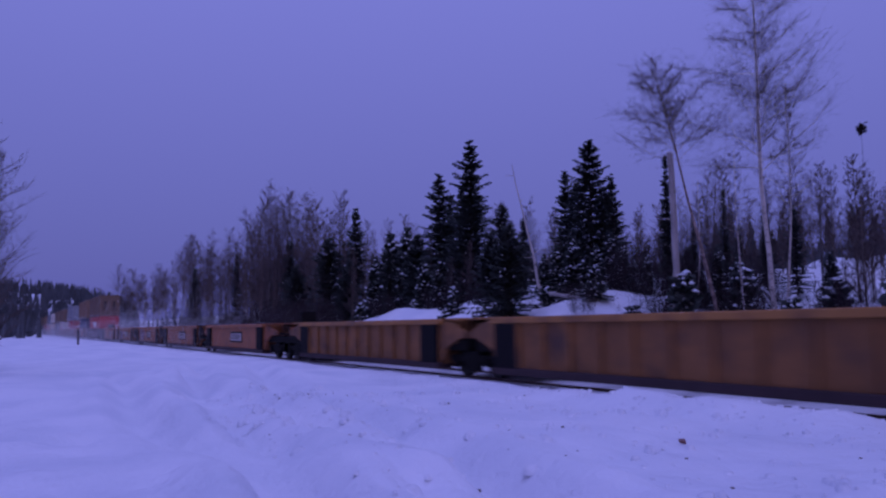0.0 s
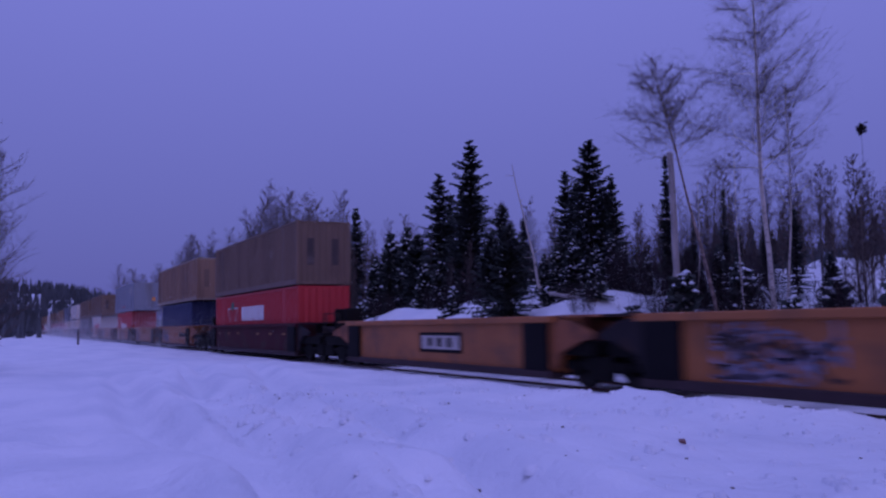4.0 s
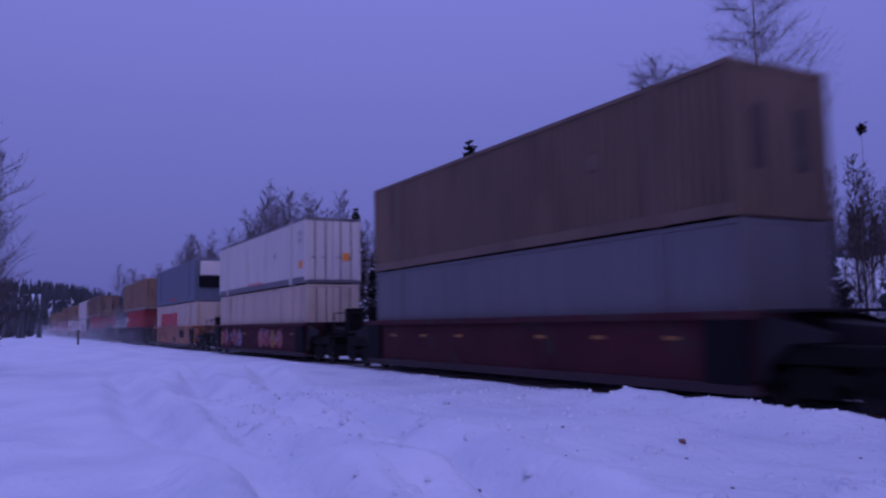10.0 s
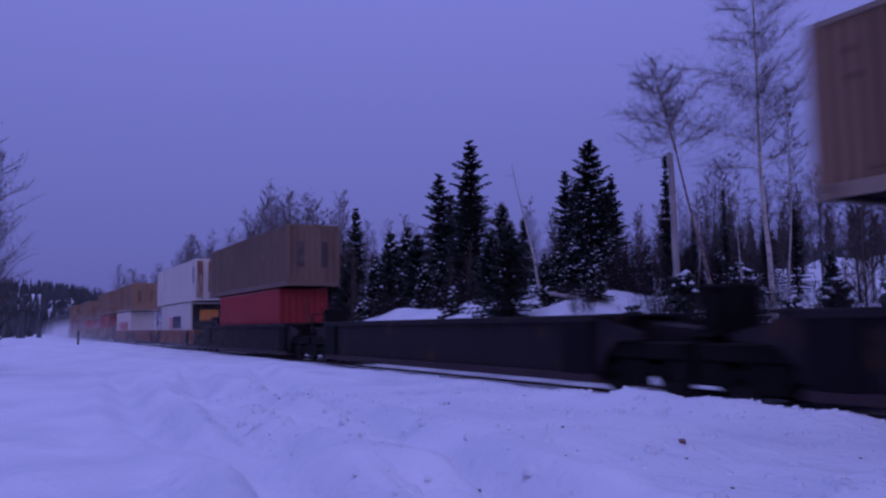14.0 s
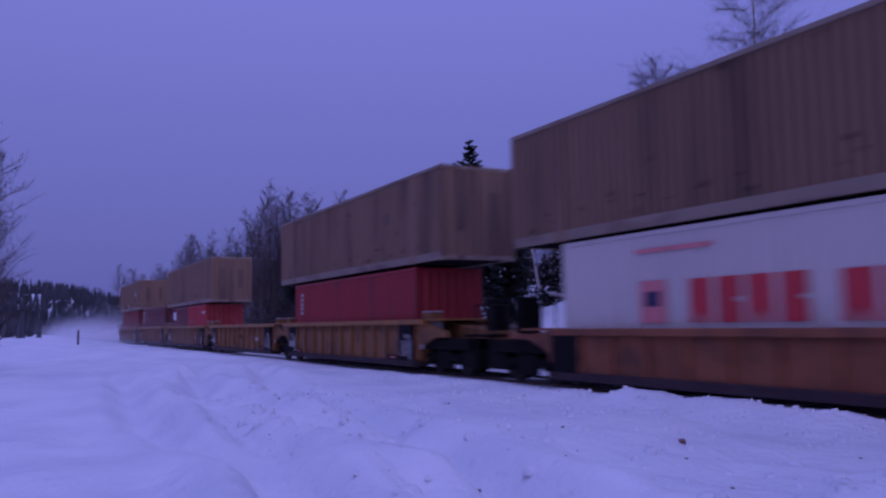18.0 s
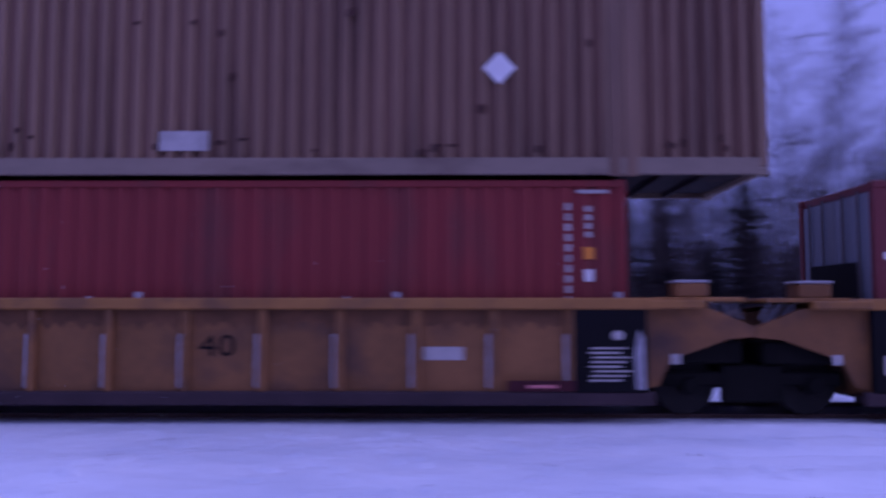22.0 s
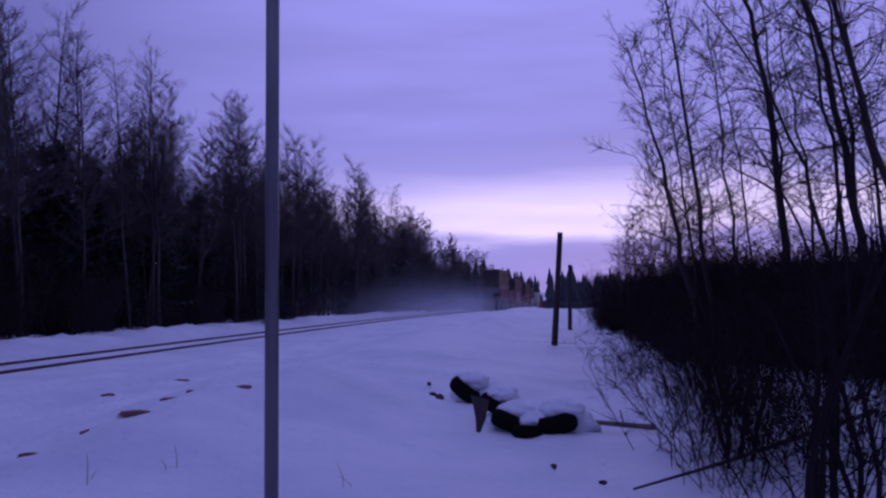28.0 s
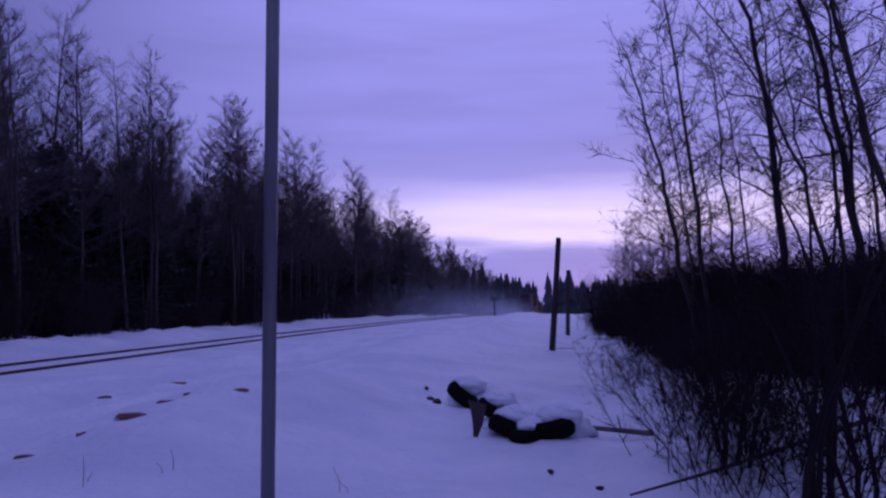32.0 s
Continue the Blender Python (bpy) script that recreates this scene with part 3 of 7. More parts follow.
def well_car(half_well, half_truck, paint, chord, deck, label, trucks=(1,), ends=(), stakes=True, top=1.62):
    """A container well wagon; +x leads. trucks: ends that carry a truck of their own; ends: ends with a coupler."""
    ob = tagged(new("well_wagon"), label, "rail wagon", "wagons of the train")
    hw = half_well
    k = f"{half_well}{half_truck}{top}"
    part("centre_sill", skin(f"centre_sill|{k}", lambda: boxes((-hw, hw, -1.38, -0.9, 0.20, 0.36), (-hw, hw, 0.9, 1.38, 0.20, 0.36), *[(x - 0.12, x + 0.12, -0.95, 0.95, 0.22, 0.34) for x in np.linspace(-hw + 0.3, hw - 0.3, 6)], bevel=0.01), M_SILL), None, ob)
    for s in (-1, 1):
        y0, y1 = sorted((s * 1.30, s * 1.36))

        def side():
            pts = [(-hw, 0.36), (hw, 0.36), (hw, top - 0.12), (-hw, top - 0.12)]
            bm = bmesh.new()
            extrude_profile(bm, pts, y0, y1)
            return bm
        part("side_panel", skin(f"side_panel|{k}{s}", side, paint), None, ob)
        a, b = sorted((s * 1.27, s * 1.50))
        part("top_chord", skin(f"top_chord|{k}{s}", lambda: boxes((-hw - 0.2, hw + 0.2, a, b, top - 0.13, top + 0.03), bevel=0.02), chord), None, ob)
        a, b = sorted((s * 1.30, s * 1.47))
        part("bottom_chord", skin(f"bottom_chord|{k}{s}", lambda: boxes((-hw - 0.1, hw + 0.1, a, b, 0.19, 0.38), bevel=0.02), M_SILL), None, ob)
        if stakes:
            n = int((2 * hw - 2.0) / 1.055)
            for q in range(n + 1):
                x = -n * 0.5275 + q * 1.055
                a, b = sorted((s * 1.36, s * 1.46))
                p = part("stake", skin(f"stake|{s}{top}", lambda: boxes((-0.05, 0.05, a, b, 0.38, top - 0.13), bevel=0.012), paint), None, ob)
                p.location = (x, 0, 0)
        for e in (-1, 1):
            x0, x1 = sorted((e * (hw - 1.0), e * hw))
            a, b = sorted((s * 1.37, s * 1.48))
            part("end_panel", skin(f"end_panel|{k}{s}{e}", lambda: boxes((x0, x1, a, b, 0.36, top - 0.05), bevel=0.02), M_BLACK), None, ob)
    for e in (-1, 1):
        over = half_truck - hw

        def platform():
            bm = bmesh.new()
            far = half_truck + (1.9 if e in ends else 0.25)
            prof = [(hw - 0.2, 0.9), (hw + 0.45 * over, 1.02), (half_truck + 0.3, 1.0), (far, 1.0), (far, 1.25), (half_truck, top - 0.20), (hw + 0.3, top), (hw - 0.2, top)]
            extrude_profile(bm, [(e * x, z) for x, z in prof], -0.45, 0.45)
            for s in (-1, 1):
                prof = [(hw - 0.15, 0.36), (hw + 0.18, 0.45), (hw + 0.35, 0.8), (hw + 0.75 * over, 1.08), (half_truck + (0.5 if e in ends else 0.0), 1.12), (half_truck + (0.5 if e in ends else 0.0), 1.25), (hw + 0.6 * over, top - 0.12), (hw + 0.1, top), (hw - 0.15, top)]
                a, b = sorted((s * 1.22, s * 1.32))
                extrude_profile(bm, [(e * x, z) for x, z in prof], a, b)
            return bm
        part("end_platform", skin(f"end_platform|{k}{e}{e in ends}", platform, deck), None, ob)
        part("end_walkway", skin(f"end_walkway|{k}{e}", lambda: boxes((*sorted((e * (hw + 0.2), e * (half_truck - 0.15))), -1.35, 1.35, top - 0.02, top + 0.04), bevel=0.01), chord if deck is paint else deck), None, ob)

        # black blocks stand for underframe gear and the shadow that fills the gap
        far_x = half_truck + (1.6 if e in ends else -0.15)
        part("bolster", skin(f"bolster|{k}{e}{e in ends}", lambda: boxes((*sorted((e * (hw - 0.1), e * far_x)), -1.2, 1.2, 0.74, 1.06), bevel=0.03), M_IRON), None, ob)
        if e in ends:
            part("brake_stand", skin(f"brake_stand|{k}{e}", lambda: boxes((*sorted((e * (half_truck + 1.25), e * (half_truck + 1.55))), -0.45, 0.25, 1.2, 2.2), bevel=0.05), M_IRON), None, ob)
            part("brake_gear", skin(f"brake_gear|{k}{e}", lambda: boxes((*sorted((e * (half_truck + 1.0), e * (half_truck + 1.85))), -1.15, 0.9, 0.28, 0.76), bevel=0.06), M_IRON), None, ob)

        def bulkhead():
            bm = bmesh.new()
            x0, x1 = sorted((e * (hw - 0.06), e * hw))
            box(bm, x0, x1, -1.27, 1.27, 0.3, top - 0.02)
            return bm
        part("bulkhead", skin(f"bulkhead|{k}{e}", bulkhead, paint), None, ob)
        if e in ends:
            far = half_truck + 1.9

            def coup():
                bm = bmesh.new()
                box(bm, *sorted((e * (far - 0.4), e * (far + 0.35))), -0.12, 0.12, 0.75, 0.98, bevel=0.03)
                box(bm, *sorted((e * (far + 0.25), e * (far + 0.55))), -0.2, 0.16, 0.70, 1.02, bevel=0.05)
                rod(bm, (e * far, 0.3, 0.85), (e * (far + 0.45), 0.35, 0.55), 0.03, n=6)
                return bm
            part("coupler", skin(f"coupler|{k}{e}", coup, M_IRON), None, ob)

            for s in (-1, 1):
                def grab():
                    bm = bmesh.new()
                    path = [(s * 1.1, 0.35), (s * 1.1, 2.0), (s * 0.5, 2.0), (s * 0.5, 1.15)]
                    rings = []
                    for y, z in path:
                        rings.append([bm.verts.new((e * (far - 0.1) + 0.02 * a, y + 0.02 * b, z + 0.02 * c)) for a, b, c in ((1, 1, 1), (1, -1, -1), (-1, -1, -1), (-1, 1, 1))])
                    for i in range(3):
                        for q in range(4):
                            bm.faces.new((rings[i][q], rings[i][(q + 1) % 4], rings[i + 1][(q + 1) % 4], rings[i + 1][q]))
                    return bm
                part("grab_rail", skin(f"grab_rail|{k}{e}{s}", grab, M_WHEEL), None, ob)
            part("end_step", skin(f"end_step|{k}{e}", lambda: boxes((*sorted((e * (far - 0.35), e * far)), -1.35, 1.35, 1.12, 1.2), bevel=0.01), M_IRON), None, ob)
    for e in trucks:
        truck(ob, e * half_truck)
    return ob


LOWER_Z, UPPER_Z = 0.44, 3.36


def place(ob, x16, z=0.0, side=0.0):
    TRAIN.append((ob, x16, z, side))
    return ob


# ---- wagons, from the tail forward ----
W40 = dict(half_well=6.3, half_truck=7.83)
W53 = dict(half_well=8.3, half_truck=9.3)
L_OLD = "weathered yellow container well wagon with dark end panels"
L_RUST = "rusty orange container well wagon with low sides"
L_NEW = "bright yellow container well wagon with painted marks"
L_MAR = "dark maroon container well wagon with small yellow stripes"
L_BLK = "grimy black container well wagon with pale marks"
C40, C53 = 12.19, 16.15
CARS = {}


def wagon(key, x, kind, **kw):
    paint, chord, label, dims = {
        "old": (M_OLDYELLOW, M_CHORD, L_OLD, W40), "rusty": (M_RUSTCAR, M_RUSTCAR, L_RUST, W40), "new": (M_YELLOW, M_YELLOW, L_NEW, W40), "new53": (M_YELLOW, M_YELLOW, L_NEW, W53),
        "mar": (M_CARMAROON, M_CARMAROON, L_MAR, W53), "blk": (M_CARDARK, M_CARDARK, L_BLK, W53)}[kind]
    CARS[key] = place(well_car(paint=paint, chord=chord, deck=paint if kind in ('old', 'rusty') else (M_RUSTCAR if key in ('b', 'd', 'g', 'p1', 'p5') else M_CARDARK), label=label, stakes=kind in ("old", "rusty"), **dims, **kw), x)
    return CARS[key]


wagon("z", -135.6, "old", trucks=(-1, 1), ends=(-1,))
wagon("y", -119.95, "old")
wagon("m", -104.4, "old")
wagon("l", -88.9, "old")
wagon("k", -73.3, "old", ends=(1,))
wagon("j", -53.3, "rusty", trucks=(-1, 1), ends=(-1,), top=1.32)
wagon("i2", -37.35, "rusty", top=1.32)
wagon("i", -21.35, "rusty", ends=(1,), top=1.32)
for key, x, kind in (("n", -0.55, "blk"), ("h2", 21.5, "blk"), ("h", 43.55, "blk"), ("g", 66.3, "new53"), ("f", 90.05, "mar"), ("e", 113.8, "mar")):
    wagon(key, x, kind, trucks=(-1, 1), ends=(-1, 1))
wagon("d", 135.6, "new", trucks=(-1, 1), ends=(-1,))
wagon("c2", 151.6, "new")
wagon("c", 167.55, "new")
wagon("b2", 183.3, "new")
wagon("b", 199.0, "new", ends=(1,))
wagon("a", 220.85, "mar", trucks=(-1, 1), ends=(-1, 1))
wagon("p1", 241.9, "new", trucks=(-1, 1), ends=(-1,))
wagon("p2", 257.8, "new")
wagon("p3", 273.6, "new")
wagon("p4", 289.6, "new")
wagon("p5", 305.6, "new", ends=(1,))
wagon("q1", 324.3, "old", trucks=(-1, 1), ends=(-1,))
wagon("q2", 340.2, "old")
wagon("q3", 356.0, "old")

# ---- containers ----
L_TAN = "weathered tan corrugated steel container on the upper tier"
L_BRN = "dark brown corrugated steel container on the upper tier"
BOXES = {}
M_DOOR = mat("dark_brown_door_paint", (0.045, 0.03, 0.03), 0.6, vary=0.3, scale=0.8, fine=8, bump=0.05, dirt=(0.12, 0.09, 0.08), dirt_amount=0.2)


UPPER = {"b": 3.40, "k": 3.40, "h": 3.33, "e": 3.335, "m": 3.11}


def upper(key, x, paint, label, style="ribbed", **kw):
    if style == "ribbed":
        kw["door_paint"] = M_DOOR
        if paint is M_TAN:
            kw["rail"] = M_TANRAIL
    BOXES[key + "_u"] = place(container(C53, 2.9, 2.59, paint, label, style, **kw), x, UPPER.get(key, UPPER_Z))
    return BOXES[key + "_u"]


def lower(key, x, paint, label, style="ribbed", length=C40, height=2.88, **kw):
    BOXES[key + "_l"] = place(container(length, height, 2.44, paint, label, style, **kw), x, LOWER_Z)
    return BOXES[key + "_l"]


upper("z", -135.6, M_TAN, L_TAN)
lower("z", -135.6, M_DULL_RED, "faded red corrugated container in the last wagon", door_paint=M_STEELBLUE)
lower("y", -119.95, M_MAROON, "maroon corrugated container with pale vertical marks", door_paint=M_GREY)
upper("m", -104.4, M_TAN, L_TAN)
lower("m", -107.5, M_MAROON, "short maroon container beside a red one", length=6.06, height=2.6)
lower("m2", -101.3, M_BRIGHT_RED, "short bright red container beside a maroon one", length=6.06, height=2.6)
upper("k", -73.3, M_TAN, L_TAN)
lower("k", -73.3, M_RED, "dark red corrugated container in a yellow wagon")
upper("j", -53.3, M_TAN, L_TAN)
lower("j", -53.3, M_WHITE, "white container with red lettering bars in a yellow wagon")
upper("i", -21.35, M_WHITE, "dirty white smooth-sided container with rust-streaked end", "sheet", end="doors_lead")
lower("i", -21.35, M_WHITE, "white refrigerated container with navy lettering bars", "sheet", end="reefer")
upper("n", -0.55, M_BROWN, L_BRN)
lower("n", -0.1, M_RED, "dark red corrugated container in a black wagon")
upper("h", 43.55, M_TAN, L_TAN)
lower("h", 43.9, M_RED, "red corrugated container in a black wagon")
upper("g", 66.3, M_STEELBLUE, "slate blue smooth-sided container with a cooling unit on its end", "sheet")
lower("g", 66.3, M_CREAM, "cream container with large red lettering bars", "sheet", length=C53)
upper("f", 90.05, M_WHITE, "white smooth-sided container with door bars at the leading end", "sheet", end="doors_lead", rail=M_DULLGREY)
lower("f", 90.05, M_CREAM, "cream smooth-sided container in a maroon wagon", "sheet", length=C53, end="doors_lead")
upper("e", 113.8, M_BROWN, L_BRN)
lower("e", 113.8, M_DULLGREY, "plain grey smooth-sided container in a maroon wagon", "sheet", length=C53)
upper("d", 135.6, M_BROWN, L_BRN)
lower("d", 135.6, M_WHITE, "white container with red lettering bars in a yellow wagon")
upper("c", 167.55, M_GREY, "pale grey smooth-sided container with dark end marks", "sheet")
lower("c", 167.55, M_BRIGHT_RED, "bright red corrugated container with white lettering bars")
upper("b", 199.0, M_TAN, L_TAN)
lower("b", 199.0, M_BLUE, "dark blue corrugated container in a yellow wagon")
upper("a", 220.85, M_BROWN, L_BRN)
lower("a", 220.85, M_BRIGHT_RED, "red container with green emblem and white lettering bars", length=C53)


# ---- trees ----
M_BARK = mat("grey_brown_bark", (0.13, 0.10, 0.085), 0.9, vary=0.4, scale=3, fine=30, bump=0.4, stretch=(1, 1, 0.3))
M_BIRCH = mat("birch_bark", (0.46, 0.40, 0.36), 0.8, vary=0.3, scale=2, fine=12, bump=0.2, dirt=(0.06, 0.05, 0.045), dirt_amount=0.5, stretch=(1, 1, 2.0))
M_TWIG = mat("bare_twigs", (0.085, 0.06, 0.055), 0.9, vary=0.3, scale=2, fine=10, bump=0.0)
M_NEEDLE = mat("spruce_needles", (0.046, 0.056, 0.052), 0.8, vary=0.5, scale=1.5, fine=8, bump=0.0)
M_DARKBARK = mat("dark_wet_bark", (0.045, 0.033, 0.03), 0.9, vary=0.4, scale=3, fine=30, bump=0.4, stretch=(1, 1, 0.3))


M_SHRUB = mat("thicket_twigs", (0.024, 0.016, 0.018), 0.95, vary=0.35, scale=2, fine=10, bump=0.0, spec=0.1)

M_BRUSH = mat("grey_brush_twigs", (0.034, 0.025, 0.027), 0.95, vary=0.35, scale=2, fine=10, bump=0.0, spec=0.1)
M_REDBIRCH = mat("peeling_red_birch_bark", (0.30, 0.22, 0.19), 0.85, vary=0.35, scale=1.5, fine=10, bump=0.2, dirt=(0.075, 0.042, 0.036), dirt_amount=1.0, stretch=(1, 1, 1.4))
M_DARKTWIG = mat("dark_bare_twigs", (0.085, 0.062, 0.064), 0.9, vary=0.3, scale=2, fine=10, bump=0.0)
M_ASPEN = mat("grey_aspen_bark", (0.075, 0.058, 0.056), 0.9, vary=0.4, scale=3, fine=30, bump=0.4, stretch=(1, 1, 0.3))


class Tubes:
    """Many tapered branches in one mesh."""

    def __init__(self):
        self.v, self.f = [], []

    def add(self, pts, radii, n=4):
        base = None
        for i, (p, r) in enumerate(zip(pts, radii)):
            d = (pts[min(i + 1, len(pts) - 1)] - pts[max(i - 1, 0)]).normalized()
            a = d.orthogonal().normalized()
            b = d.cross(a)
            s = len(self.v)
            for k in range(n):
                q = 6.28319 * k / n
                self.v.append(p + (a * math.cos(q) + b * math.sin(q)) * r)
            if base is not None:
                for k in range(n):
                    self.f.append((base + k, base + (k + 1) % n, s + (k + 1) % n, s + k))
            base = s

    def blade(self, a, b, r):
        """A flat tapering twig, for trees that stay far off."""
        d = b - a
        w = d.cross(Vector((0.31 + d.z, 0.77 - d.x, 0.55 + d.y))).normalized() * r
        s = len(self.v)
        self.v.extend((a - w, a + w, b))
        self.f.append((s, s + 1, s + 2))

    def mesh(self, name, material, smooth=True):
        me = bpy.data.meshes.new(name)
        me.from_pydata([tuple(v) for v in self.v], [], self.f)
        me.materials.append(material)
        if smooth:
            me.polygons.foreach_set("use_smooth", [True] * len(me.polygons))
        return me


def bare_tree(name, label, seed, height, bole=0.35, spread=0.30, limbs=26, twigs=9, bark=None, lean=0.02, thick=0.008, twig=None, fine=0.010, lite=False, rise_of=(0.5, 1.2), arch=0.06, limb=0.42, fray=0.7):
    """A leafless tree: trunk, limbs and a crown of twigs."""
    rnd = random.Random(seed)
    ob = tagged(new(name), label, "tree")
    trunk, branch, twigset = Tubes(), Tubes(), Tubes()
    r0 = height * thick
    n = 12
    pts, p = [], Vector((0, 0, -0.3))
    d = Vector((rnd.uniform(-lean, lean), rnd.uniform(-lean, lean), 1)).normalized()
    for i in range(n + 1):
        pts.append(p.copy())
        d = (d + Vector((rnd.gauss(0, 0.03), rnd.gauss(0, 0.03), 0.05))).normalized()
        p = p + d * (height / n)
    rad = [r0 * (1 - 0.9 * (i / n) ** 0.9) for i in range(n + 1)]
    trunk.add(pts, rad, 7)
    for q in range(limbs):
        f = bole + (0.98 - bole) * (q + rnd.random()) / limbs
        i = min(n - 1, int(f * n))
        a = pts[i].lerp(pts[i + 1], f * n - i)
        ang = q * 2.4 + rnd.uniform(-0.5, 0.5)
        length = height * spread * (0.35 + 0.65 * (1 - f) / (1 - bole)) * rnd.uniform(0.6, 1.15)
        rise = rnd.uniform(*rise_of)
        dd = Vector((math.cos(ang), math.sin(ang), rise)).normalized()
        lp, b = [], a.copy()
        for s in range(6):
            lp.append(b.copy())
            dd = (dd + Vector((rnd.gauss(0, 0.14), rnd.gauss(0, 0.14), arch + rnd.gauss(0, 0.1)))).normalized()
            b = b + dd * (length / 5)
        lr = max(0.010, rad[i] * limb)
        if lite:
            branch.add(lp[::2] + [lp[-1]], [lr, lr * 0.66, lr * 0.35, lr * 0.15], 3)
        else:
            branch.add(lp, [lr * (1 - 0.85 * s / 5) for s in range(6)], 4)
        for w in range(twigs):
            g = rnd.uniform(0.15, 1.0)
            s = min(4, int(g * 5))
            c = lp[s].lerp(lp[s + 1], g * 5 - s)
            td = (dd + Vector((rnd.gauss(0, fray), rnd.gauss(0, fray), rnd.gauss(0.25, 0.5 * fray / 0.7)))).normalized()
            tl = length * rnd.uniform(0.18, 0.5)
            m1 = c + td * tl * 0.5
            td2 = (td + Vector((rnd.gauss(0, 0.3), rnd.gauss(0, 0.3), 0.12))).normalized()
            m2 = m1 + td2 * tl * 0.5
            if lite:
                twigset.blade(c, m1 + (m2 - m1) * 0.4, fine * 1.3)
                twigset.blade(m1, m2, fine)
            else:
                twigset.add([c, m1, m2], [fine, fine * 0.7, fine * 0.3], 3)
            for z in range(5 if lite else 4):
                e = c.lerp(m1, rnd.random()) if z % 2 else m1.lerp(m2, rnd.random())
                td3 = (td + Vector((rnd.gauss(0, fray), rnd.gauss(0, fray), rnd.gauss(0.2, 0.5 * fray / 0.7)))).normalized()
                tip = e + td3 * tl * rnd.uniform(0.2, 0.55)
                if lite:
                    twigset.blade(e, tip, fine * 0.8)
                else:
                    twigset.add([e, tip], [fine * 0.6, fine * 0.25], 3)
    part("trunk", trunk.mesh("trunk", bark or M_BARK), None, ob)
    if branch.f:
        part("branchwork", branch.mesh("branchwork", bark or M_BARK), None, ob)["kind"] = "stuff"
    part("crown", twigset.mesh("crown", twig or M_TWIG), None, ob)["kind"] = "stuff"
    return ob


def spruce(label, seed, height, width=0.17, snowy=0.0, gap=0.06, ragged=0.25, dense=3):
    """A spruce: trunk, whorls of drooping boughs covered in needle sprays, snow where it lies."""
    rnd = random.Random(seed)
    ob = tagged(new("spruce"), label, "tree")
    trunk, needles, snow = Tubes(), Tubes(), Tubes()
    trunk.add([Vector((0, 0, -0.3)), Vector((0.03, 0, height * 0.5)), Vector((0, 0.02, height))], [height * 0.012, height * 0.008, 0.015], 6)
    nv, nf, sv, sf = [], [], [], []
    z = height * gap
    turn = 0.0
    while z < height * 0.985:
        f = z / height
        reach = height * width * (1 - f) ** 0.8 * rnd.uniform(1 - ragged, 1 + ragged) + 0.08
        boughs = 5 if f < 0.8 else 4
        for b in range(boughs):
            a = turn + 6.28319 * b / boughs + rnd.uniform(-0.35, 0.35)
            L = reach * rnd.uniform(0.7, 1.12)
            droop = rnd.uniform(0.2, 0.5) * (1 - f) - 0.28 * f
            o = Vector((0, 0, z + rnd.uniform(-0.15, 0.15)))
            u = Vector((math.cos(a), math.sin(a), 0))
            w = Vector((-u.y, u.x, 0))
            steps = 7
            for s in range(steps):
                g = (s + 0.6) / steps
                c = o + u * L * g + Vector((0, 0, -droop * L * g + 0.16 * L * g * g))
                span = (0.16 + 0.36 * (1 - g)) * min(1.0, L) * rnd.uniform(0.9, 1.4)
                for side in (-1, 1):
                    for rep in range(dense):
                        tip = c + w * side * span + u * span * rnd.uniform(0.2, 0.9) + Vector((0, 0, rnd.uniform(-0.35, 0.1) * span))
                        k = len(nv)
                        h = 0.15 + 0.10 * rnd.random()
                        nv.extend([c - u * h, c + u * h + Vector((0, 0, rnd.uniform(-.1, .03))), tip + Vector((0, 0, -rnd.uniform(0.02, 0.16)))])
                        nf.append((k, k + 1, k + 2))
                if rnd.random() < snowy * (1.1 - f):
                    k = len(sv)
                    r = rnd.uniform(0.10, 0.26)
                    c2 = c + Vector((0, 0, 0.07))
                    for q in range(5):
                        sv.append(c2 + Vector((math.cos(q * 1.2566) * r, math.sin(q * 1.2566) * r, rnd.uniform(-.05, 0))))
                    sv.append(c2 + Vector((0, 0, 0.09)))
                    sf.extend([(k + q, k + (q + 1) % 5, k + 5) for q in range(5)])
        turn += 0.7
        z += height * 0.017 + 0.09
    part("trunk", trunk.mesh("trunk", M_DARKBARK), None, ob)
    me = bpy.data.meshes.new("crown")
    me.from_pydata([tuple(v) for v in nv], [], nf)
    part("crown", me, M_NEEDLE, ob)["kind"] = "stuff"
    if sf:
        me = bpy.data.meshes.new("snow_load")
        me.from_pydata([tuple(v) for v in sv], [], sf)
        part("snow_load", me, M_SNOW, ob, "clumps of snow on the boughs")["kind"] = "stuff"
    return ob


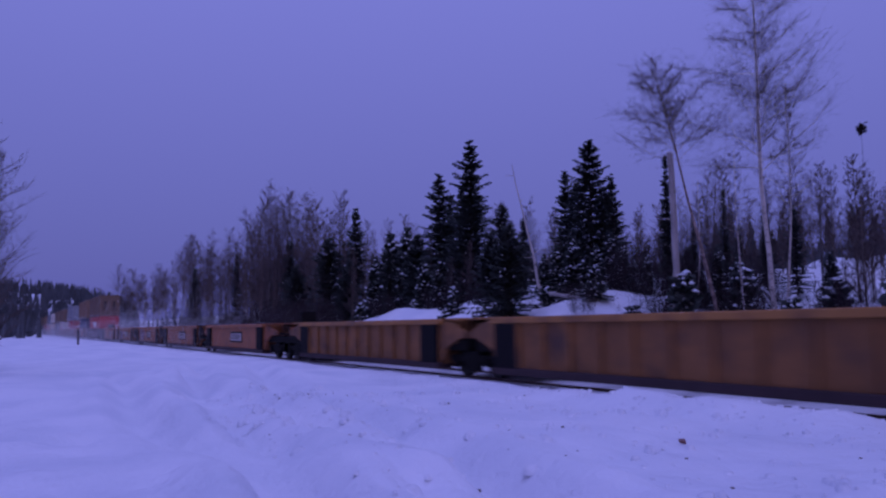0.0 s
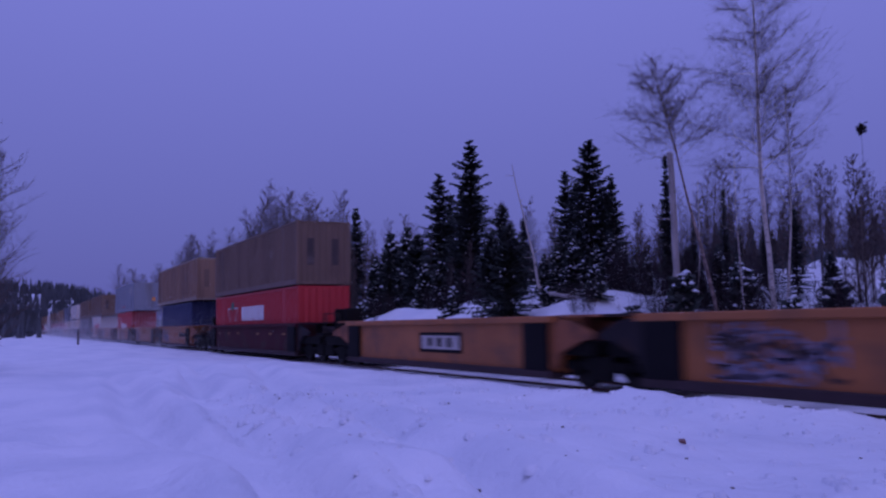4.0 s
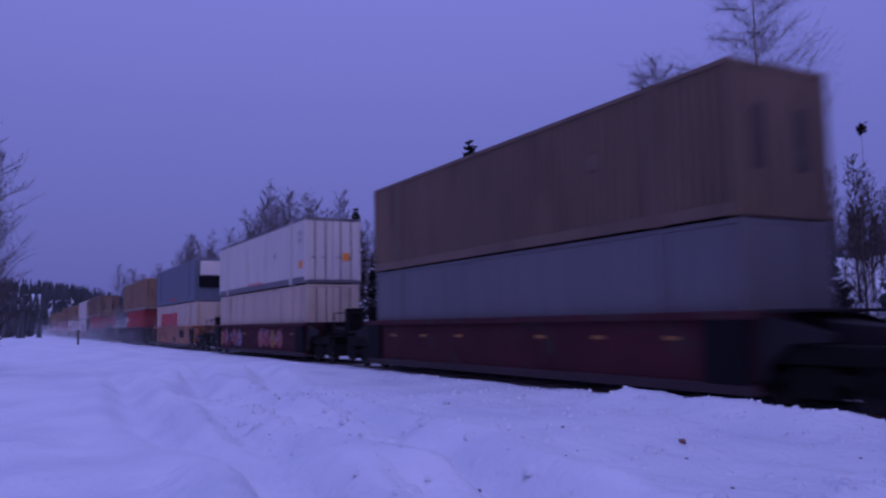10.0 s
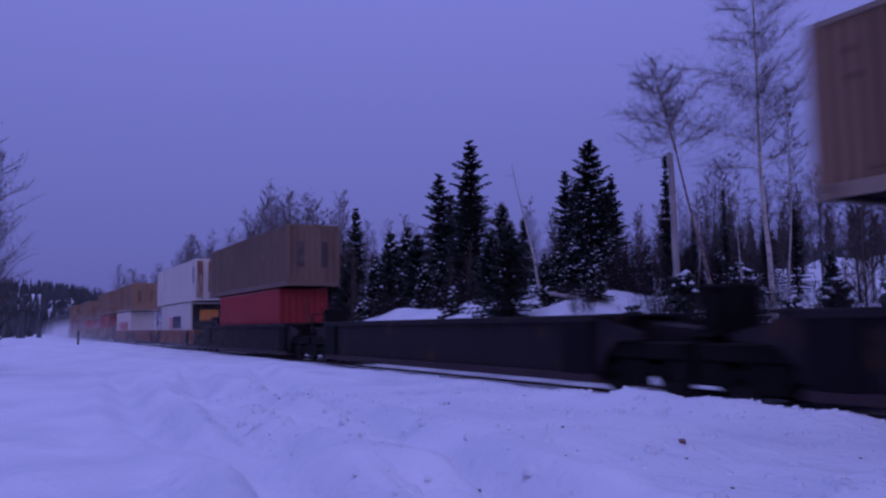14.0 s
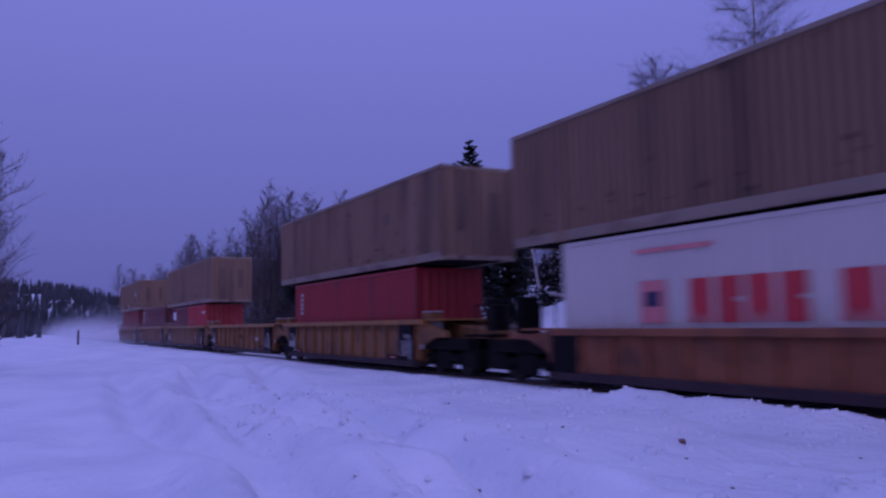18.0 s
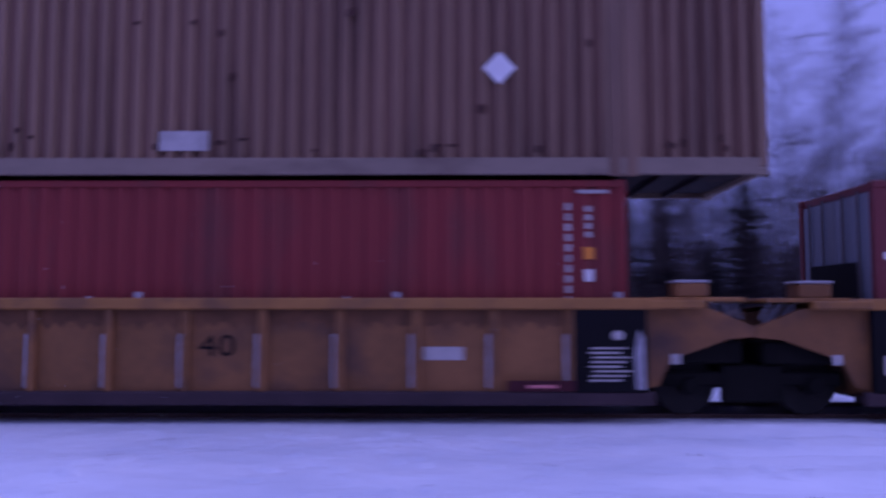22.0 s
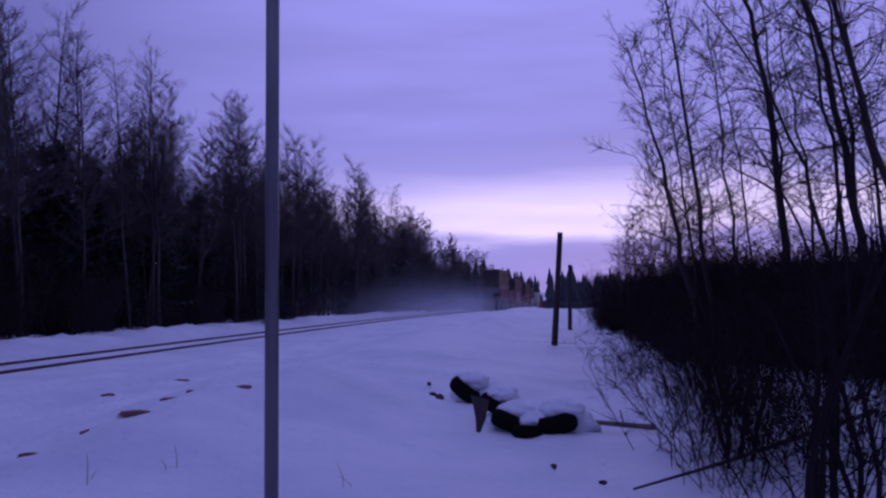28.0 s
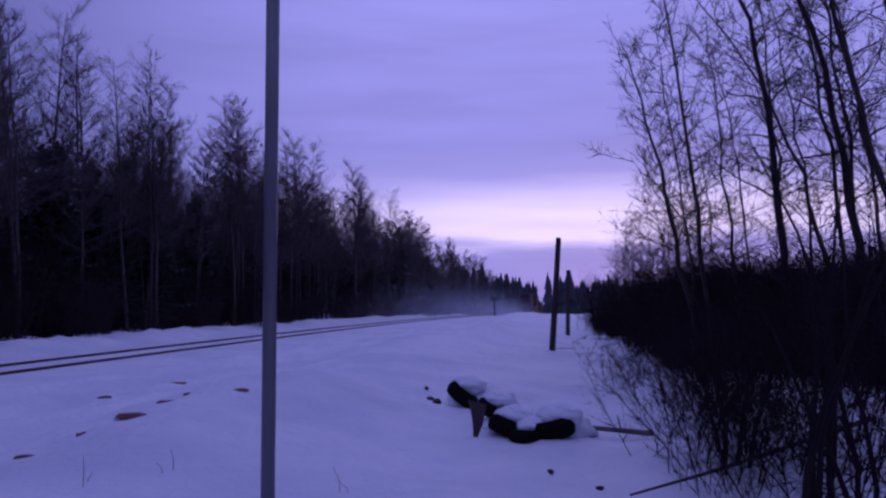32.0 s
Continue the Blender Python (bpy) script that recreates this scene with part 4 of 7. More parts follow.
def shrub(label, seed, height, stems=26, spread=0.5, stem=0.013, sprays=18, twig=0.010, name="shrub", foot=0.18, wood=None):
    rnd = random.Random(seed)
    ob = tagged(new(name), label, "shrub")
    t, tw = Tubes(), Tubes()
    for s in range(stems):
        a = rnd.uniform(0, 6.283)
        p = Vector((rnd.gauss(0, foot), rnd.gauss(0, foot), -0.1)) * height
        p.z = -0.1
        d = Vector((math.cos(a) * rnd.uniform(0.05, spread), math.sin(a) * rnd.uniform(0.05, spread), 1)).normalized()
        H = height * rnd.uniform(0.55, 1.05)
        pts = []
        for i in range(6):
            pts.append(p.copy())
            d = (d + Vector((rnd.gauss(0, 0.12), rnd.gauss(0, 0.12), 0))).normalized()
            p = p + d * H / 5
        t.add(pts, [stem * (1 - 0.75 * i / 5) for i in range(6)], 4)
        for w in range(sprays):
            g = rnd.uniform(0.1, 1.0) * 4.99
            i = int(g)
            c = pts[i].lerp(pts[min(5, i + 1)], g - i)
            td = (d * 0.6 + Vector((rnd.gauss(0, 0.6), rnd.gauss(0, 0.6), rnd.gauss(0.2, 0.4)))).normalized()
            tl = H * rnd.uniform(0.12, 0.34)
            m1 = c + td * tl
            tw.blade(c, m1, twig)
            for z in range(4):
                e = c.lerp(m1, rnd.random())
                td3 = (td + Vector((rnd.gauss(0, 0.8), rnd.gauss(0, 0.8), rnd.gauss(0.1, 0.5)))).normalized()
                tw.blade(e, e + td3 * tl * rnd.uniform(0.25, 0.6), twig * 0.8)
    part("stem_clump", t.mesh("stem_clump", wood or M_SHRUB), None, ob)["kind"] = "stuff"
    part("crown", tw.mesh("crown", wood or M_SHRUB), None, ob)["kind"] = "stuff"
    return ob


JOINED = []


def joined_wood(name, label):
    """The trees too deep in the wood to pick apart, as one mesh."""
    vs, fs, mi, base = [], [], [], 0
    for kind, m in JOINED:
        for child in KIT[kind].children:
            me = child.data
            co = np.empty(len(me.vertices) * 3)
            me.vertices.foreach_get("co", co)
            rot = np.array(m)
            vs.append(co.reshape(-1, 3) @ rot[:3, :3].T + rot[:3, 3])
            slot = 1 if child.name.startswith("crown") else 0
            for p in me.polygons:
                fs.append([base + i for i in p.vertices])
                mi.append(slot)
            base += len(me.vertices)
    me = bpy.data.meshes.new(name)
    me.from_pydata(np.concatenate(vs).tolist(), [], fs)
    me.materials.append(M_BARK)
    me.materials.append(M_TWIG)
    me.polygons.foreach_set("material_index", mi)
    return tagged(new(name, me), label, "wood", kind="stuff")


def stand(ob, x, y, size=1.0, turn=0.0, first=False, lean=0.0):
    """Set a tree, or a copy of it, on the snow."""
    m = pose(x, y, ground_z(x, y), lean, 0, turn) @ Matrix.Scale(size, 4)
    if first:
        ob.matrix_basis = m
        return ob
    return copy_thing(ob, m @ Matrix.Diagonal((1 / ob.scale.x, 1 / ob.scale.y, 1 / ob.scale.z, 1)))

# kinds of trees; the first of each stands at its own place below
L_BARE = "leafless grey-brown poplar in the wood behind the line"
L_FINE = "leafless aspen with a fine twiggy crown along the line"
KIT = {
    "bareA": bare_tree("poplar", L_BARE, 3, 15, 0.26, 0.20, 46, 10, lite=True, fine=0.024),
    "bareB": bare_tree("poplar", L_BARE, 5, 16, 0.34, 0.17, 44, 10, lite=True, fine=0.024),
    "bareC": bare_tree("poplar", L_BARE, 8, 13, 0.20, 0.22, 46, 10, lite=True, fine=0.024),
    "bareD": bare_tree("poplar", L_BARE, 9, 14, 0.16, 0.15, 46, 10, lite=True, fine=0.024),
    "fineA": bare_tree("aspen", L_FINE, 51, 16, 0.36, 0.21, 46, 22, M_ASPEN, twig=M_DARKTWIG, lite=True, fine=0.0075, rise_of=(0.3, 1.1)),
    "fineB": bare_tree("aspen", L_FINE, 52, 17, 0.44, 0.20, 44, 22, M_ASPEN, twig=M_DARKTWIG, lite=True, fine=0.0075, rise_of=(0.3, 1.1)),
    "fineC": bare_tree("aspen", L_FINE, 53, 15, 0.30, 0.24, 46, 22, M_ASPEN, twig=M_DARKTWIG, lite=True, fine=0.0075, lean=0.05, rise_of=(0.3, 1.1)),
    "spruceE": spruce("dark bushy spruce under the poplars", 25, 10, 0.24, 0.0, ragged=0.45, dense=2),
    "birchA": bare_tree("birch", "tall pale birch with a fine bare crown", 11, 18, 0.44, 0.24, 54, 76, M_BIRCH, thick=0.0085, fine=0.0042, lite=True, rise_of=(0.1, 1.2), arch=0.03, limb=0.22, fray=1.0),
    "birchB": bare_tree("birch", "crooked red-barked birch with an umbrella crown", 14, 15, 0.64, 0.27, 32, 60, M_REDBIRCH, thick=0.0085, lean=0.03, fine=0.0044, lite=True, rise_of=(0.1, 0.9), arch=0.02, limb=0.30, fray=1.3),
    "birchC": bare_tree("birch", "slender pale birch with a thin bare crown", 16, 15, 0.50, 0.15, 34, 24, M_BIRCH, thick=0.0062, fine=0.006, lite=True, rise_of=(0.2, 0.9), fray=1.2),
    "spire": spruce("very narrow dark spruce spire in the wood", 27, 13, 0.065, 0.02, ragged=0.5),
    "spruceG": spruce("tall dark spruce with a thin ragged top", 28, 15, 0.24, 0.02, ragged=0.6),
    "spruceA": spruce("dark green spruce with snow on its lower boughs", 21, 15, 0.34, 0.05, ragged=0.35),
    "spruceB": spruce("narrow dark spruce in the wood", 22, 14, 0.17, 0.03, ragged=0.5),
    "spruceC": spruce("young spruce heavily loaded with snow", 23, 7, 0.26, 0.40),
    "spruceD": spruce("bushy dark spruce at the edge of the wood", 24, 9, 0.36, 0.04, ragged=0.4),
    "shrub": shrub("bare twiggy bush in the snow", 31, 2.2, 30),
    "brush": shrub("tall bare brush at the edge of the wood", 33, 4.2, 34, 0.35, name="tall_bush", wood=M_BRUSH),
    "darkC": bare_tree("alder", "small dark leafless tree with a twiggy crown", 44, 10, 0.12, 0.27, 42, 13, M_DARKBARK, thick=0.007, fine=0.008, lite=True),
    "snowbrush": spruce("low bush weighed down with snow", 29, 3, 0.46, 0.34, gap=0.02, ragged=0.9),
    "clump": shrub("dark bare bush with arching stems in the snow", 35, 2.4, 18, 0.95, 0.010, 24, 0.005, name="arching_bush"),
    "stems": shrub("cluster of dark upright stems at the thicket", 36, 3.0, 5, 0.22, 0.030, 9, 0.005, name="stem_cluster", foot=0.045),
}
NATIVE = {"bareA": 15, "bareB": 16, "bareC": 13, "bareD": 14, "birchA": 18, "birchB": 15, "birchC": 15, "spire": 13, "spruceG": 15, "spruceA": 15, "spruceB": 14, "spruceC": 7, "spruceD": 9,
          "darkC": 10, "snowbrush": 3, "clump": 2.4, "stems": 3.0, "fineA": 16, "fineB": 17, "fineC": 15, "spruceE": 10, "shrub": 2.2, "brush": 4.2}
USED = set()


def plant(kind, x, y, height, turn=0.0, lean=0.0):
    first = kind not in USED
    USED.add(kind)
    return stand(KIT[kind], x, y, height / NATIVE[kind], turn, first, lean)


def deep(kind, x, y, height, turn=0.0):
    """A tree deep in the wood, joined with the others there."""
    JOINED.append((kind, pose(x, y, ground_z(x, y), 0, 0, turn) @ Matrix.Scale(height / NATIVE[kind], 4)))


def toward(yaw, y=None, dist=None):
    """The place at a bearing from the camera, at a depth y or a distance."""
    a = radians(yaw)
    d = dist if dist is not None else y / math.cos(a)
    return -math.sin(a) * d, math.cos(a) * d


def tree_at(kind, yaw, top, y=None, dist=None, turn=0.0, lean=0.0):
    """A tree whose tip stands at the elevation top, in degrees."""
    x, yy = toward(yaw, y, dist)
    return plant(kind, x, yy, EYE[2] + math.hypot(x, yy) * math.tan(radians(top)) - ground_z(x, yy), turn, lean)


def leaning(kind, yaw, lean, dist, height):
    """A tree that leans towards the line, square to the view along it."""
    x, y = toward(yaw, dist=dist)
    first = kind not in USED
    USED.add(kind)
    ob = KIT[kind]
    size = height / NATIVE[kind]
    m = Matrix.Translation((x, y, ground_z(x, y))) @ Matrix.Rotation(radians(-lean), 4, Vector((x, y, 0)).normalized()) @ pose(0, 0, 0, 0, 0, rnd.uniform(0, 360)) @ Matrix.Scale(size, 4)
    if first:
        ob.matrix_basis = m
        return ob
    return copy_thing(ob, m @ Matrix.Diagonal((1 / ob.scale.x, 1 / ob.scale.y, 1 / ob.scale.z, 1)))


rnd = random.Random(77)
# the wood that shows behind the train before the pan: kind, bearing, tip elevation, depth
for kind, yaw, top, y in (
        ("spruceG", 59.9, 12.9, 33), ("spruceA", 59.6, 9.4, 34), ("spruceG", 62.1, 10.6, 34), ("spruceB", 61.3, 9.2, 35), ("spruceA", 62.0, 7.4, 35), ("spruceA", 57.7, 8.4, 30), ("spruceD", 57.2, 7.0, 22), ("spruceD", 58.4, 6.4, 22.5),
        ("spruceA", 51.5, 12.6, 32), ("spruceB", 53.2, 10.6, 33), ("spruceB", 50.0, 10.0, 33), ("spruceA", 52.4, 9.6, 33), ("spruceA", 50.6, 9.2, 33), ("spruceB", 60.5, 9.8, 34), ("spruceB", 56.2, 7.4, 33), ("spruceD", 63.6, 6.4, 34),
        ("spruceB", 68.0, 8.3, 37), ("spruceC", 65.6, 6.6, 34), ("spruceC", 64.4, 6.9, 35), ("spruceC", 66.6, 4.9, 33), ("spruceC", 63.2, 4.8, 31), ("spruceC", 49.4, 5.6, 30), ("spruceC", 52.8, 6.0, 30), ("spruceC", 51.2, 5.4, 30.5),
        ("spruceC", 50.2, 6.2, 31), ("spruceC", 53.9, 5.4, 30), ("spruceC", 54.8, 4.8, 30), ("spruceC", 47.8, 4.6, 31), ("spruceC", 48.6, 4.2, 30), ("spruceC", 43.2, 5.0, 31), ("spruceC", 41.9, 4.4, 30), ("spruceC", 44.4, 3.9, 31), ("spruceC", 36.4, 4.2, 33), ("spruceC", 62.3, 4.2, 31),
        ("birchC", 39.2, 15.5, 28), ("birchC", 44.6, 9.6, 30), ("birchC", 41.6, 11.5, 29), ("spire", 46.35, 11.3, 33), ("spire", 42.7, 8.8, 35), ("spire", 44.7, 7.4, 36), ("spruceB", 38.4, 7.3, 37), ("spire", 40.3, 6.9, 37), ("spruceB", 41.8, 6.3, 38),
        ("fineC", 74.2, 9.6, 40), ("fineA", 73.0, 9.8, 40), ("fineC", 71.6, 9.2, 42), ("fineA", 69.4, 9.4, 38), ("bareD", 70.4, 8.2, 40), ("bareD", 75.2, 7.4, 41), ("fineA", 76.9, 6.8, 42),
        ("fineC", 77.8, 6.4, 42), ("fineA", 79.3, 6.1, 42), ("bareD", 80.2, 4.6, 44), ("bareC", 81.2, 4.2, 46), ("bareC", 82.4, 3.9, 46), ("bareB", 64.0, 8.0, 42), ("fineC", 56.0, 8.4, 44),
        ("bareB", 54.6, 8.0, 46), ("bareC", 48.6, 8.2, 40), ("fineA", 43.6, 10.8, 40), ("fineC", 38.0, 10.0, 42), ("bareB", 36.2, 9.6, 40), ("bareD", 34.4, 9.6, 30), ("bareC", 33.0, 10.0, 36)):
    tree_at(kind, yaw, top, y=y, turn=rnd.uniform(0, 360))
leaning("birchB", 43.1, 7.0, 40, 13.4)
leaning("birchA", 39.8, 2.0, 35.6, 16.6)
# the dense wood straight across the line from the camera
for k in range(26):
    yaw = 30 - 58 * (k + rnd.random()) / 26
    tree_at(rnd.choice(("fineA", "fineB", "fineC")), yaw, rnd.uniform(13, 20.5), y=rnd.uniform(27, 34), turn=rnd.uniform(0, 360))
for k in range(64):
    yaw = 24 - 58 * (k + rnd.random()) / 40
    x, y = toward(yaw, y=rnd.uniform(25, 40))
    plant("brush" if k % 2 else "spruceE", x, y, rnd.uniform(3.6, 6.5), rnd.uniform(0, 360))
for k in range(60):
    x, y = toward(rnd.uniform(32, 48), y=rnd.uniform(37, 62))
    deep(rnd.choice(("bareA", "bareB", "bareC", "bareD")), x, y, EYE[2] + math.hypot(x, y) * math.tan(radians(rnd.uniform(4.5, 8.6))) - ground_z(x, y), rnd.uniform(0, 360))
for k in range(34):
    x, y = toward(32 + 36 * (k + rnd.random()) / 34, y=rnd.uniform(23, 30))
    plant("brush" if k % 3 else "snowbrush", x, y, rnd.uniform(1.0, 2.0) if x < -32 else rnd.uniform(1.6, 3.2), rnd.uniform(0, 360))
# clumps of bare poplars with soft rounded crowns
for a, b, lo, hi, n, y0, y1 in ((71.4, 75.6, 7.6, 9.7, 10, 38, 44), (68.9, 71.0, 8.0, 9.3, 4, 38, 42), (76.2, 80.4, 5.0, 6.7, 11, 40, 48), (80.4, 84.0, 3.0, 4.4, 10, 42, 52),
                                (62.5, 69.0, 5.4, 7.6, 8, 40, 52), (47.5, 58.0, 6.8, 8.5, 10, 42, 56), (32.0, 46.0, 7.0, 10.4, 16, 38, 56)):
    for k in range(n):
        tree_at(rnd.choice(("bareA", "fineC", "fineA", "fineB", "bareC")), a + (b - a) * (k + rnd.random()) / n, rnd.uniform(lo, hi), y=rnd.uniform(y0, y1), turn=rnd.uniform(0, 360))
for k in range(44):
    yaw = 67 + 18 * (k + rnd.random()) / 44
    x, y = toward(yaw, y=rnd.uniform(36, 52))
    cap = np.interp(yaw, [67, 72, 76, 80, 83, 86], [6.4, 8.2, 6.4, 5.0, 3.6, 2.4]) * rnd.uniform(0.6, 0.98)
    deep(rnd.choice(("bareA", "bareC", "bareD")), x, y, EYE[2] + math.hypot(x, y) * math.tan(radians(cap)) - ground_z(x, y), rnd.uniform(0, 360))
for k in range(30):
    x, y = toward(rnd.uniform(69, 83), y=rnd.uniform(24, 34))
    plant("brush", x, y, rnd.uniform(2.2, 4.6), rnd.uniform(0, 360))
# low growth filling that wood
x = -190.0
while x < 6:
    for k in range(3):
        y = rnd.uniform(30, 62) if k < 2 else rnd.uniform(45, 60)
        xx = x + rnd.uniform(-2, 2)
        far = math.hypot(xx, y)
        yaw = math.degrees(math.atan2(-xx, y))
        cap = np.interp(yaw, [0, 33, 40, 50, 60, 68, 75, 80, 88], [9, 8.0, 7.0, 6.4, 6.2, 6.6, 6.4, 4.4, 2.6])
        h = min(14, EYE[2] + far * math.tan(radians(cap * rnd.uniform(0.55, 0.98))) - ground_z(xx, y))
        if h > 2:
            kind = rnd.choice(("bareA", "bareB", "bareC", "bareD", "bareD", "spruceB", "spruceD")[:5 if xx > -14 else 7])
            if xx > -14 and k > 0:
                continue
            (deep if y > 44 and kind[0] == "b" else plant)(kind, xx, y, h, rnd.uniform(0, 360))
    x += 2.6 if x > -110 else 5.0
for k in range(46):
    plant("brush", rnd.uniform(-130, 4), rnd.uniform(27, 40), rnd.uniform(2.0, 4.2), rnd.uniform(0, 360))
# the wood along the line beyond the crossing: poplars over a dark belt of spruce
x = 4.0
while x < 310:
    tall = np.interp(x, [4, 16, 27, 34, 50, 75, 93, 111, 152, 192, 235, 300], [8.5, 9.0, 13.0, 18.6, 16.2, 17.8, 18.2, 18.0, 17.8, 17.8, 17.4, 16.5])
    near = x < 130
    for k in range(2 if x < 20 else (8 if near else 5)):
        y = rnd.uniform(23, 28) if k < 2 else rnd.uniform(28, 52)
        h = tall * rnd.uniform(0.70, 1.02) * (0.94 + 0.08 * math.sin(x * 0.37))
        if k < 3 and x < 130:
            plant(rnd.choice(("fineA", "fineB", "fineC")), x + rnd.uniform(-2, 2), y, h, rnd.uniform(0, 360))
        else:
            (deep if k > 2 else plant)(rnd.choice(("bareA", "bareB", "bareC")), x + rnd.uniform(-2, 2), y, h, rnd.uniform(0, 360))
    for k in range(0 if x < 20 else 2):
        plant("spruceE", x + rnd.uniform(-1.6, 1.6), rnd.uniform(25, 38), tall * rnd.uniform(0.30, 0.62), rnd.uniform(0, 360))
    if x < 150:
        plant("brush", x + rnd.uniform(-1, 1), rnd.uniform(20.8, 24), rnd.uniform(1.4, 3.4), rnd.uniform(0, 360))
        plant("brush", x + rnd.uniform(-1, 1), rnd.uniform(24, 30), rnd.uniform(3.0, 6.4), rnd.uniform(0, 360))
    x += 2.0 if x < 60 else (2.8 if x < 130 else 6.0)
tree_at("spruceA", -77.7, 4.9, y=24.5)


# trees over the thicket on the camera's side
def alder(seed, height, lean, bend, girth, limbs=30, reach=1.3):
    """A dark leafless tree whose trunk leans and bends along its own +x; three orders of crooked branches."""
    r = random.Random(seed)
    ob = tagged(new("alder"), "dark leafless roadside tree with crooked thin branches", "tree")
    trunk, branch, twigs = Tubes(), Tubes(), Tubes()
    n = 14
    pts = []
    for i in range(n + 1):
        f = i / n
        pts.append(Vector((lean * f * height + bend * height * f ** 3 + r.gauss(0, 0.03), r.gauss(0, 0.04), f * height - 0.2)))
    rad = [0.88 * girth * (1 - 0.86 * (i / n) ** 0.85) for i in range(n + 1)]
    trunk.add(pts, rad, 8)

    def wander(a, d, length, steps, r0, r1, jitter, lift, store, sides):
        line, p = [], a.copy()
        for k in range(steps + 1):
            line.append(p.copy())
            d = (d + Vector((r.gauss(0, jitter), r.gauss(0, jitter), r.gauss(lift, jitter)))).normalized()
            p = p + d * (length / steps)
        store.add(line, [r0 + (r1 - r0) * k / steps for k in range(steps + 1)], sides)
        return line

    for q in range(limbs):
        f = 0.30 + 0.69 * (q + r.random()) / limbs
        i = min(n - 1, int(f * n))
        a = pts[i].lerp(pts[i + 1], f * n - i)
        ang = q * 2.4 + r.uniform(-0.6, 0.6)
        length = reach * (0.35 + 0.65 * (1 - f)) * r.uniform(0.55, 1.2) + 0.25
        d = Vector((math.cos(ang), math.sin(ang), r.uniform(0.0, 0.55) + 0.7 * f)).normalized()
        lr = max(0.008, rad[i] * r.uniform(0.22, 0.4))
        line = wander(a, d, length, 7, lr, 0.0035, 0.16, 0.02, branch, 4)
        for w in range(4 + int(3.5 * length)):
            g = r.uniform(0.12, 0.98) * 7
            j = min(6, int(g))
            c = line[j].lerp(line[j + 1], g - j)
            ld = (line[j + 1] - line[j]).normalized()
            sd = (ld + Vector((r.gauss(0, 0.7), r.gauss(0, 0.7), r.gauss(0.05, 0.6)))).normalized()
            sl = length * r.uniform(0.2, 0.48)
            sub = wander(c, sd, sl, 4, 0.0042, 0.0024, 0.2, 0.04, twigs, 3)
            for z in range(5):
                h = r.uniform(0.15, 1.0) * 4
                m = min(3, int(h))
                e = sub[m].lerp(sub[m + 1], h - m)
                td = (sub[m + 1] - sub[m]).normalized() + Vector((r.gauss(0, 0.75), r.gauss(0, 0.75), r.gauss(0.1, 0.6)))
                twigs.add([e, e + td.normalized() * r.uniform(0.07, 0.26)], [0.0027, 0.0016], 3)
    part("trunk", trunk.mesh("trunk", M_DARKBARK), None, ob)
    part("branchwork", branch.mesh("branchwork", M_DARKBARK), None, ob)["kind"] = "stuff"
    part("crown", twigs.mesh("crown", M_DARKBARK), None, ob)["kind"] = "stuff"
    return ob


# bearing, distance, height, lean, bend, girth, limbs
for k, (yaw, dist, height, lean, bend, girth, limbs) in enumerate((
        (-98.4, 14, 5.7, 0.15, 0.05, 0.075, 34), (-98.4, 14.3, 6.2, 0.09, 0.02, 0.036, 26), (-99.2, 13.8, 8.0, 0.08, 0.04, 0.058, 40), (-104.6, 14.2, 3.7, 0.66, 0.05, 0.032, 14),
        (-100.9, 14, 5.8, 0.06, 0.02, 0.045, 26), (-103.6, 14, 9.0, 0.01, 0.18, 0.095, 48), (-103.9, 14.4, 7.0, 0.04, 0.02, 0.05, 30), (-107.2, 13.6, 6.4, 0.13, 0.22, 0.06, 28),
        (-108.3, 13.4, 9.4, 0.05, 0.22, 0.095, 48), (-107.7, 14, 8.4, 0.08, 0.06, 0.055, 36), (-108.4, 13.2, 8.4, 0.05, 0.05, 0.05, 34), (-110.8, 13, 9.4, 0.12, 0.10, 0.085, 42),
        (-101.8, 18, 7.0, 0.05, 0.08, 0.04, 28), (-105.6, 18, 8.0, 0.06, 0.05, 0.05, 32), (-96.8, 19, 4.4, 0.10, 0.05, 0.03, 20), (-99.6, 19, 5.4, 0.05, 0.05, 0.03, 22), (-109.6, 17, 8.6, 0.06, 0.08, 0.06, 34),
        (-112.8, 13, 9.0, 0.08, 0.1, 0.08, 34))):
    x, y = toward(yaw, dist=dist)
    alder(600 + k, height, lean, bend, girth, limbs).matrix_basis = pose(x, y, ground_z(x, y), 0, 0, 90 + math.degrees(math.atan2(y, x)))
for yaw, top, dist in ((-92.6, 3.6, 34), (-93.7, 4.6, 31), (-94.6, 5.8, 26), (-95.8, 6.2, 25), (-96.2, 7.6, 23), (-97.4, 7.0, 23), (-93.2, 5.2, 30), (-94.0, 6.0, 27), (-95.2, 7.0, 24), (-96.6, 6.0, 24), (-98.6, 6.4, 22), (-100.5, 6.6, 24), (-103, 8, 22), (-106, 8, 20),
                       (-109, 10, 20), (90.6, 8.0, 34), (91.2, 11.5, 30), (91.9, 13.0, 27), (92.3, 12.5, 29), (93.4, 13.5, 24)):
    tree_at("darkC", yaw, top, dist=dist, turn=rnd.uniform(0, 360))


def front(yaw):
    """Distance at which the thicket begins."""
    return float(np.interp(-yaw, [90, 93.3, 95.9, 97.7, 101.9, 104.5, 107.4, 117], [36, 28, 16.5, 15.4, 13.0, 12.2, 11.2, 9.0]))


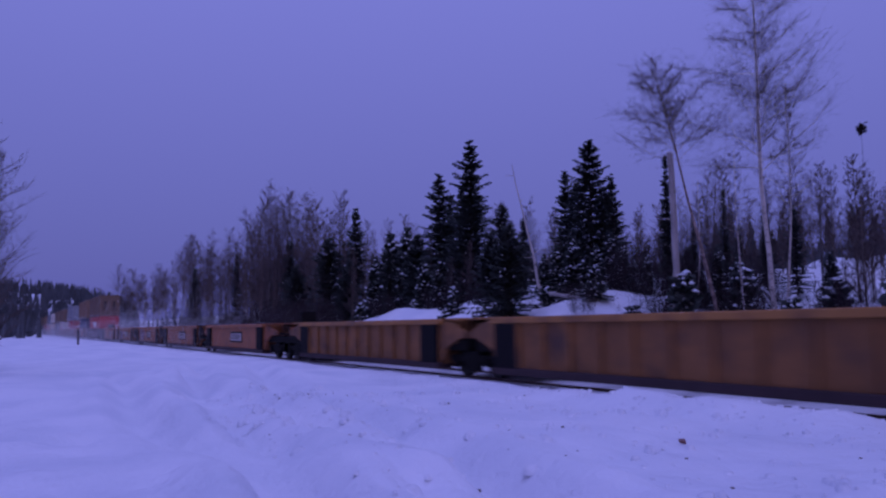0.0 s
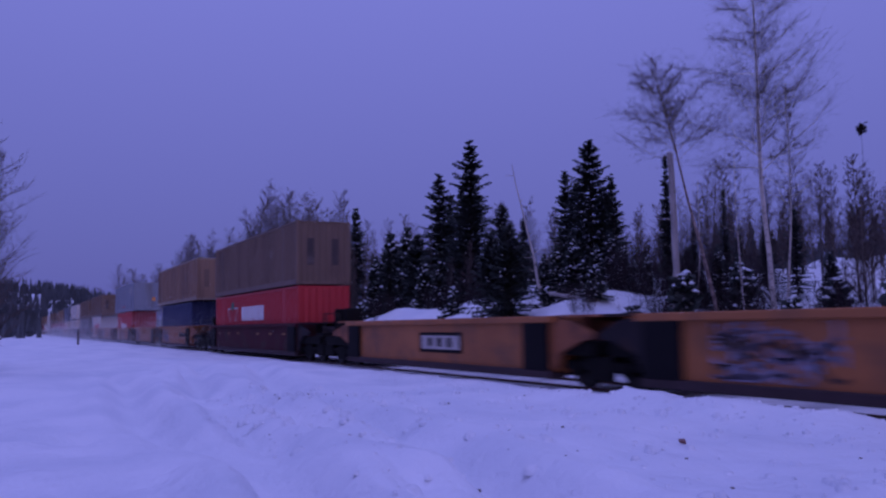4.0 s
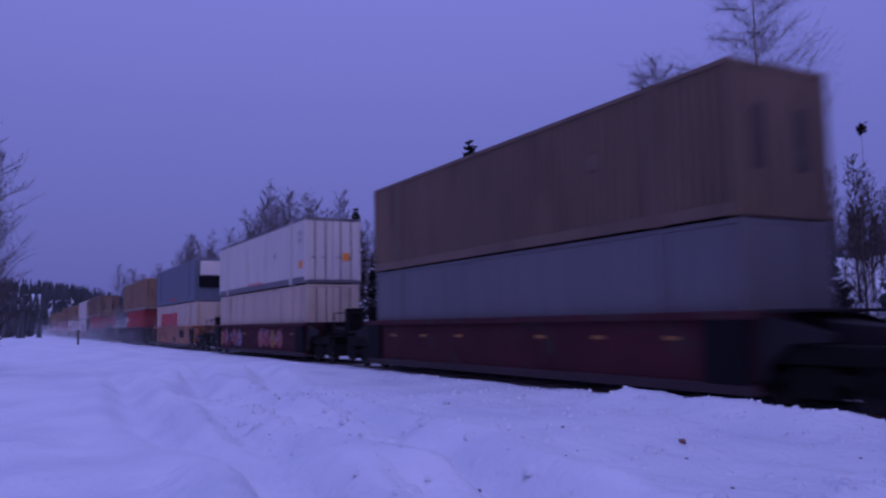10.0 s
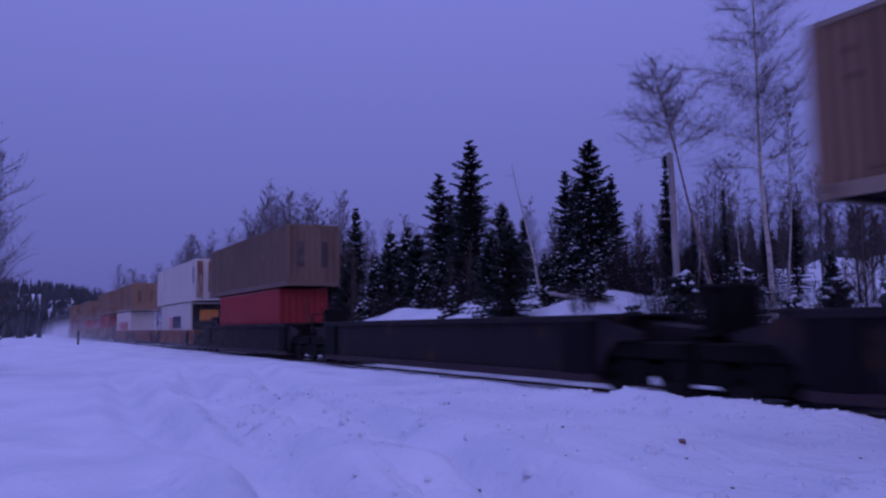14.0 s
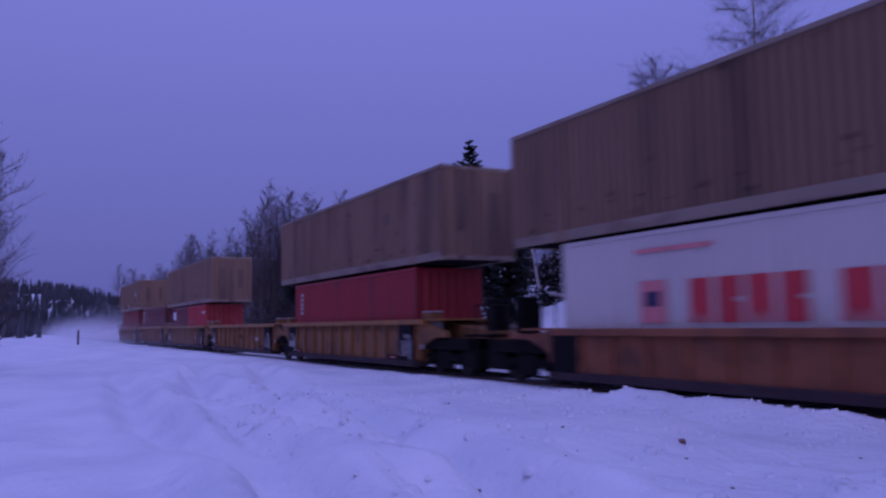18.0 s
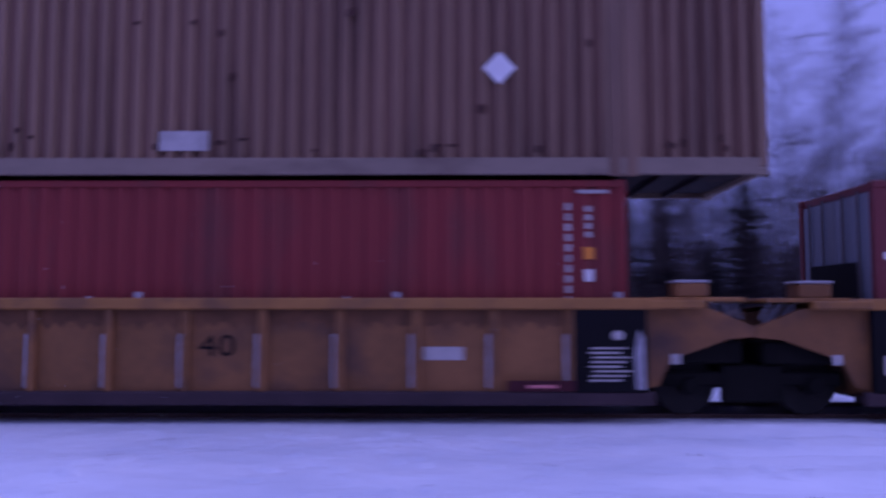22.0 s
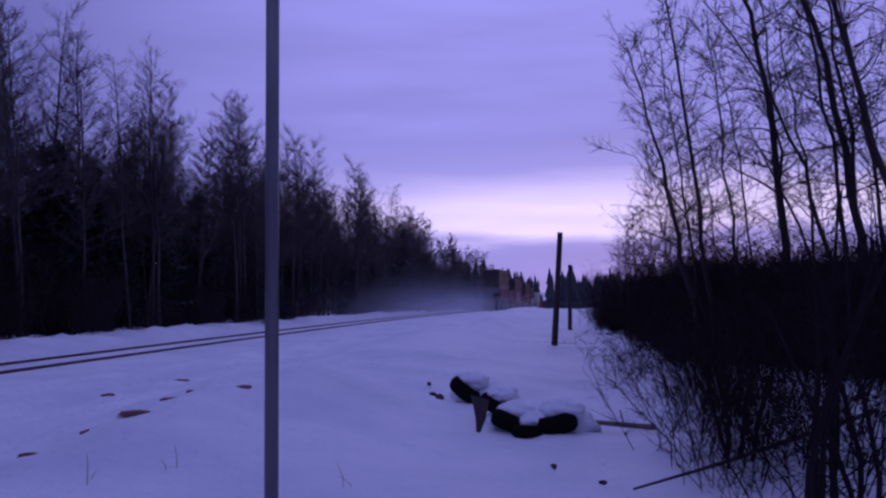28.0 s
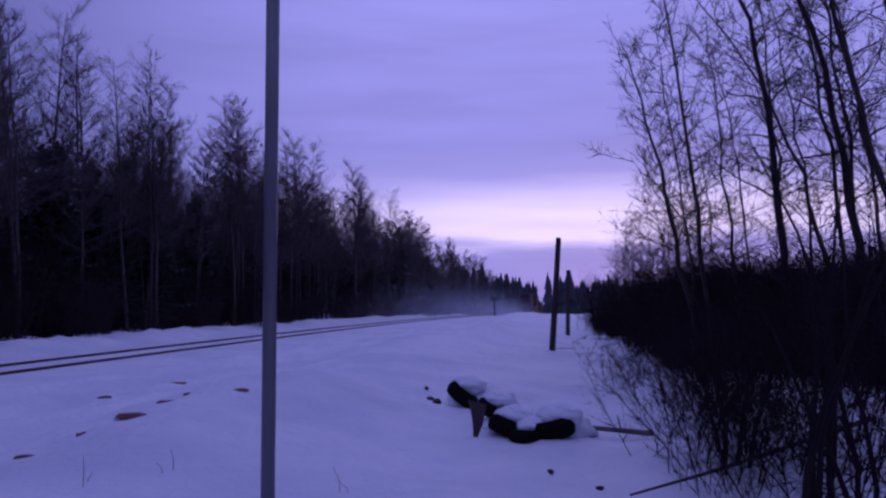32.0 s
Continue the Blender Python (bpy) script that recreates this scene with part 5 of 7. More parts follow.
for k in range(150):
    yaw = -91.0 - 25 * rnd.random() ** 0.85
    dist = front(yaw) + rnd.random() ** 1.5 * 15
    bx, by = toward(yaw, dist=dist)
    top = np.interp(-yaw, [90, 92, 97, 104, 117], [1.0, 1.5, 2.0, 2.4, 2.8]) * rnd.uniform(0.3, 1.15)
    h = EYE[2] + dist * math.tan(radians(top)) - ground_z(bx, by)
    plant("shrub" if h < 2.0 else "brush", bx, by, max(1.0, h), rnd.uniform(0, 360))
for x, y, h in ((4.95, -1.42, 2.3), (5.05, -1.62, 2.5), (7.1, -1.25, 1.9)):
    plant("stems", x, y, h, rnd.uniform(0, 360))
for k in range(80):
    yaw = -91.5 - 24 * rnd.random()
    bx, by = toward(yaw, dist=front(yaw) * rnd.uniform(0.97, 1.14))
    plant("shrub", bx, by, rnd.uniform(0.55, 1.1), rnd.uniform(0, 360))
# loose arching bushes before it
for x, y, h in ((7.05, -1.25, 1.6), (7.35, -1.45, 1.8), (7.5, -1.1, 1.3), (6.9, -1.6, 1.7), (9.6, -1.7, 1.4), (11.5, -1.5, 1.2), (14.0, -1.2, 1.1), (8.3, -1.9, 1.6), (6.4, -2.3, 1.8),
                (6.4, -1.05, 0.8), (5.7, -1.15, 0.7), (12.9, -0.7, 0.8), (10.4, -1.2, 0.9), (8.9, -1.2, 0.8), (6.1, -1.5, 1.3), (5.3, -1.75, 1.5)):
    plant("clump", x, y, h, rnd.uniform(0, 360))
joined_wood("deep_wood", "dense leafless poplars deep in the wood")


# ---- distant hill and woods ----
M_HILL = mat("snowy_wooded_hill", (0.55, 0.57, 0.62), 0.9, vary=0.15, scale=0.02, fine=0.4, bump=0.0, dirt=(0.12, 0.12, 0.14), dirt_amount=0.2, stretch=(1, 1, 2.5))


def ridge(name, label, dist, yaw0, yaw1, heights, depth=160.0):
    """A long hill; heights are tip elevations in degrees at even bearings."""
    bm = bmesh.new()
    n = 60
    rows = []
    for j in range(7):
        g = j / 6
        row = []
        for i in range(n + 1):
            f = i / n
            yaw = yaw0 + (yaw1 - yaw0) * f
            top = np.interp(f, np.linspace(0, 1, len(heights)), heights)
            x, y = toward(yaw, dist=dist + depth * g)
            h = (dist + 0.83 * depth) * math.tan(radians(top)) * math.sin(min(1, g * 1.2) * 1.571) * (1 + 0.12 * fbm(x, y, 60, 3))
            row.append(bm.verts.new((x, y, h - 3 * (1 - g))))
        rows.append(row)
    for j in range(6):
        for i in range(n):
            bm.faces.new((rows[j][i], rows[j][i + 1], rows[j + 1][i + 1], rows[j + 1][i]))
    bmesh.ops.recalc_face_normals(bm, faces=bm.faces[:])
    return tagged(part(name, bm, M_HILL, smooth=True), label, "hill", kind="structure")


ridge("hill", "distant wooded hill with open snow patches", 330, 103, 82, (3.4, 3.5, 3.5, 3.4, 3.1, 2.8, 2.6, 2.4, 1.8, 0.7))

# needles paler and bluer than near ones: distance haze put into the colour
M_FARWOOD = mat("haze_paled_far_conifers", (0.06, 0.066, 0.074), 0.9, vary=0.5, scale=0.06, fine=0.6, bump=0.0)


def far_wood(name, label, spots, seed):
    """Small far conifers, too many to count, as one mesh."""
    r = random.Random(seed)
    v, f = [], []
    for x, y, z, h in spots:
        w = h * r.uniform(0.13, 0.2)
        for tier in range(4):
            z0, z1, ww = z + h * (0.08 + 0.21 * tier), z + h * (0.42 + 0.195 * tier), w * (1 - 0.2 * tier)
            k = len(v)
            a0 = r.uniform(0, 6)
            for q in range(6):
                s = ww * r.uniform(0.7, 1.2)
                v.append((x + s * math.cos(a0 + q * 1.047), y + s * math.sin(a0 + q * 1.047), z0 + r.uniform(-0.05, 0.05) * h))
            v.append((x, y, z1))
            f.extend((k + q, k + (q + 1) % 6, k + 6) for q in range(6))
        k = len(v)
        v.extend(((x - 0.1, y, z - 1), (x + 0.1, y, z - 1), (x, y, z + h * 0.3)))
        f.append((k, k + 1, k + 2))
    me = bpy.data.meshes.new(name)
    me.from_pydata(v, [], f)
    return tagged(part(name, me, M_FARWOOD), label, "wood", kind="stuff")


r2 = random.Random(5)
spots = []
for k in range(4200):
    yaw = r2.uniform(82.5, 103)
    g = r2.random()
    top = np.interp((103 - yaw) / 21, np.linspace(0, 1, 10), (3.4, 3.5, 3.5, 3.4, 3.1, 2.8, 2.6, 2.4, 1.8, 0.7))
    x, y = toward(yaw, dist=330 + 160 * g)
    if g > 0.52 and g < 0.86 and fbm(x, y, 45, 2) > -0.15:
        continue
    h = 463 * math.tan(radians(top)) * math.sin(min(1, g * 1.2) * 1.571)
    spots.append((x, y, h - 3 * (1 - g) - 0.5, r2.uniform(4, 9) * (0.7 if 0.2 < g < 0.5 else 1.0)))
for k in range(700):
    x = -r2.uniform(150, 420)
    y = r2.uniform(-60, 6) if k % 3 else r2.uniform(20, 80)
    spots.append((x, y, -0.5, r2.uniform(3, 6.5) if k % 3 else r2.uniform(3, 6)))
far_wood("far_wood", "distant dark conifers along the line", spots, 6)
spots = []
for k in range(700):
    x = r2.uniform(190, 560)
    y = r2.uniform(24, 120) if k % 5 < 3 else r2.uniform(-70, 7)
    spots.append((x, y, ground_z(260, 20) - 1.5, r2.uniform(13, 20) if y > 7 else r2.uniform(12, 17)))
far_wood("far_wood", "distant dark conifers where the line fades out", spots, 8)
spots = []
for k in range(1100):
    x = r2.uniform(-150, 25)
    y = r2.uniform(55, 130)
    spots.append((x, y, ground_z(x, y) - 0.3, r2.uniform(2.0, 6.5)))
far_wood("hillside_wood", "small dark conifers on the snowy hillside", spots, 9)

# ---- single things in the wood ----
M_SNAG = mat("grey_dead_wood", (0.34, 0.30, 0.28), 0.9, vary=0.3, scale=2, fine=18, bump=0.3, stretch=(1, 1, 0.3))


def snag(name, label, a, b, r0, r1, knots=6, seed=1):
    r = random.Random(seed)
    t = Tubes()
    a, b = Vector(a), Vector(b)
    n = 8
    pts = [a.lerp(b, i / n) + Vector((r.gauss(0, 0.04), r.gauss(0, 0.04), 0)) for i in range(n + 1)]
    t.add(pts, [r0 + (r1 - r0) * i / n for i in range(n + 1)], 8)
    for k in range(knots):
        f = r.uniform(0.3, 0.95)
        c = a.lerp(b, f)
        d = Vector((r.gauss(0, 1), r.gauss(0, 1), r.uniform(0, 0.8))).normalized()
        t.add([c, c + d * r.uniform(0.3, 0.9)], [r0 * 0.25, 0.008], 4)
    return tagged(part(name, t.mesh(name, M_SNAG), None), label, "dead tree")


x, y = toward(46.0, 27.5)
snag("snag", "pale broken dead trunk standing in the snow", (x, y, ground_z(x, y) - 0.2), (x + 0.1, y, 9.4), 0.17, 0.14, 3, 3)
x, y = toward(54.6, 27.5)
x2, y2 = toward(56.9, 28.5)
snag("leaning_dead_birch", "thin dead birch leaning over the snow", (x, y, ground_z(x, y) - 0.2), (x2, y2, 1.5 + 51 * math.tan(radians(11.3))), 0.11, 0.02, 8, 5)
x, y = toward(55.0, 27.0)
x2, y2 = toward(51.2, 26.0)
snag("fallen_log", "pale fallen log lying on the snow", (x, y, 3.2), (x2, y2, ground_z(x2, y2) + 0.1), 0.12, 0.10, 3, 6)


def nest():
    r = random.Random(4)
    t = Tubes()
    for k in range(120):
        c = Vector((r.gauss(0, 0.07), r.gauss(0, 0.07), r.gauss(0, 0.10)))
        d = Vector((r.gauss(0, 1), r.gauss(0, 1), r.gauss(0, 1.3))).normalized() * 0.09
        t.add([c - d, c + d], [0.02, 0.012], 3)
    t.add([Vector((0, 0, -1.3)), Vector((0, 0, 0.1))], [0.007, 0.006], 4)
    ob = tagged(part("nest", t.mesh("nest", M_SHRUB), None), "dark clump of twigs on a thin treetop", "nest")
    x, y = toward(34.2, 30)
    ob.location = (x, y, 1.5 + math.hypot(x, y) * math.tan(radians(11.7)))


nest()

# ---- signs and posts at the crossing ----
M_STOP = mat("red_sign_sheeting", (0.55, 0.018, 0.02), 0.4, vary=0.06, scale=3, fine=30, bump=0.0)
M_SIGNWHITE = mat("white_sign_sheeting", (0.80, 0.80, 0.80), 0.4, vary=0.05, scale=3, fine=30, bump=0.0)
M_LETTER = mat("black_lettering", (0.06, 0.06, 0.08), 0.6, vary=0.1, bump=0.0)
M_POST = mat("weathered_grey_post", (0.16, 0.155, 0.16), 0.6, 0.2, vary=0.3, scale=3, fine=25, bump=0.2, stretch=(1, 1, 0.2))
M_POLE = mat("dull_galvanised_pole", (0.15, 0.145, 0.155), 0.42, 0.75, vary=0.35, scale=3, fine=25, bump=0.1, stretch=(1, 1, 0.15))
M_FENCE = mat("dark_wet_timber", (0.05, 0.035, 0.032), 0.9, vary=0.35, scale=3, fine=25, bump=0.4, stretch=(1, 1, 0.2))
M_RUBBER = mat("black_rubber", (0.007, 0.006, 0.006), 0.9, spec=0.08, vary=0.3, scale=4, fine=30, bump=0.2)


def words(text, size, x, z, parent, material, name, width=None):
    cu = bpy.data.curves.new(name, "FONT")
    cu.body, cu.size, cu.align_x, cu.align_y, cu.extrude = text, size, "CENTER", "CENTER", 0.0015
    tmp = bpy.data.objects.new(name, cu)
    scene.collection.objects.link(tmp)
    dg = bpy.context.evaluated_depsgraph_get()
    me = bpy.data.meshes.new_from_object(tmp.evaluated_get(dg))
    bpy.data.objects.remove(tmp)
    ob = part(name, me, material, parent)
    me.materials.clear()
    me.materials.append(material)
    w = max(v.co.x for v in me.vertices) - min(v.co.x for v in me.vertices)
    sx = width / w if width else 1.0
    ob.matrix_basis = pose(x, -0.006, z, 90) @ Matrix.Diagonal((sx, 1, 1, 1))
    return ob


def octagon(r, y0, y1):
    bm = bmesh.new()
    extrude_profile(bm, [(r * math.cos(radians(22.5 + 45 * k)), r * math.sin(radians(22.5 + 45 * k))) for k in range(8)], y0, y1)
    return bm


def sign_post():
    base = Vector((3.955, 4.142, 0))
    base.z = ground_z(base.x, base.y)
    ob = tagged(new("stop_sign"), "red stop sign under a white notice on a leaning grey post", "sign")
    ob.matrix_basis = pose(base.x, base.y, base.z, 0, 1.6, -44)
    bm = bmesh.new()
    box(bm, -0.045, 0.045, -0.035, 0.035, -0.4, 3.9, bevel=0.008)
    part("post", bm, M_POST, ob)
    zc = 1.60 - base.z
    plate = part("stop_plate", octagon(0.37, -0.052, -0.044), M_SIGNWHITE, ob, "octagonal plate with a white border")
    plate.location = (-0.04, 0, zc)
    plate.rotation_euler = (0, radians(-1.5), 0)
    face = part("red_field", octagon(0.343, -0.056, -0.051), M_STOP, plate)
    w = words("STOP", 0.30, 0, 0.0, plate, M_SIGNWHITE, "lettering", 0.56)
    w.location.y = -0.060
    for s in (0.24, -0.24):
        b = bmesh.new()
        rod(b, (0, -0.062, s), (0, -0.03, s), 0.012, n=8)
        part("bolt", b, M_STEEL, plate)
    n = part("notice_plate", bmesh.new(), M_SIGNWHITE, ob, "white notice with a clipped corner")
    bm = bmesh.new()
    extrude_profile(bm, [(-0.29, -0.255), (0.36, -0.27), (0.375, -0.255), (0.375, 0.24), (0.365, 0.255), (-0.365, 0.255), (-0.375, 0.24), (-0.375, -0.16)], -0.052, -0.046)
    bm.to_mesh(n.data)
    bm.free()
    n.location = (-0.07, 0, 2.33 - base.z)
    n.rotation_euler = (0, radians(1.6), 0)
    n.scale = (0.94, 1, 0.94)
    for k, (t, wd) in enumerate((("PRIVATE PROPERTY", 0.60), ("NO TRESPASSING", 0.52), ("TRESPASSERS WILL", 0.56), ("BE PROSECUTED", 0.50))):
        q = words(t, 0.085, 0.01, 0.175 - 0.105 * k, n, M_LETTER, "lettering", wd)
        q.location.y = -0.055
    bars = bmesh.new()
    box(bars, -0.2, 0.26, -0.056, -0.053, -0.215, -0.2)
    part("small_print", bars, M_LETTER, n)


sign_post()


def pole():
    x, y = 3.70, 1.445
    bm = bmesh.new()
    rod(bm, (0, 0, -0.5), (0.03, -0.01, 3.7), 0.034, 0.033, n=14)
    ob = tagged(part("pole", bm, M_POLE, smooth=True), "bare grey metal pole standing in the snow", "pole")
    ob.location = (x, y, ground_z(x, y))


pole()


def fence_post(x, y, top, lean, label):
    bm = bmesh.new()
    rod(bm, (0, 0, -0.5), (0, 0, top), 0.085, 0.07, n=9)
    for v in bm.verts:
        v.co += Vector((0.012 * math.sin(v.co.z * 5 + v.co.x * 30), 0.012 * math.cos(v.co.z * 4), 0))
    ob = tagged(part("fence_post", bm, M_FENCE), label, "post", "old posts by the thicket")
    ob.matrix_basis = pose(x, y, ground_z(x, y), lean, lean * 0.3, 0)


fence_post(21.5, 0.62, 2.95, 4.2, "tall dark timber post leaning in the snow")
fence_post(31.0, 0.31, 2.45, 1.0, "dark timber post beside the thicket")
bm = bmesh.new()
rod(bm, (0, 0, -0.4), (0, 0, 2.0), 0.06, n=8)
box(bm, -0.05, 0.05, -0.45, 0.45, 1.72, 1.9)
far_sign = tagged(part("marker_post", bm, M_FENCE), "small trackside marker post with a crossboard", "sign")
far_sign.location = (83.4, 8.2, ground_z(83.4, 8.2))
bm = bmesh.new()
rod(bm, (0, 0, -0.4), (0.1, 0, 1.3), 0.08, n=8)
stub = tagged(part("stub_post", bm, M_FENCE), "short dark post beside the far line", "post")
stub.location = (-80, 5.6, ground_z(-80, 5.6))

# ---- half-buried tyres, sticks and litter in the ditch ----


def tyre(x, y, z, rx, ry, rz, label="black rubber tyre half buried in snow", size=1.0):
    bm = bmesh.new()
    prof = [(0.20, -0.10), (0.26, -0.15), (0.315, -0.11), (0.345, 0.0), (0.315, 0.11), (0.26, 0.15), (0.20, 0.10), (0.19, 0.0)]
    n, m = 28, len(prof)
    vs = [[bm.verts.new((r * math.cos(6.28319 * i / n) * size, r * math.sin(6.28319 * i / n) * size, h * size * (1.06 if (i % 2 and r > 0.33) else 1))) for r, h in prof] for i in range(n)]
    for i in range(n):
        for j in range(m):
            bm.faces.new((vs[i][j], vs[(i + 1) % n][j], vs[(i + 1) % n][(j + 1) % m], vs[i][(j + 1) % m]))
    bmesh.ops.recalc_face_normals(bm, faces=bm.faces[:])
    ob = tagged(part("tyre", bm, M_RUBBER, smooth=True), label, "tyre", "discarded tyres in the ditch")
    ob.matrix_basis = pose(x, y, z, rx, ry, rz)
    return ob


def mound(x, y, z, rx, ry, rz, seed, label="rounded cap of snow lying on the tyres"):
    bm = bmesh.new()
    bmesh.ops.create_icosphere(bm, subdivisions=4, radius=1.0)
    for v in bm.verts:
        c = v.co.copy()
        v.co = Vector((c.x * rx, c.y * ry, c.z * rz)) * (1 + 0.16 * noise.noise(c * 2.1 + Vector((seed, 0, 0))))
    ob = tagged(part("snow_cap", bm, M_SNOW, smooth=True), label, "snow")
    ob.location = (x, y, z)
    return ob


TYRES = ((10.2, 1.42, 0.14, 38, 2, 0, 0.62), (8.95, 0.93, 0.18, 30, 2, 0, 0.50), (8.5, 0.72, 0.07, 26, 2, 20, 0.60), (8.30, 0.50, 0.02, 6, 2, 60, 0.54), (8.36, 0.24, 0.09, -14, 2, 0, 0.66))


def ditch():
    z = lambda x, y: ground_z(x, y)
    for x, y, dz, rx, ry, rz, s in TYRES:
        tyre(x, y, z(x, y) + dz, rx, ry, rz, size=s)
        mound(x + 0.14, y - 0.06, z(x, y) + dz + 0.17 * s, 0.40 * s, 0.36 * s, 0.19 * s, x * 3.1)
    mound(8.95, 0.42, z(8.95, 0.42) + 0.02, 0.5, 0.62, 0.24, 5.0, "low drift of snow behind the tyres")
    mound(10.6, 1.2, z(10.6, 1.2) + 0.02, 0.4, 0.45, 0.22, 7.0, "low drift of snow behind the tyres")
    # splintered board on end
    bm = bmesh.new()
    extrude_profile(bm, [(-0.09, 0.27), (0.09, 0.24), (0.07, 0.06), (0.02, -0.10), (-0.01, -0.10), (-0.03, 0.06)], -0.02, 0.02)
    ob = tagged(part("splintered_board", bm, M_DOOR), "splintered dark board stuck upright in the snow", "board")
    ob.matrix_basis = pose(7.95, 0.98, z(7.95, 0.98) + 0.09, -12, 6, -80)
    a, b = Vector((9.0, 0.03, 0)), Vector((8.5, -0.74, 0))
    bm = bmesh.new()
    rod(bm, (a.x, a.y, z(a.x, a.y) + 0.1), (b.x, b.y, z(b.x, b.y) + 0.06), 0.022, 0.03, n=7)
    rod(bm, (8.68, -0.45, z(8.68, -0.45) + 0.08), (8.74, -0.41, z(8.68, -0.45) + 0.25), 0.012, 0.006, n=5)
    tagged(part("thin_log", bm, M_BARK), "thin brown log lying on the snow", "log")
    bm = bmesh.new()
    pts = [Vector((5.79, -0.35, z(5.79, -.35) + 0.05)), Vector((6.2, -1.0, z(6.2, -1) + 0.2)), Vector((6.9, -2.3, z(6.9, -2.3) + 0.25))]
    for i in range(2):
        rod(bm, pts[i], pts[i + 1], 0.008 + 0.006 * i, 0.014 + 0.006 * i, n=6)
    tagged(part("fallen_branch", bm, M_DARKBARK), "dark fallen branch under the bushes", "branch")
    # dry weed stalks poking through the snow
    r = random.Random(12)
    for k, (x, y) in enumerate(((5.2, 2.75), (4.9, 3.1), (5.2, 1.5))):
        t = Tubes()
        for s in range(2):
            p = Vector((r.gauss(0, 0.03), r.gauss(0, 0.03), -0.05))
            d = Vector((r.gauss(0, 0.25), r.gauss(0, 0.25), 1)).normalized() * r.uniform(0.12, 0.26)
            t.add([p, p + d * 0.6, p + d + Vector((r.gauss(0, 0.05), r.gauss(0, 0.05), 0))], [0.0026, 0.002, 0.001], 4)
        ob = tagged(part("weed_stalk", t.mesh("weed_stalk", M_TWIG), None), "dry brown weed stalks poking through the snow", "weed", "dry weeds")
        ob.location = (x, y, z(x, y))
    for x, y, s, turn in ((6.84, 0.22, 0.04, 30), (6.2, -0.16, 0.035, 70), (10.9, 2.0, 0.05, 10), (10.5, 1.88, 0.06, 50), (10.1, 1.72, 0.09, 20)):
        bm = bmesh.new()
        bmesh.ops.create_icosphere(bm, subdivisions=2, radius=s)
        for v in bm.verts:
            v.co = Vector((v.co.x, v.co.y * 0.6, v.co.z * 0.5)) * (1 + 0.3 * noise.noise(v.co * 20))
        ob = tagged(part("bark_chunk", bm, M_DARKBARK), "dark chunk of bark on the snow", "bark", "bark on the snow")
        ob.matrix_basis = pose(x, y, z(x, y) + 0.02, 20, 0, turn)


ditch()


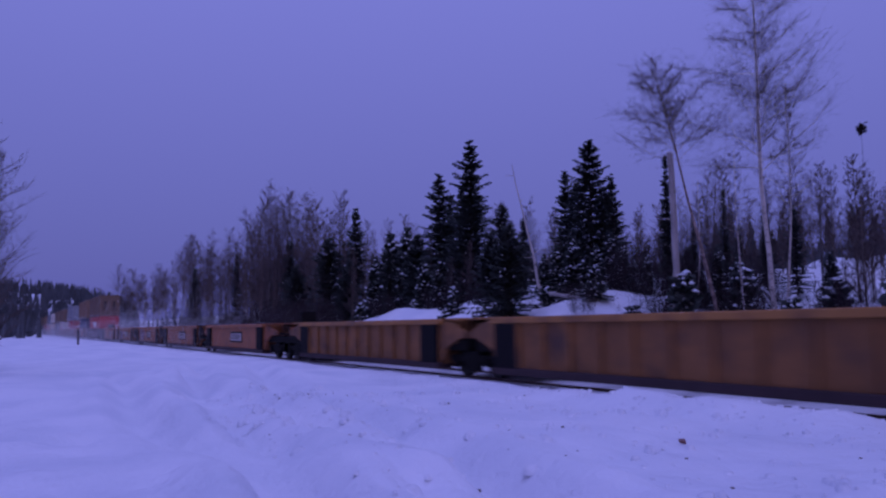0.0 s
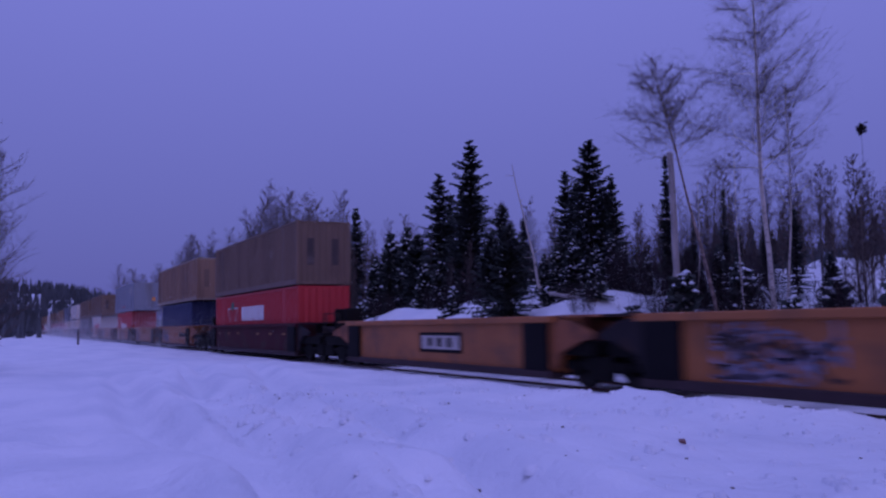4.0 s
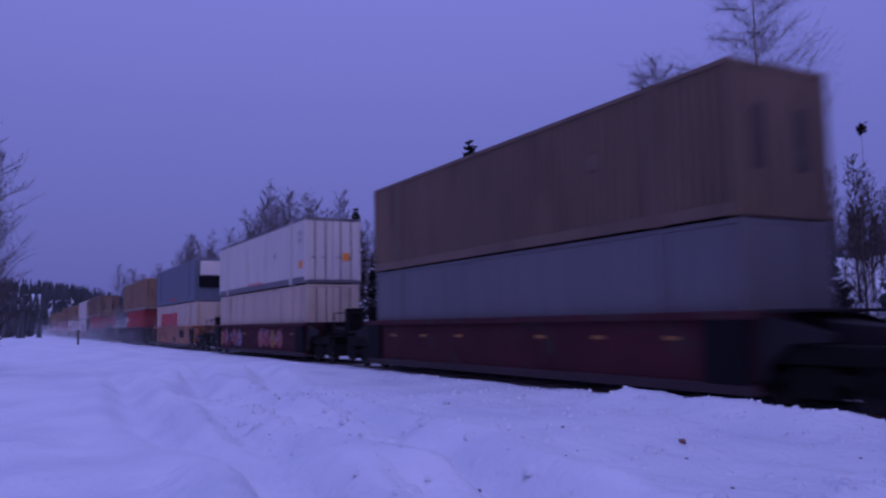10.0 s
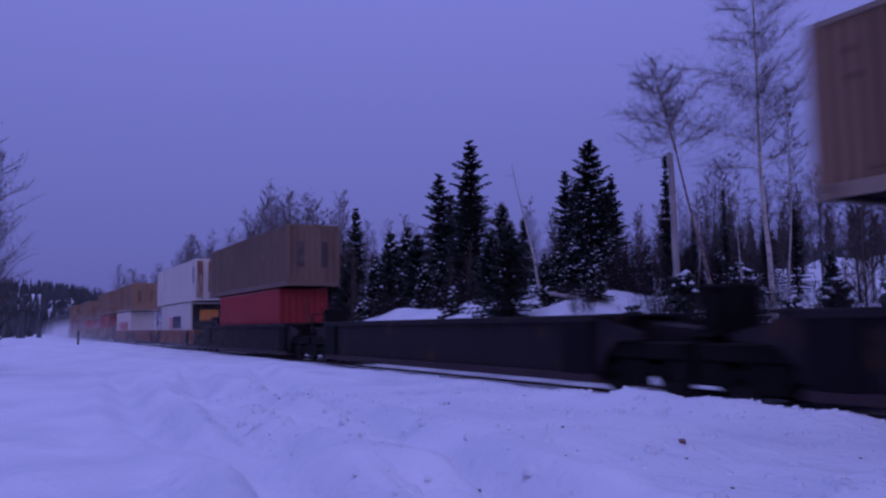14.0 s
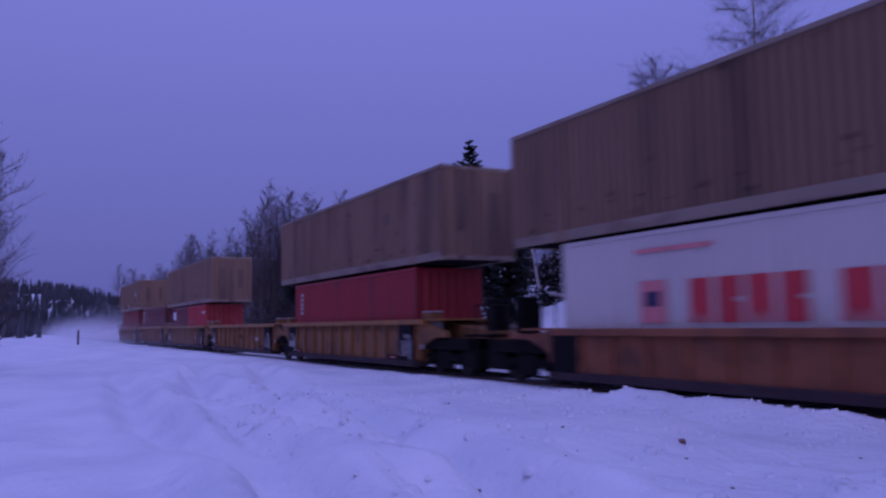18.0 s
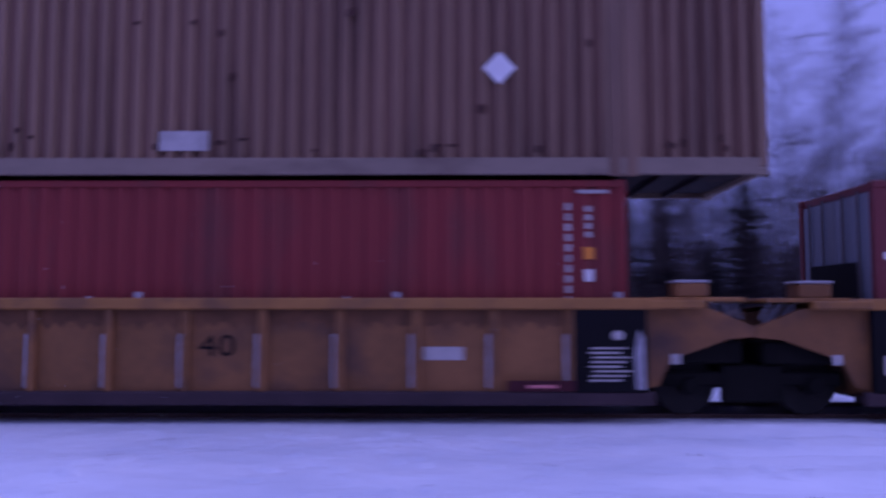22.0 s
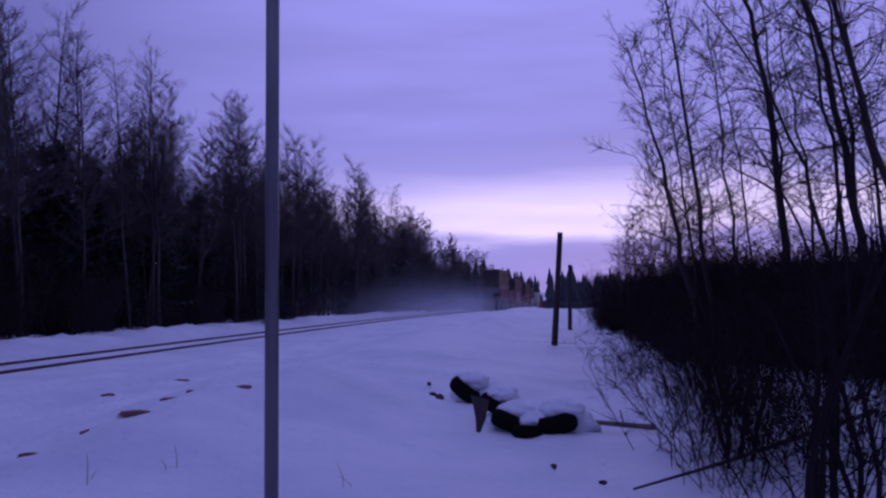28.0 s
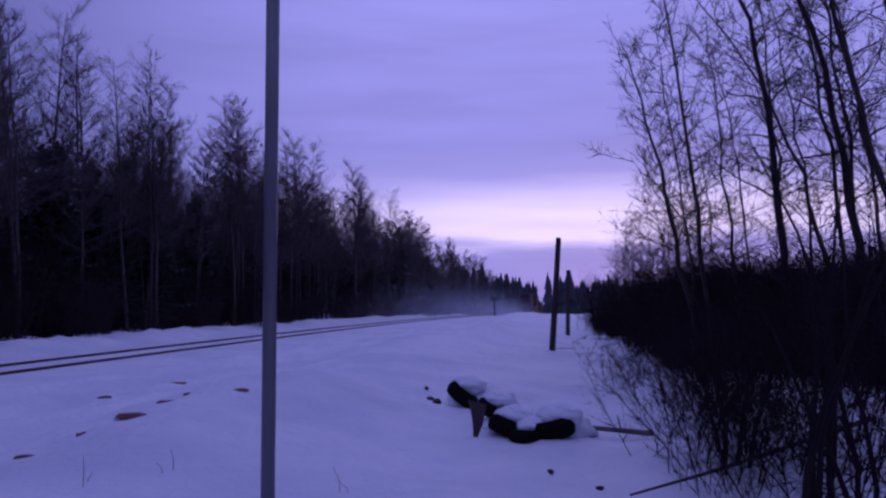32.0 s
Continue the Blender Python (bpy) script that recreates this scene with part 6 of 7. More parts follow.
def litter():
    """Leaves and crumbs on the snow, and the clods thrown up by the plough."""
    r = random.Random(9)
    M_LEAF = mat("rust_brown_leaf", (0.19, 0.085, 0.075), 0.8, vary=0.3, scale=6, fine=40, bump=0.1)
    for x, y, s, turn in ((-9.11, 3.54, 0.085, 20), (-6.88, 6.64, 0.075, 80), (7.25, 4.15, 0.19, 26), (12.17, 6.24, 0.16, 26), (10.29, 6.36, 0.10, 34), (8.16, 4.32, 0.10, 20), (8.4, 4.2, 0.05, 0), (8.24, 3.5, 0.09, 22), (6.35, 4.12, 0.06, 40), (5.8, 4.24, 0.07, 30)):
        bm = bmesh.new()
        n = 9
        u, w = Vector((math.cos(radians(turn + 90)), math.sin(radians(turn + 90)), 0)) * s, Vector((-math.sin(radians(turn + 90)), math.cos(radians(turn + 90)), 0)) * s * 0.5
        rim = [u * math.cos(6.28319 * k / n) * r.uniform(0.7, 1.3) + w * math.sin(6.28319 * k / n) * r.uniform(0.6, 1.3) for k in range(n)]
        low = [bm.verts.new(p - Vector((0, 0, 0.03))) for p in rim]
        top = [bm.verts.new(p * 0.8 + Vector((0, 0, r.uniform(-0.01, 0.012)))) for p in rim]
        bm.faces.new(top)
        for q in range(n):
            bm.faces.new((low[q], low[(q + 1) % n], top[(q + 1) % n], top[q]))
        ob = tagged(part("bark_scrap", bm, M_LEAF), "rust-brown scrap of bark and dead leaves on the snow", "bark", "bark on the snow")
        ob.location = (x, y, ground_z(x, y) + (0.06 if x < 0 else 0.015))
        ob.rotation_euler = (0.5 if x < 0 else 0.0, 0, 0)
    for name, material, count, lo, hi, label in (("snow_clod", M_SNOW, 5200, 0.015, 0.085, "small clods of broken snow"), ("dirt_crumb", M_BARK, 130, 0.010, 0.028, "dark crumbs of bark and dirt on the snow")):
        v, f = [], []
        for k in range(count):
            if k % 4:
                x, y = r.uniform(-16, 4), 2.4 + 8 * r.random()
                if name == "snow_clod" and fbm(x, y + 40, 5.0, 2) < 0.05 and r.random() < 0.8:
                    continue
            else:
                x, y = r.uniform(-22, 4), 9.3 + r.gauss(0, 0.6)
            s = (lo + (hi - lo) * r.random() ** 2) * (1.0 if k % 4 else 0.5)
            c = Vector((x, y, ground_z(x, y) + s * 0.15))
            k0 = len(v)
            a0 = r.uniform(0, 6)
            for q in range(5):
                v.append(c + Vector((math.cos(a0 + q * 1.2566) * s * r.uniform(0.7, 1.2), math.sin(a0 + q * 1.2566) * s * r.uniform(0.7, 1.2), -s * 0.4)))
            for q in range(5):
                v.append(c + Vector((math.cos(a0 + 0.5 + q * 1.2566) * s * 0.7 * r.uniform(0.7, 1.2), math.sin(a0 + 0.5 + q * 1.2566) * s * 0.7, s * r.uniform(0.25, 0.6))))
            for q in range(5):
                p = (q + 1) % 5
                f.append((k0 + q, k0 + p, k0 + 5 + q))
                f.append((k0 + p, k0 + 5 + p, k0 + 5 + q))
            f.append(tuple(k0 + 5 + q for q in range(5)))
        me = bpy.data.meshes.new(name)
        me.from_pydata([tuple(p) for p in v], [], f)
        me.polygons.foreach_set("use_smooth", [name == "snow_clod"] * len(me.polygons))
        tagged(part(name, me, material), label, "snow" if name == "snow_clod" else "litter", kind="stuff")


litter()


# ---- paint marks on containers and wagons ----
def bars_of(x0, x1, n, gap=0.22):
    w = (x1 - x0) / n
    return [(x0 + k * w + gap * w / 2, x0 + (k + 1) * w - gap * w / 2) for k in range(n)]


def lettering(key, x0, x1, z0, z1, n, material, base=LOWER_Z, face=1.225, label="", skip=(), low=()):
    """Block shapes in the place and colour of unnamed lettering."""
    for k, (a, b) in enumerate(bars_of(x0, x1, n)):
        if k in skip:
            continue
        w, h = b - a, (z1 - z0) * (0.68 if k in low else 1.0)
        top = z0 + h
        cut = [(a, z0), (b, z0), (b, z0 + h * 0.42), (b - w * 0.3, z0 + h * 0.5), (b, z0 + h * 0.58), (b, top), (a, top)] if k % 2 else \
              [(a, z0), (a + w * 0.35, z0), (a + w * 0.5, z0 + h * 0.3), (b - w * 0.35, z0), (b, z0), (b, top), (a, top)]
        poly_mark(BOXES[key], "painted_mark", [[(x, z - base) for x, z in cut]], material, -face, label)


def patch(key, x0, x1, z0, z1, material, base=LOWER_Z, face=1.225, name="painted_mark", label="", table=None):
    return mark((table or BOXES)[key], name, [(x0, x1, z0 - base, z1 - base)], material, -face, label)


M_RUSTSPOT = mat("dark_rust_spots", (0.06, 0.024, 0.018), 0.9, vary=0.4, scale=6, fine=30, bump=0.1)
M_RUSTY = mat("rust_streaks", (0.16, 0.075, 0.05), 0.85, vary=0.5, scale=3, fine=14, bump=0.1, dirt=(0.42, 0.36, 0.33), dirt_amount=0.55, stretch=(1, 1, 0.15))


def container_marks():
    # navy name with a faded red emblem
    patch("i_l", -2.33, -1.01, 1.38, 2.35, M_MARKPINK, name="emblem")
    lettering("i_l", -0.85, 2.5, 1.5, 2.4, 4, M_MARKNAVY)
    for key, o in (("j_l", 0.0), ("d_l", 0.1)):
        patch(key, -3.5 + o, -2.75 + o, 1.45, 2.3, M_MARKPINK, name="emblem")
        patch(key, -3.34 + o, -2.92 + o, 1.78, 2.08, M_MARKNAVY, face=1.232, name="emblem_centre")
        lettering(key, -2.2 + o, 0.55 + o, 1.45, 2.28, 4, M_MARKRED)
        lettering(key, 1.0 + o, 4.0 + o, 1.45, 2.26, 4, M_MARKRED)
        patch(key, -3.6, -1.5, 2.86, 2.95, M_MARKPINK, name="small_print")
    lettering("c_l", -2.6, 2.2, 1.5, 2.34, 6, M_MARK, low=(1, 2, 3, 4, 5))
    patch("c_l", -5.9, -5.4, 2.0, 2.5, M_MARK)
    lettering("a_l", -1.86, 2.6, 1.85, 2.6, 8, M_MARK)
    poly_mark(BOXES["a_l"], "emblem", [[(-3.83 + r * math.sin(a) * 0.42, 2.7 - LOWER_Z + r * math.cos(a) * 0.34) for a, r in [(q * 0.5236, 1.0 if q % 2 == 0 else 0.55) for q in range(12)]]], M_MARKGREEN, -1.226, "green leaf-like emblem")
    for x0, x1, z0, z1 in ((-4.96, -4.3, 2.52, 2.62), (-3.4, -2.7, 2.52, 2.62)):
        patch("a_l", x0, x1, z0, z1, M_MARKDIM)
    poly_mark(BOXES["a_l"], "painted_line", [[(-4.95, 2.1), (-4.86, 2.1), (-4.35, 1.35), (-4.45, 1.35)], [(-2.8, 2.1), (-2.7, 2.1), (-3.2, 1.35), (-3.3, 1.35)]], M_MARKDIM, -1.226)
    lettering("g_l", -6.1, 1.4, 1.68, 2.66, 6, M_MARKRED, face=1.228)
    patch("g_u", -1.6, 1.2, 3.62, 3.72, M_MARKRED, UPPER_Z, 1.301, "small_print")
    patch("h_l", -6.0 + 0.0, -5.1, 2.24, 2.76, M_MARK)
    patch("m_l", -2.4, -1.3, 2.14, 2.7, M_MARK)
    patch("m2_l", 1.9, 2.75, 2.42, 2.6, M_MARKDIM)
    for k in range(5):
        patch("k_l", -5.3, -5.0, 2.0 + k * 0.19, 2.13 + k * 0.19, M_MARKDIM)
    # pale vertical names near the rear ends
    for k in range(3):
        z = 2.78 - k * 0.40
        poly_mark(BOXES["y_l"], "painted_mark", [[(-5.66, z - LOWER_Z), (-5.38, z - LOWER_Z + 0.02), (-5.42, z - LOWER_Z + 0.16), (-5.36, z - LOWER_Z + 0.33), (-5.55, z - LOWER_Z + 0.30), (-5.68, z - LOWER_Z + 0.34), (-5.6, z - LOWER_Z + 0.15)]], M_MARK, -1.225)
    patch("y_l", -5.98, -5.90, 2.2, 2.3, M_MARK)
    part("dark_panel", boxes((-6.14, -6.115, -0.75, 0.7, 0.75, 1.75), bevel=0.005), M_BLACK, BOXES["y_l"], "dark panel on the pale doors")
    for k in range(5):
        z = 2.90 - k * 0.265
        poly_mark(BOXES["z_l"], "painted_mark", [[(-5.33, z - LOWER_Z), (-5.25, z - LOWER_Z), (-5.23, z - LOWER_Z + 0.13), (-5.12, z - LOWER_Z + 0.15), (-5.12, z - LOWER_Z + 0.2), (-5.46, z - LOWER_Z + 0.2), (-5.46, z - LOWER_Z + 0.14), (-5.36, z - LOWER_Z + 0.13)]], M_MARKDIM, -1.225)
    for k in range(9):
        patch("z_l", 5.24, 5.31, 1.72 + k * 0.145, 1.82 + k * 0.145, M_MARKDIM)
    for k in range(4):
        patch("z_l", 5.52, 5.60, 2.5 + k * 0.12, 2.58 + k * 0.12, M_MARKDIM)
    patch("z_l", 5.49, 5.63, 2.19, 2.36, M_MARKORANGE, name="label_plate")
    patch("z_l", 5.50, 5.62, 1.88, 2.05, M_MARK, name="label_plate")
    patch("z_l", 5.4, 5.85, 3.12, 3.17, M_MARKDIM, name="small_print")
    poly_mark(BOXES["z_u"], "placard", [[(4.32 + dx, 4.90 - UPPER_Z + dz) for dx, dz in ((-0.23, 0), (0, -0.24), (0.23, 0), (0, 0.24))]], M_MARK, -1.29, "white diamond placard")
    r = random.Random(31)
    for key in ("z_u", "m_u", "k_u", "j_u", "h_u", "b_u"):
        bm = bmesh.new()
        for k in range(34):
            x = r.uniform(-7.6, 7.6)
            z = 0.30 + abs(r.gauss(0, 0.25)) if k % 3 else r.uniform(0.3, 2.7)
            w, h = r.uniform(0.03, 0.09), r.uniform(0.03, 0.12)
            extrude_profile(bm, [(x - w, z), (x + 0.4 * w, z - 0.3 * h), (x + w, z + 0.5 * h), (x + 0.2 * w, z + h), (x - 0.8 * w, z + 0.8 * h)], -1.288, -1.279)
        part("rust_speckle", bm, M_RUSTSPOT, BOXES[key], "dark rust spots on the wall")["kind"] = "stuff"
    patch("z_u", -0.48, 0.22, 3.72, 4.0, M_MARKDIM, UPPER_Z, 1.29, "plate", "pale rectangular plate")
    for key in ("m_u", "k_u", "j_u", "n_u", "h_u", "e_u", "d_u", "b_u", "a_u"):
        patch(key, 3.9, 4.3, UPPER_Z + 1.5, UPPER_Z + 1.85, M_BROWN, UPPER_Z, 1.29, "scuff", "dark square scuff")
    for z in (5.15, 5.48):
        patch("f_u", 7.1, 7.65, z, z + 0.24, M_MARKDIM, UPPER_Z, 1.301, "label_plate")
    patch("f_u", 7.23, 7.66, 4.04, 4.38, M_MARKORANGE, UPPER_Z, 1.301, "label_plate")
    patch("f_u", 3.3, 3.7, 4.75, 5.0, M_MARKDIM, UPPER_Z, 1.301)
    patch("f_u", -1.5, 1.25, 3.66, 3.76, M_MARKPINK, UPPER_Z, 1.301, "small_print")
    patch("c_u", -1.5, 1.3, 3.86, 3.97, M_MARKRED, UPPER_Z, 1.301, "small_print")
    patch("c_u", 5.0, 6.2, 5.2, 5.75, M_MARKDIM, UPPER_Z, 1.301)
    patch("i_u", 7.0, 7.5, 4.6, 5.7, M_GRAFFITI, UPPER_Z, 1.301)
    patch("i_u", -4.9, -4.5, 4.5, 4.8, M_MARKDIM, UPPER_Z, 1.301)
    # rust running down the leading corners of the white container
    for yy, w, z0 in ((-1.02, 0.20, 0.25), (-0.35, 0.10, 0.6), (0.55, 0.22, 0.2), (0.98, 0.16, 0.5)):
        part("rust_streak", boxes((8.10, 8.125, yy - w, yy + w, z0, 2.75), bevel=0.004), M_RUSTY, BOXES["i_u"], "rust-brown streak down the end")
    # cooling unit on the leading end of the slate container
    g = BOXES["g_u"]
    part("cooling_unit", boxes((8.07, 8.42, -0.95, 0.95, 1.75, 2.75), bevel=0.06), M_WHITE, g, "white cooling unit housing")
    part("cooling_grille", boxes((8.07, 8.36, -1.0, 1.0, 0.95, 1.7), bevel=0.05), M_BLACK, g, "black grille of the cooling unit")
    for key, yy in (("c_u", 0.5), ("f_u", 0.45)):
        part("label_plate", boxes((8.085, 8.10, yy, yy + 0.3, 1.0, 1.35)), M_MARKORANGE, BOXES[key], "orange label on the end")
    for key in ("b_u", "h_u", "k_u", "m_u", "z_u", "j_u", "n_u", "d_u", "e_u", "a_u"):
        for yy in (-0.62, 0.55):
            part("rust_panel", boxes((8.03, 8.048, yy - 0.16, yy + 0.16, 0.9, 2.1), bevel=0.004), M_BROWN if key[0] not in "neda" else M_DOOR, BOXES[key], "dark worn strip on the end")


container_marks()


def wagon_marks():
    for key in ("p1", "p2", "p3", "p4", "p5"):
        patch(key, -0.55, 2.1, 0.66, 1.26, M_BLACK, 0, 1.364, "emblem_plate", "dark-edged emblem panel", CARS)
        patch(key, -0.4, 1.95, 0.76, 1.16, M_MARKDIM, 0, 1.374, "emblem", "", CARS)
        for k in range(3):
            patch(key, 0.05 + k * 0.6, 0.3 + k * 0.6, 0.84, 1.1, M_BLACK, 0, 1.382, "emblem_bar", "", CARS)
    for k, (key, x0, x1) in enumerate((("p2", -4.6, -1.9), ("p3", -4.6, -1.9), ("b", -5.0, -2.3), ("b2", -5.2, -2.4))):
        scribble(key, x0, x1, 0.42, 1.46, M_GRAFFITI, 60 + k, strokes=34, label="grey-violet spray-painted scrawl")
        scribble(key, x0, x1, 0.42, 1.46, M_SCRAWL, 70 + k, y=-1.372, strokes=5)
    scribble("c", -3.9, -2.6, 0.6, 1.42, M_SCRAWL, 3)
    scribble("c", -2.0, 1.6, 0.55, 1.42, M_SCRAWL, 4, strokes=18)
    scribble("c", 2.4, 4.6, 0.5, 1.3, M_SPRAYPINK, 5, strokes=8, label="faded red spray-painted scrawl")
    scribble("c2", -4.8, -2.8, 0.55, 1.4, M_GRAFFITI, 6, strokes=14, label="grey spray-painted scrawl")
    scribble("d", -0.5, 2.2, 0.5, 1.3, M_SCRAWL, 7, strokes=8)
    scribble("g", -6.5, -2.0, 0.5, 1.35, M_SCRAWL, 8, strokes=16)
    r = random.Random(44)
    for x0, n, paints in ((0.85, 4, (M_SPRAYPINK, M_SPRAYPINK, M_CHORD, M_SPRAYPINK)), (-7.6, 5, (M_CHORD, M_SPRAYPINK, M_CARMAROON, M_SPRAYPINK, M_GRAFFITI))):
        for k in range(n):
            # one swollen letter-like shape
            cx, cz = x0 + 0.5 + k * 1.05, 0.92 + r.uniform(-0.05, 0.05)
            pts = [(cx + (0.52 + r.uniform(-0.10, 0.08)) * math.cos(q * 0.5236) * (1.0 if q % 3 else 1.12), cz + (0.47 + r.uniform(-0.10, 0.04)) * math.sin(q * 0.5236)) for q in range(12)]
            poly_mark(CARS["f"], "graffiti", [[(x, min(1.46, max(0.42, z))) for x, z in pts]], paints[k % len(paints)], -1.364, "swollen spray-painted shape")
    scribble("f", 0.85, 5.0, 0.45, 1.44, M_SPRAYRED, 9, y=-1.372, strokes=12, label="dark red spray-painted outline")
    scribble("f", 0.85, 5.0, 0.45, 1.44, M_GRAFFITI, 12, y=-1.380, strokes=6, label="pale spray-painted outline")
    scribble("f", -7.6, -2.2, 0.45, 1.44, M_SPRAYRED, 10, y=-1.372, strokes=14, label="dark red spray-painted outline")
    scribble("f", -7.6, -1.6, 0.45, 1.44, M_GRAFFITI, 11, y=-1.380, strokes=9, label="pale spray-painted outline")
    for key, a, b, z0, z1 in (("d", -5.2, -3.2, 0.8, 1.14), ("d", 3.9, 4.9, 0.94, 1.25), ("b", 2.3, 4.9, 0.86, 1.16), ("b2", -1.0, 0.45, 1.06, 1.16), ("g", 3.0, 4.8, 0.8, 1.36), ("g", 0.6, 1.6, 0.5, 0.85), ("c2", 1.5, 3.0, 0.7, 1.0)):
        patch(key, a, b, z0, z1, M_BLACK, 0, 1.364, "stencil_bar", "", CARS)
    for key in ("a", "e", "f"):
        for x in (-6.4, -4.2, -2.0, 2.0, 4.2, 6.4):
            patch(key, x - 0.2, x + 0.2, 1.12, 1.2, M_CHORD, 0, 1.364, "reflector_strip", "small yellow reflector strip", CARS)
    for x0, s in ((-2.8, 1), (-1.6, -1), (-0.2, 1)):
        poly_mark(CARS["h"], "graffiti", [[(x0, 0.4), (x0 + 0.45, 0.42), (x0 + 0.5 + 0.2 * s, 1.1), (x0 + 0.15, 1.2), (x0 + 0.25, 0.8)]], M_GRAFFITI, -1.364, "pale spray-painted strokes")
    for key in ("z", "y", "m", "l", "k", "j", "i2", "i"):
        for e in (-1, 1) if key in "zymlk" else ():
            c = e * 5.8
            if e < 0:
                for k in range(4):
                    patch(key, c - 0.36 + k * 0.19, c - 0.23 + k * 0.19, 0.62, 0.88, M_MARKDIM, 0, 1.484, "number_bar", "", CARS)
                patch(key, c - 0.25, c + 0.25, 1.00, 1.03, M_MARKDIM, 0, 1.484, "stencil_bar", "", CARS)
                poly_mark(CARS[key], "emblem", [[(c - 0.10 + 0.09 * math.cos(q * 0.7854), 1.14 + 0.07 * math.sin(q * 0.7854)) for q in range(8)]], M_MARKDIM, -1.484)
            else:
                for k in range(8):
                    patch(key, c - 0.30 + 0.03 * (k % 3), c + 0.14 + 0.07 * (k % 3), 0.52 + k * 0.062, 0.545 + k * 0.062, M_MARKDIM, 0, 1.484, "stencil_bar", "", CARS)
                poly_mark(CARS[key], "emblem", [[(c + 0.10 + 0.08 * math.cos(q * 0.7854), 1.14 + 0.07 * math.sin(q * 0.7854)) for q in range(8)]], M_MARKDIM, -1.484)
            # packed snow against the end panel
            poly_mark(CARS[key], "snow_streak", [[(c + 0.34, 0.42), (c + 0.46, 0.40), (c + 0.45, 1.1), (c + 0.38, 1.22), (c + 0.32, 0.9)]], M_STREAK, -1.486, "strip of wind-packed snow")
            if key in "zymlk":
                # maroon skirt plate and its stencils
                x0, x1 = sorted((e * 4.4, e * 6.28))
                patch(key, x0, x1, 0.385, 0.53, M_CARMAROON, 0, 1.470, "skirt_plate", "dark maroon plate over the lower sill", CARS)
                for q in (0.25, 0.75):
                    xm = x0 + (x1 - x0) * q
                    patch(key, xm - 0.2, xm + 0.2, 0.43, 0.47, M_MARKPINK, 0, 1.4735, "stencil_bar", "", CARS)
                patch(key, e * 6.72 - 0.07, e * 6.72 + 0.07, 0.74, 0.88, M_MARKDIM, 0, 1.325, "label_plate", "small white square plate", CARS)
                # step, box and chain guard on the end deck
                part("deck_box", boxes((*sorted((e * 6.75, e * 7.2)), -1.30, -0.85, 1.66, 1.86), bevel=0.02), M_OLDYELLOW, CARS[key])
                part("deck_snow", boxes((*sorted((e * 6.73, e * 7.22)), -1.31, -0.84, 1.86, 1.90), bevel=0.015), M_STREAK, CARS[key], "thin snow lying on the deck box")
                part("deck_step", boxes((*sorted((e * 6.3, e * 7.1)), -1.52, -1.36, 1.50, 1.62), bevel=0.02), M_CHORD, CARS[key], "bright yellow step along the end deck")
                bm = bmesh.new()
                for q in range(5):
                    rod(bm, (e * (7.2 + 0.09 * q), -1.18, 1.62 - 0.05 * (q % 2)), (e * (7.5 + 0.05 * q), -1.14, 1.12 + 0.06 * q), 0.022, n=5)
                part("brake_linkage", bm, M_LINK, CARS[key], "tangle of pale brake rods")
        # snow caught along the stakes
        n = int((2 * 6.3 - 2.0) / 1.055) if key in ("z", "y", "m", "l", "k") else -1
        for q in range(n + 1):
            x = -n * 0.5275 + q * 1.055
            p = part("snow_streak", skin("snow_streak", lambda: boxes((-0.10, -0.048, -1.45, -1.365, 0.42, 1.16), bevel=0.02), M_STREAK), None, CARS[key], "strip of wind-packed snow")
            p.location = (x, 0, 0)
            if key in "zy" and q % 3 == 1:
                # crumbs of snow left on the top chord
                for j in (0, 2):
                    c = part("chord_snow", skin(f"chord_snow|{j}", lambda: boxes((-0.02 - 0.015 * j, 0.03, -1.47, -1.36, 1.64, 1.69 + 0.03 * j), bevel=0.012), M_STREAK), None, CARS[key], "crumb of snow on the top chord")
                    c.location = (x + 0.35 * j - 0.3 + 0.13 * (q % 4), 0, -0.02)
        # grime and the chord's shadow line, painted together as one dark band
        for q in range(n):
            x = -n * 0.5275 + q * 1.055
            p = part("grime_stain", skin("grime_stain", stain_and_shade, M_GRIMESHADE), None, CARS[key], "dark grime under the top chord")
            p.location = (x, 0, 0)
            p.scale.x = -1 if q % 2 else 1
            if q % 2:
                p.location.x = x + 1.055
    for key in ("z", "m", "l"):
        w = words("40", 0.42, 0.42, 0.98, CARS[key], M_BLACK, "stencil_number", 0.5)
        w.location.y = -1.366
        patch(key, 3.25, 3.8, 0.8, 0.98, M_MARKDIM, 0, 1.365, "stencil_bar", "", CARS)


def stain_and_shade():
    """A ragged band of grime and painted shade that hangs from the chord between two stakes."""
    r = random.Random(8)
    bm = bmesh.new()
    low = [(0.97 - 0.86 * q / 9, 1.36 - r.uniform(0.02, 0.16)) for q in range(10)]
    extrude_profile(bm, [(0.09, 1.485), (0.97, 1.485)] + low, -1.3645, -1.3585)
    return bm


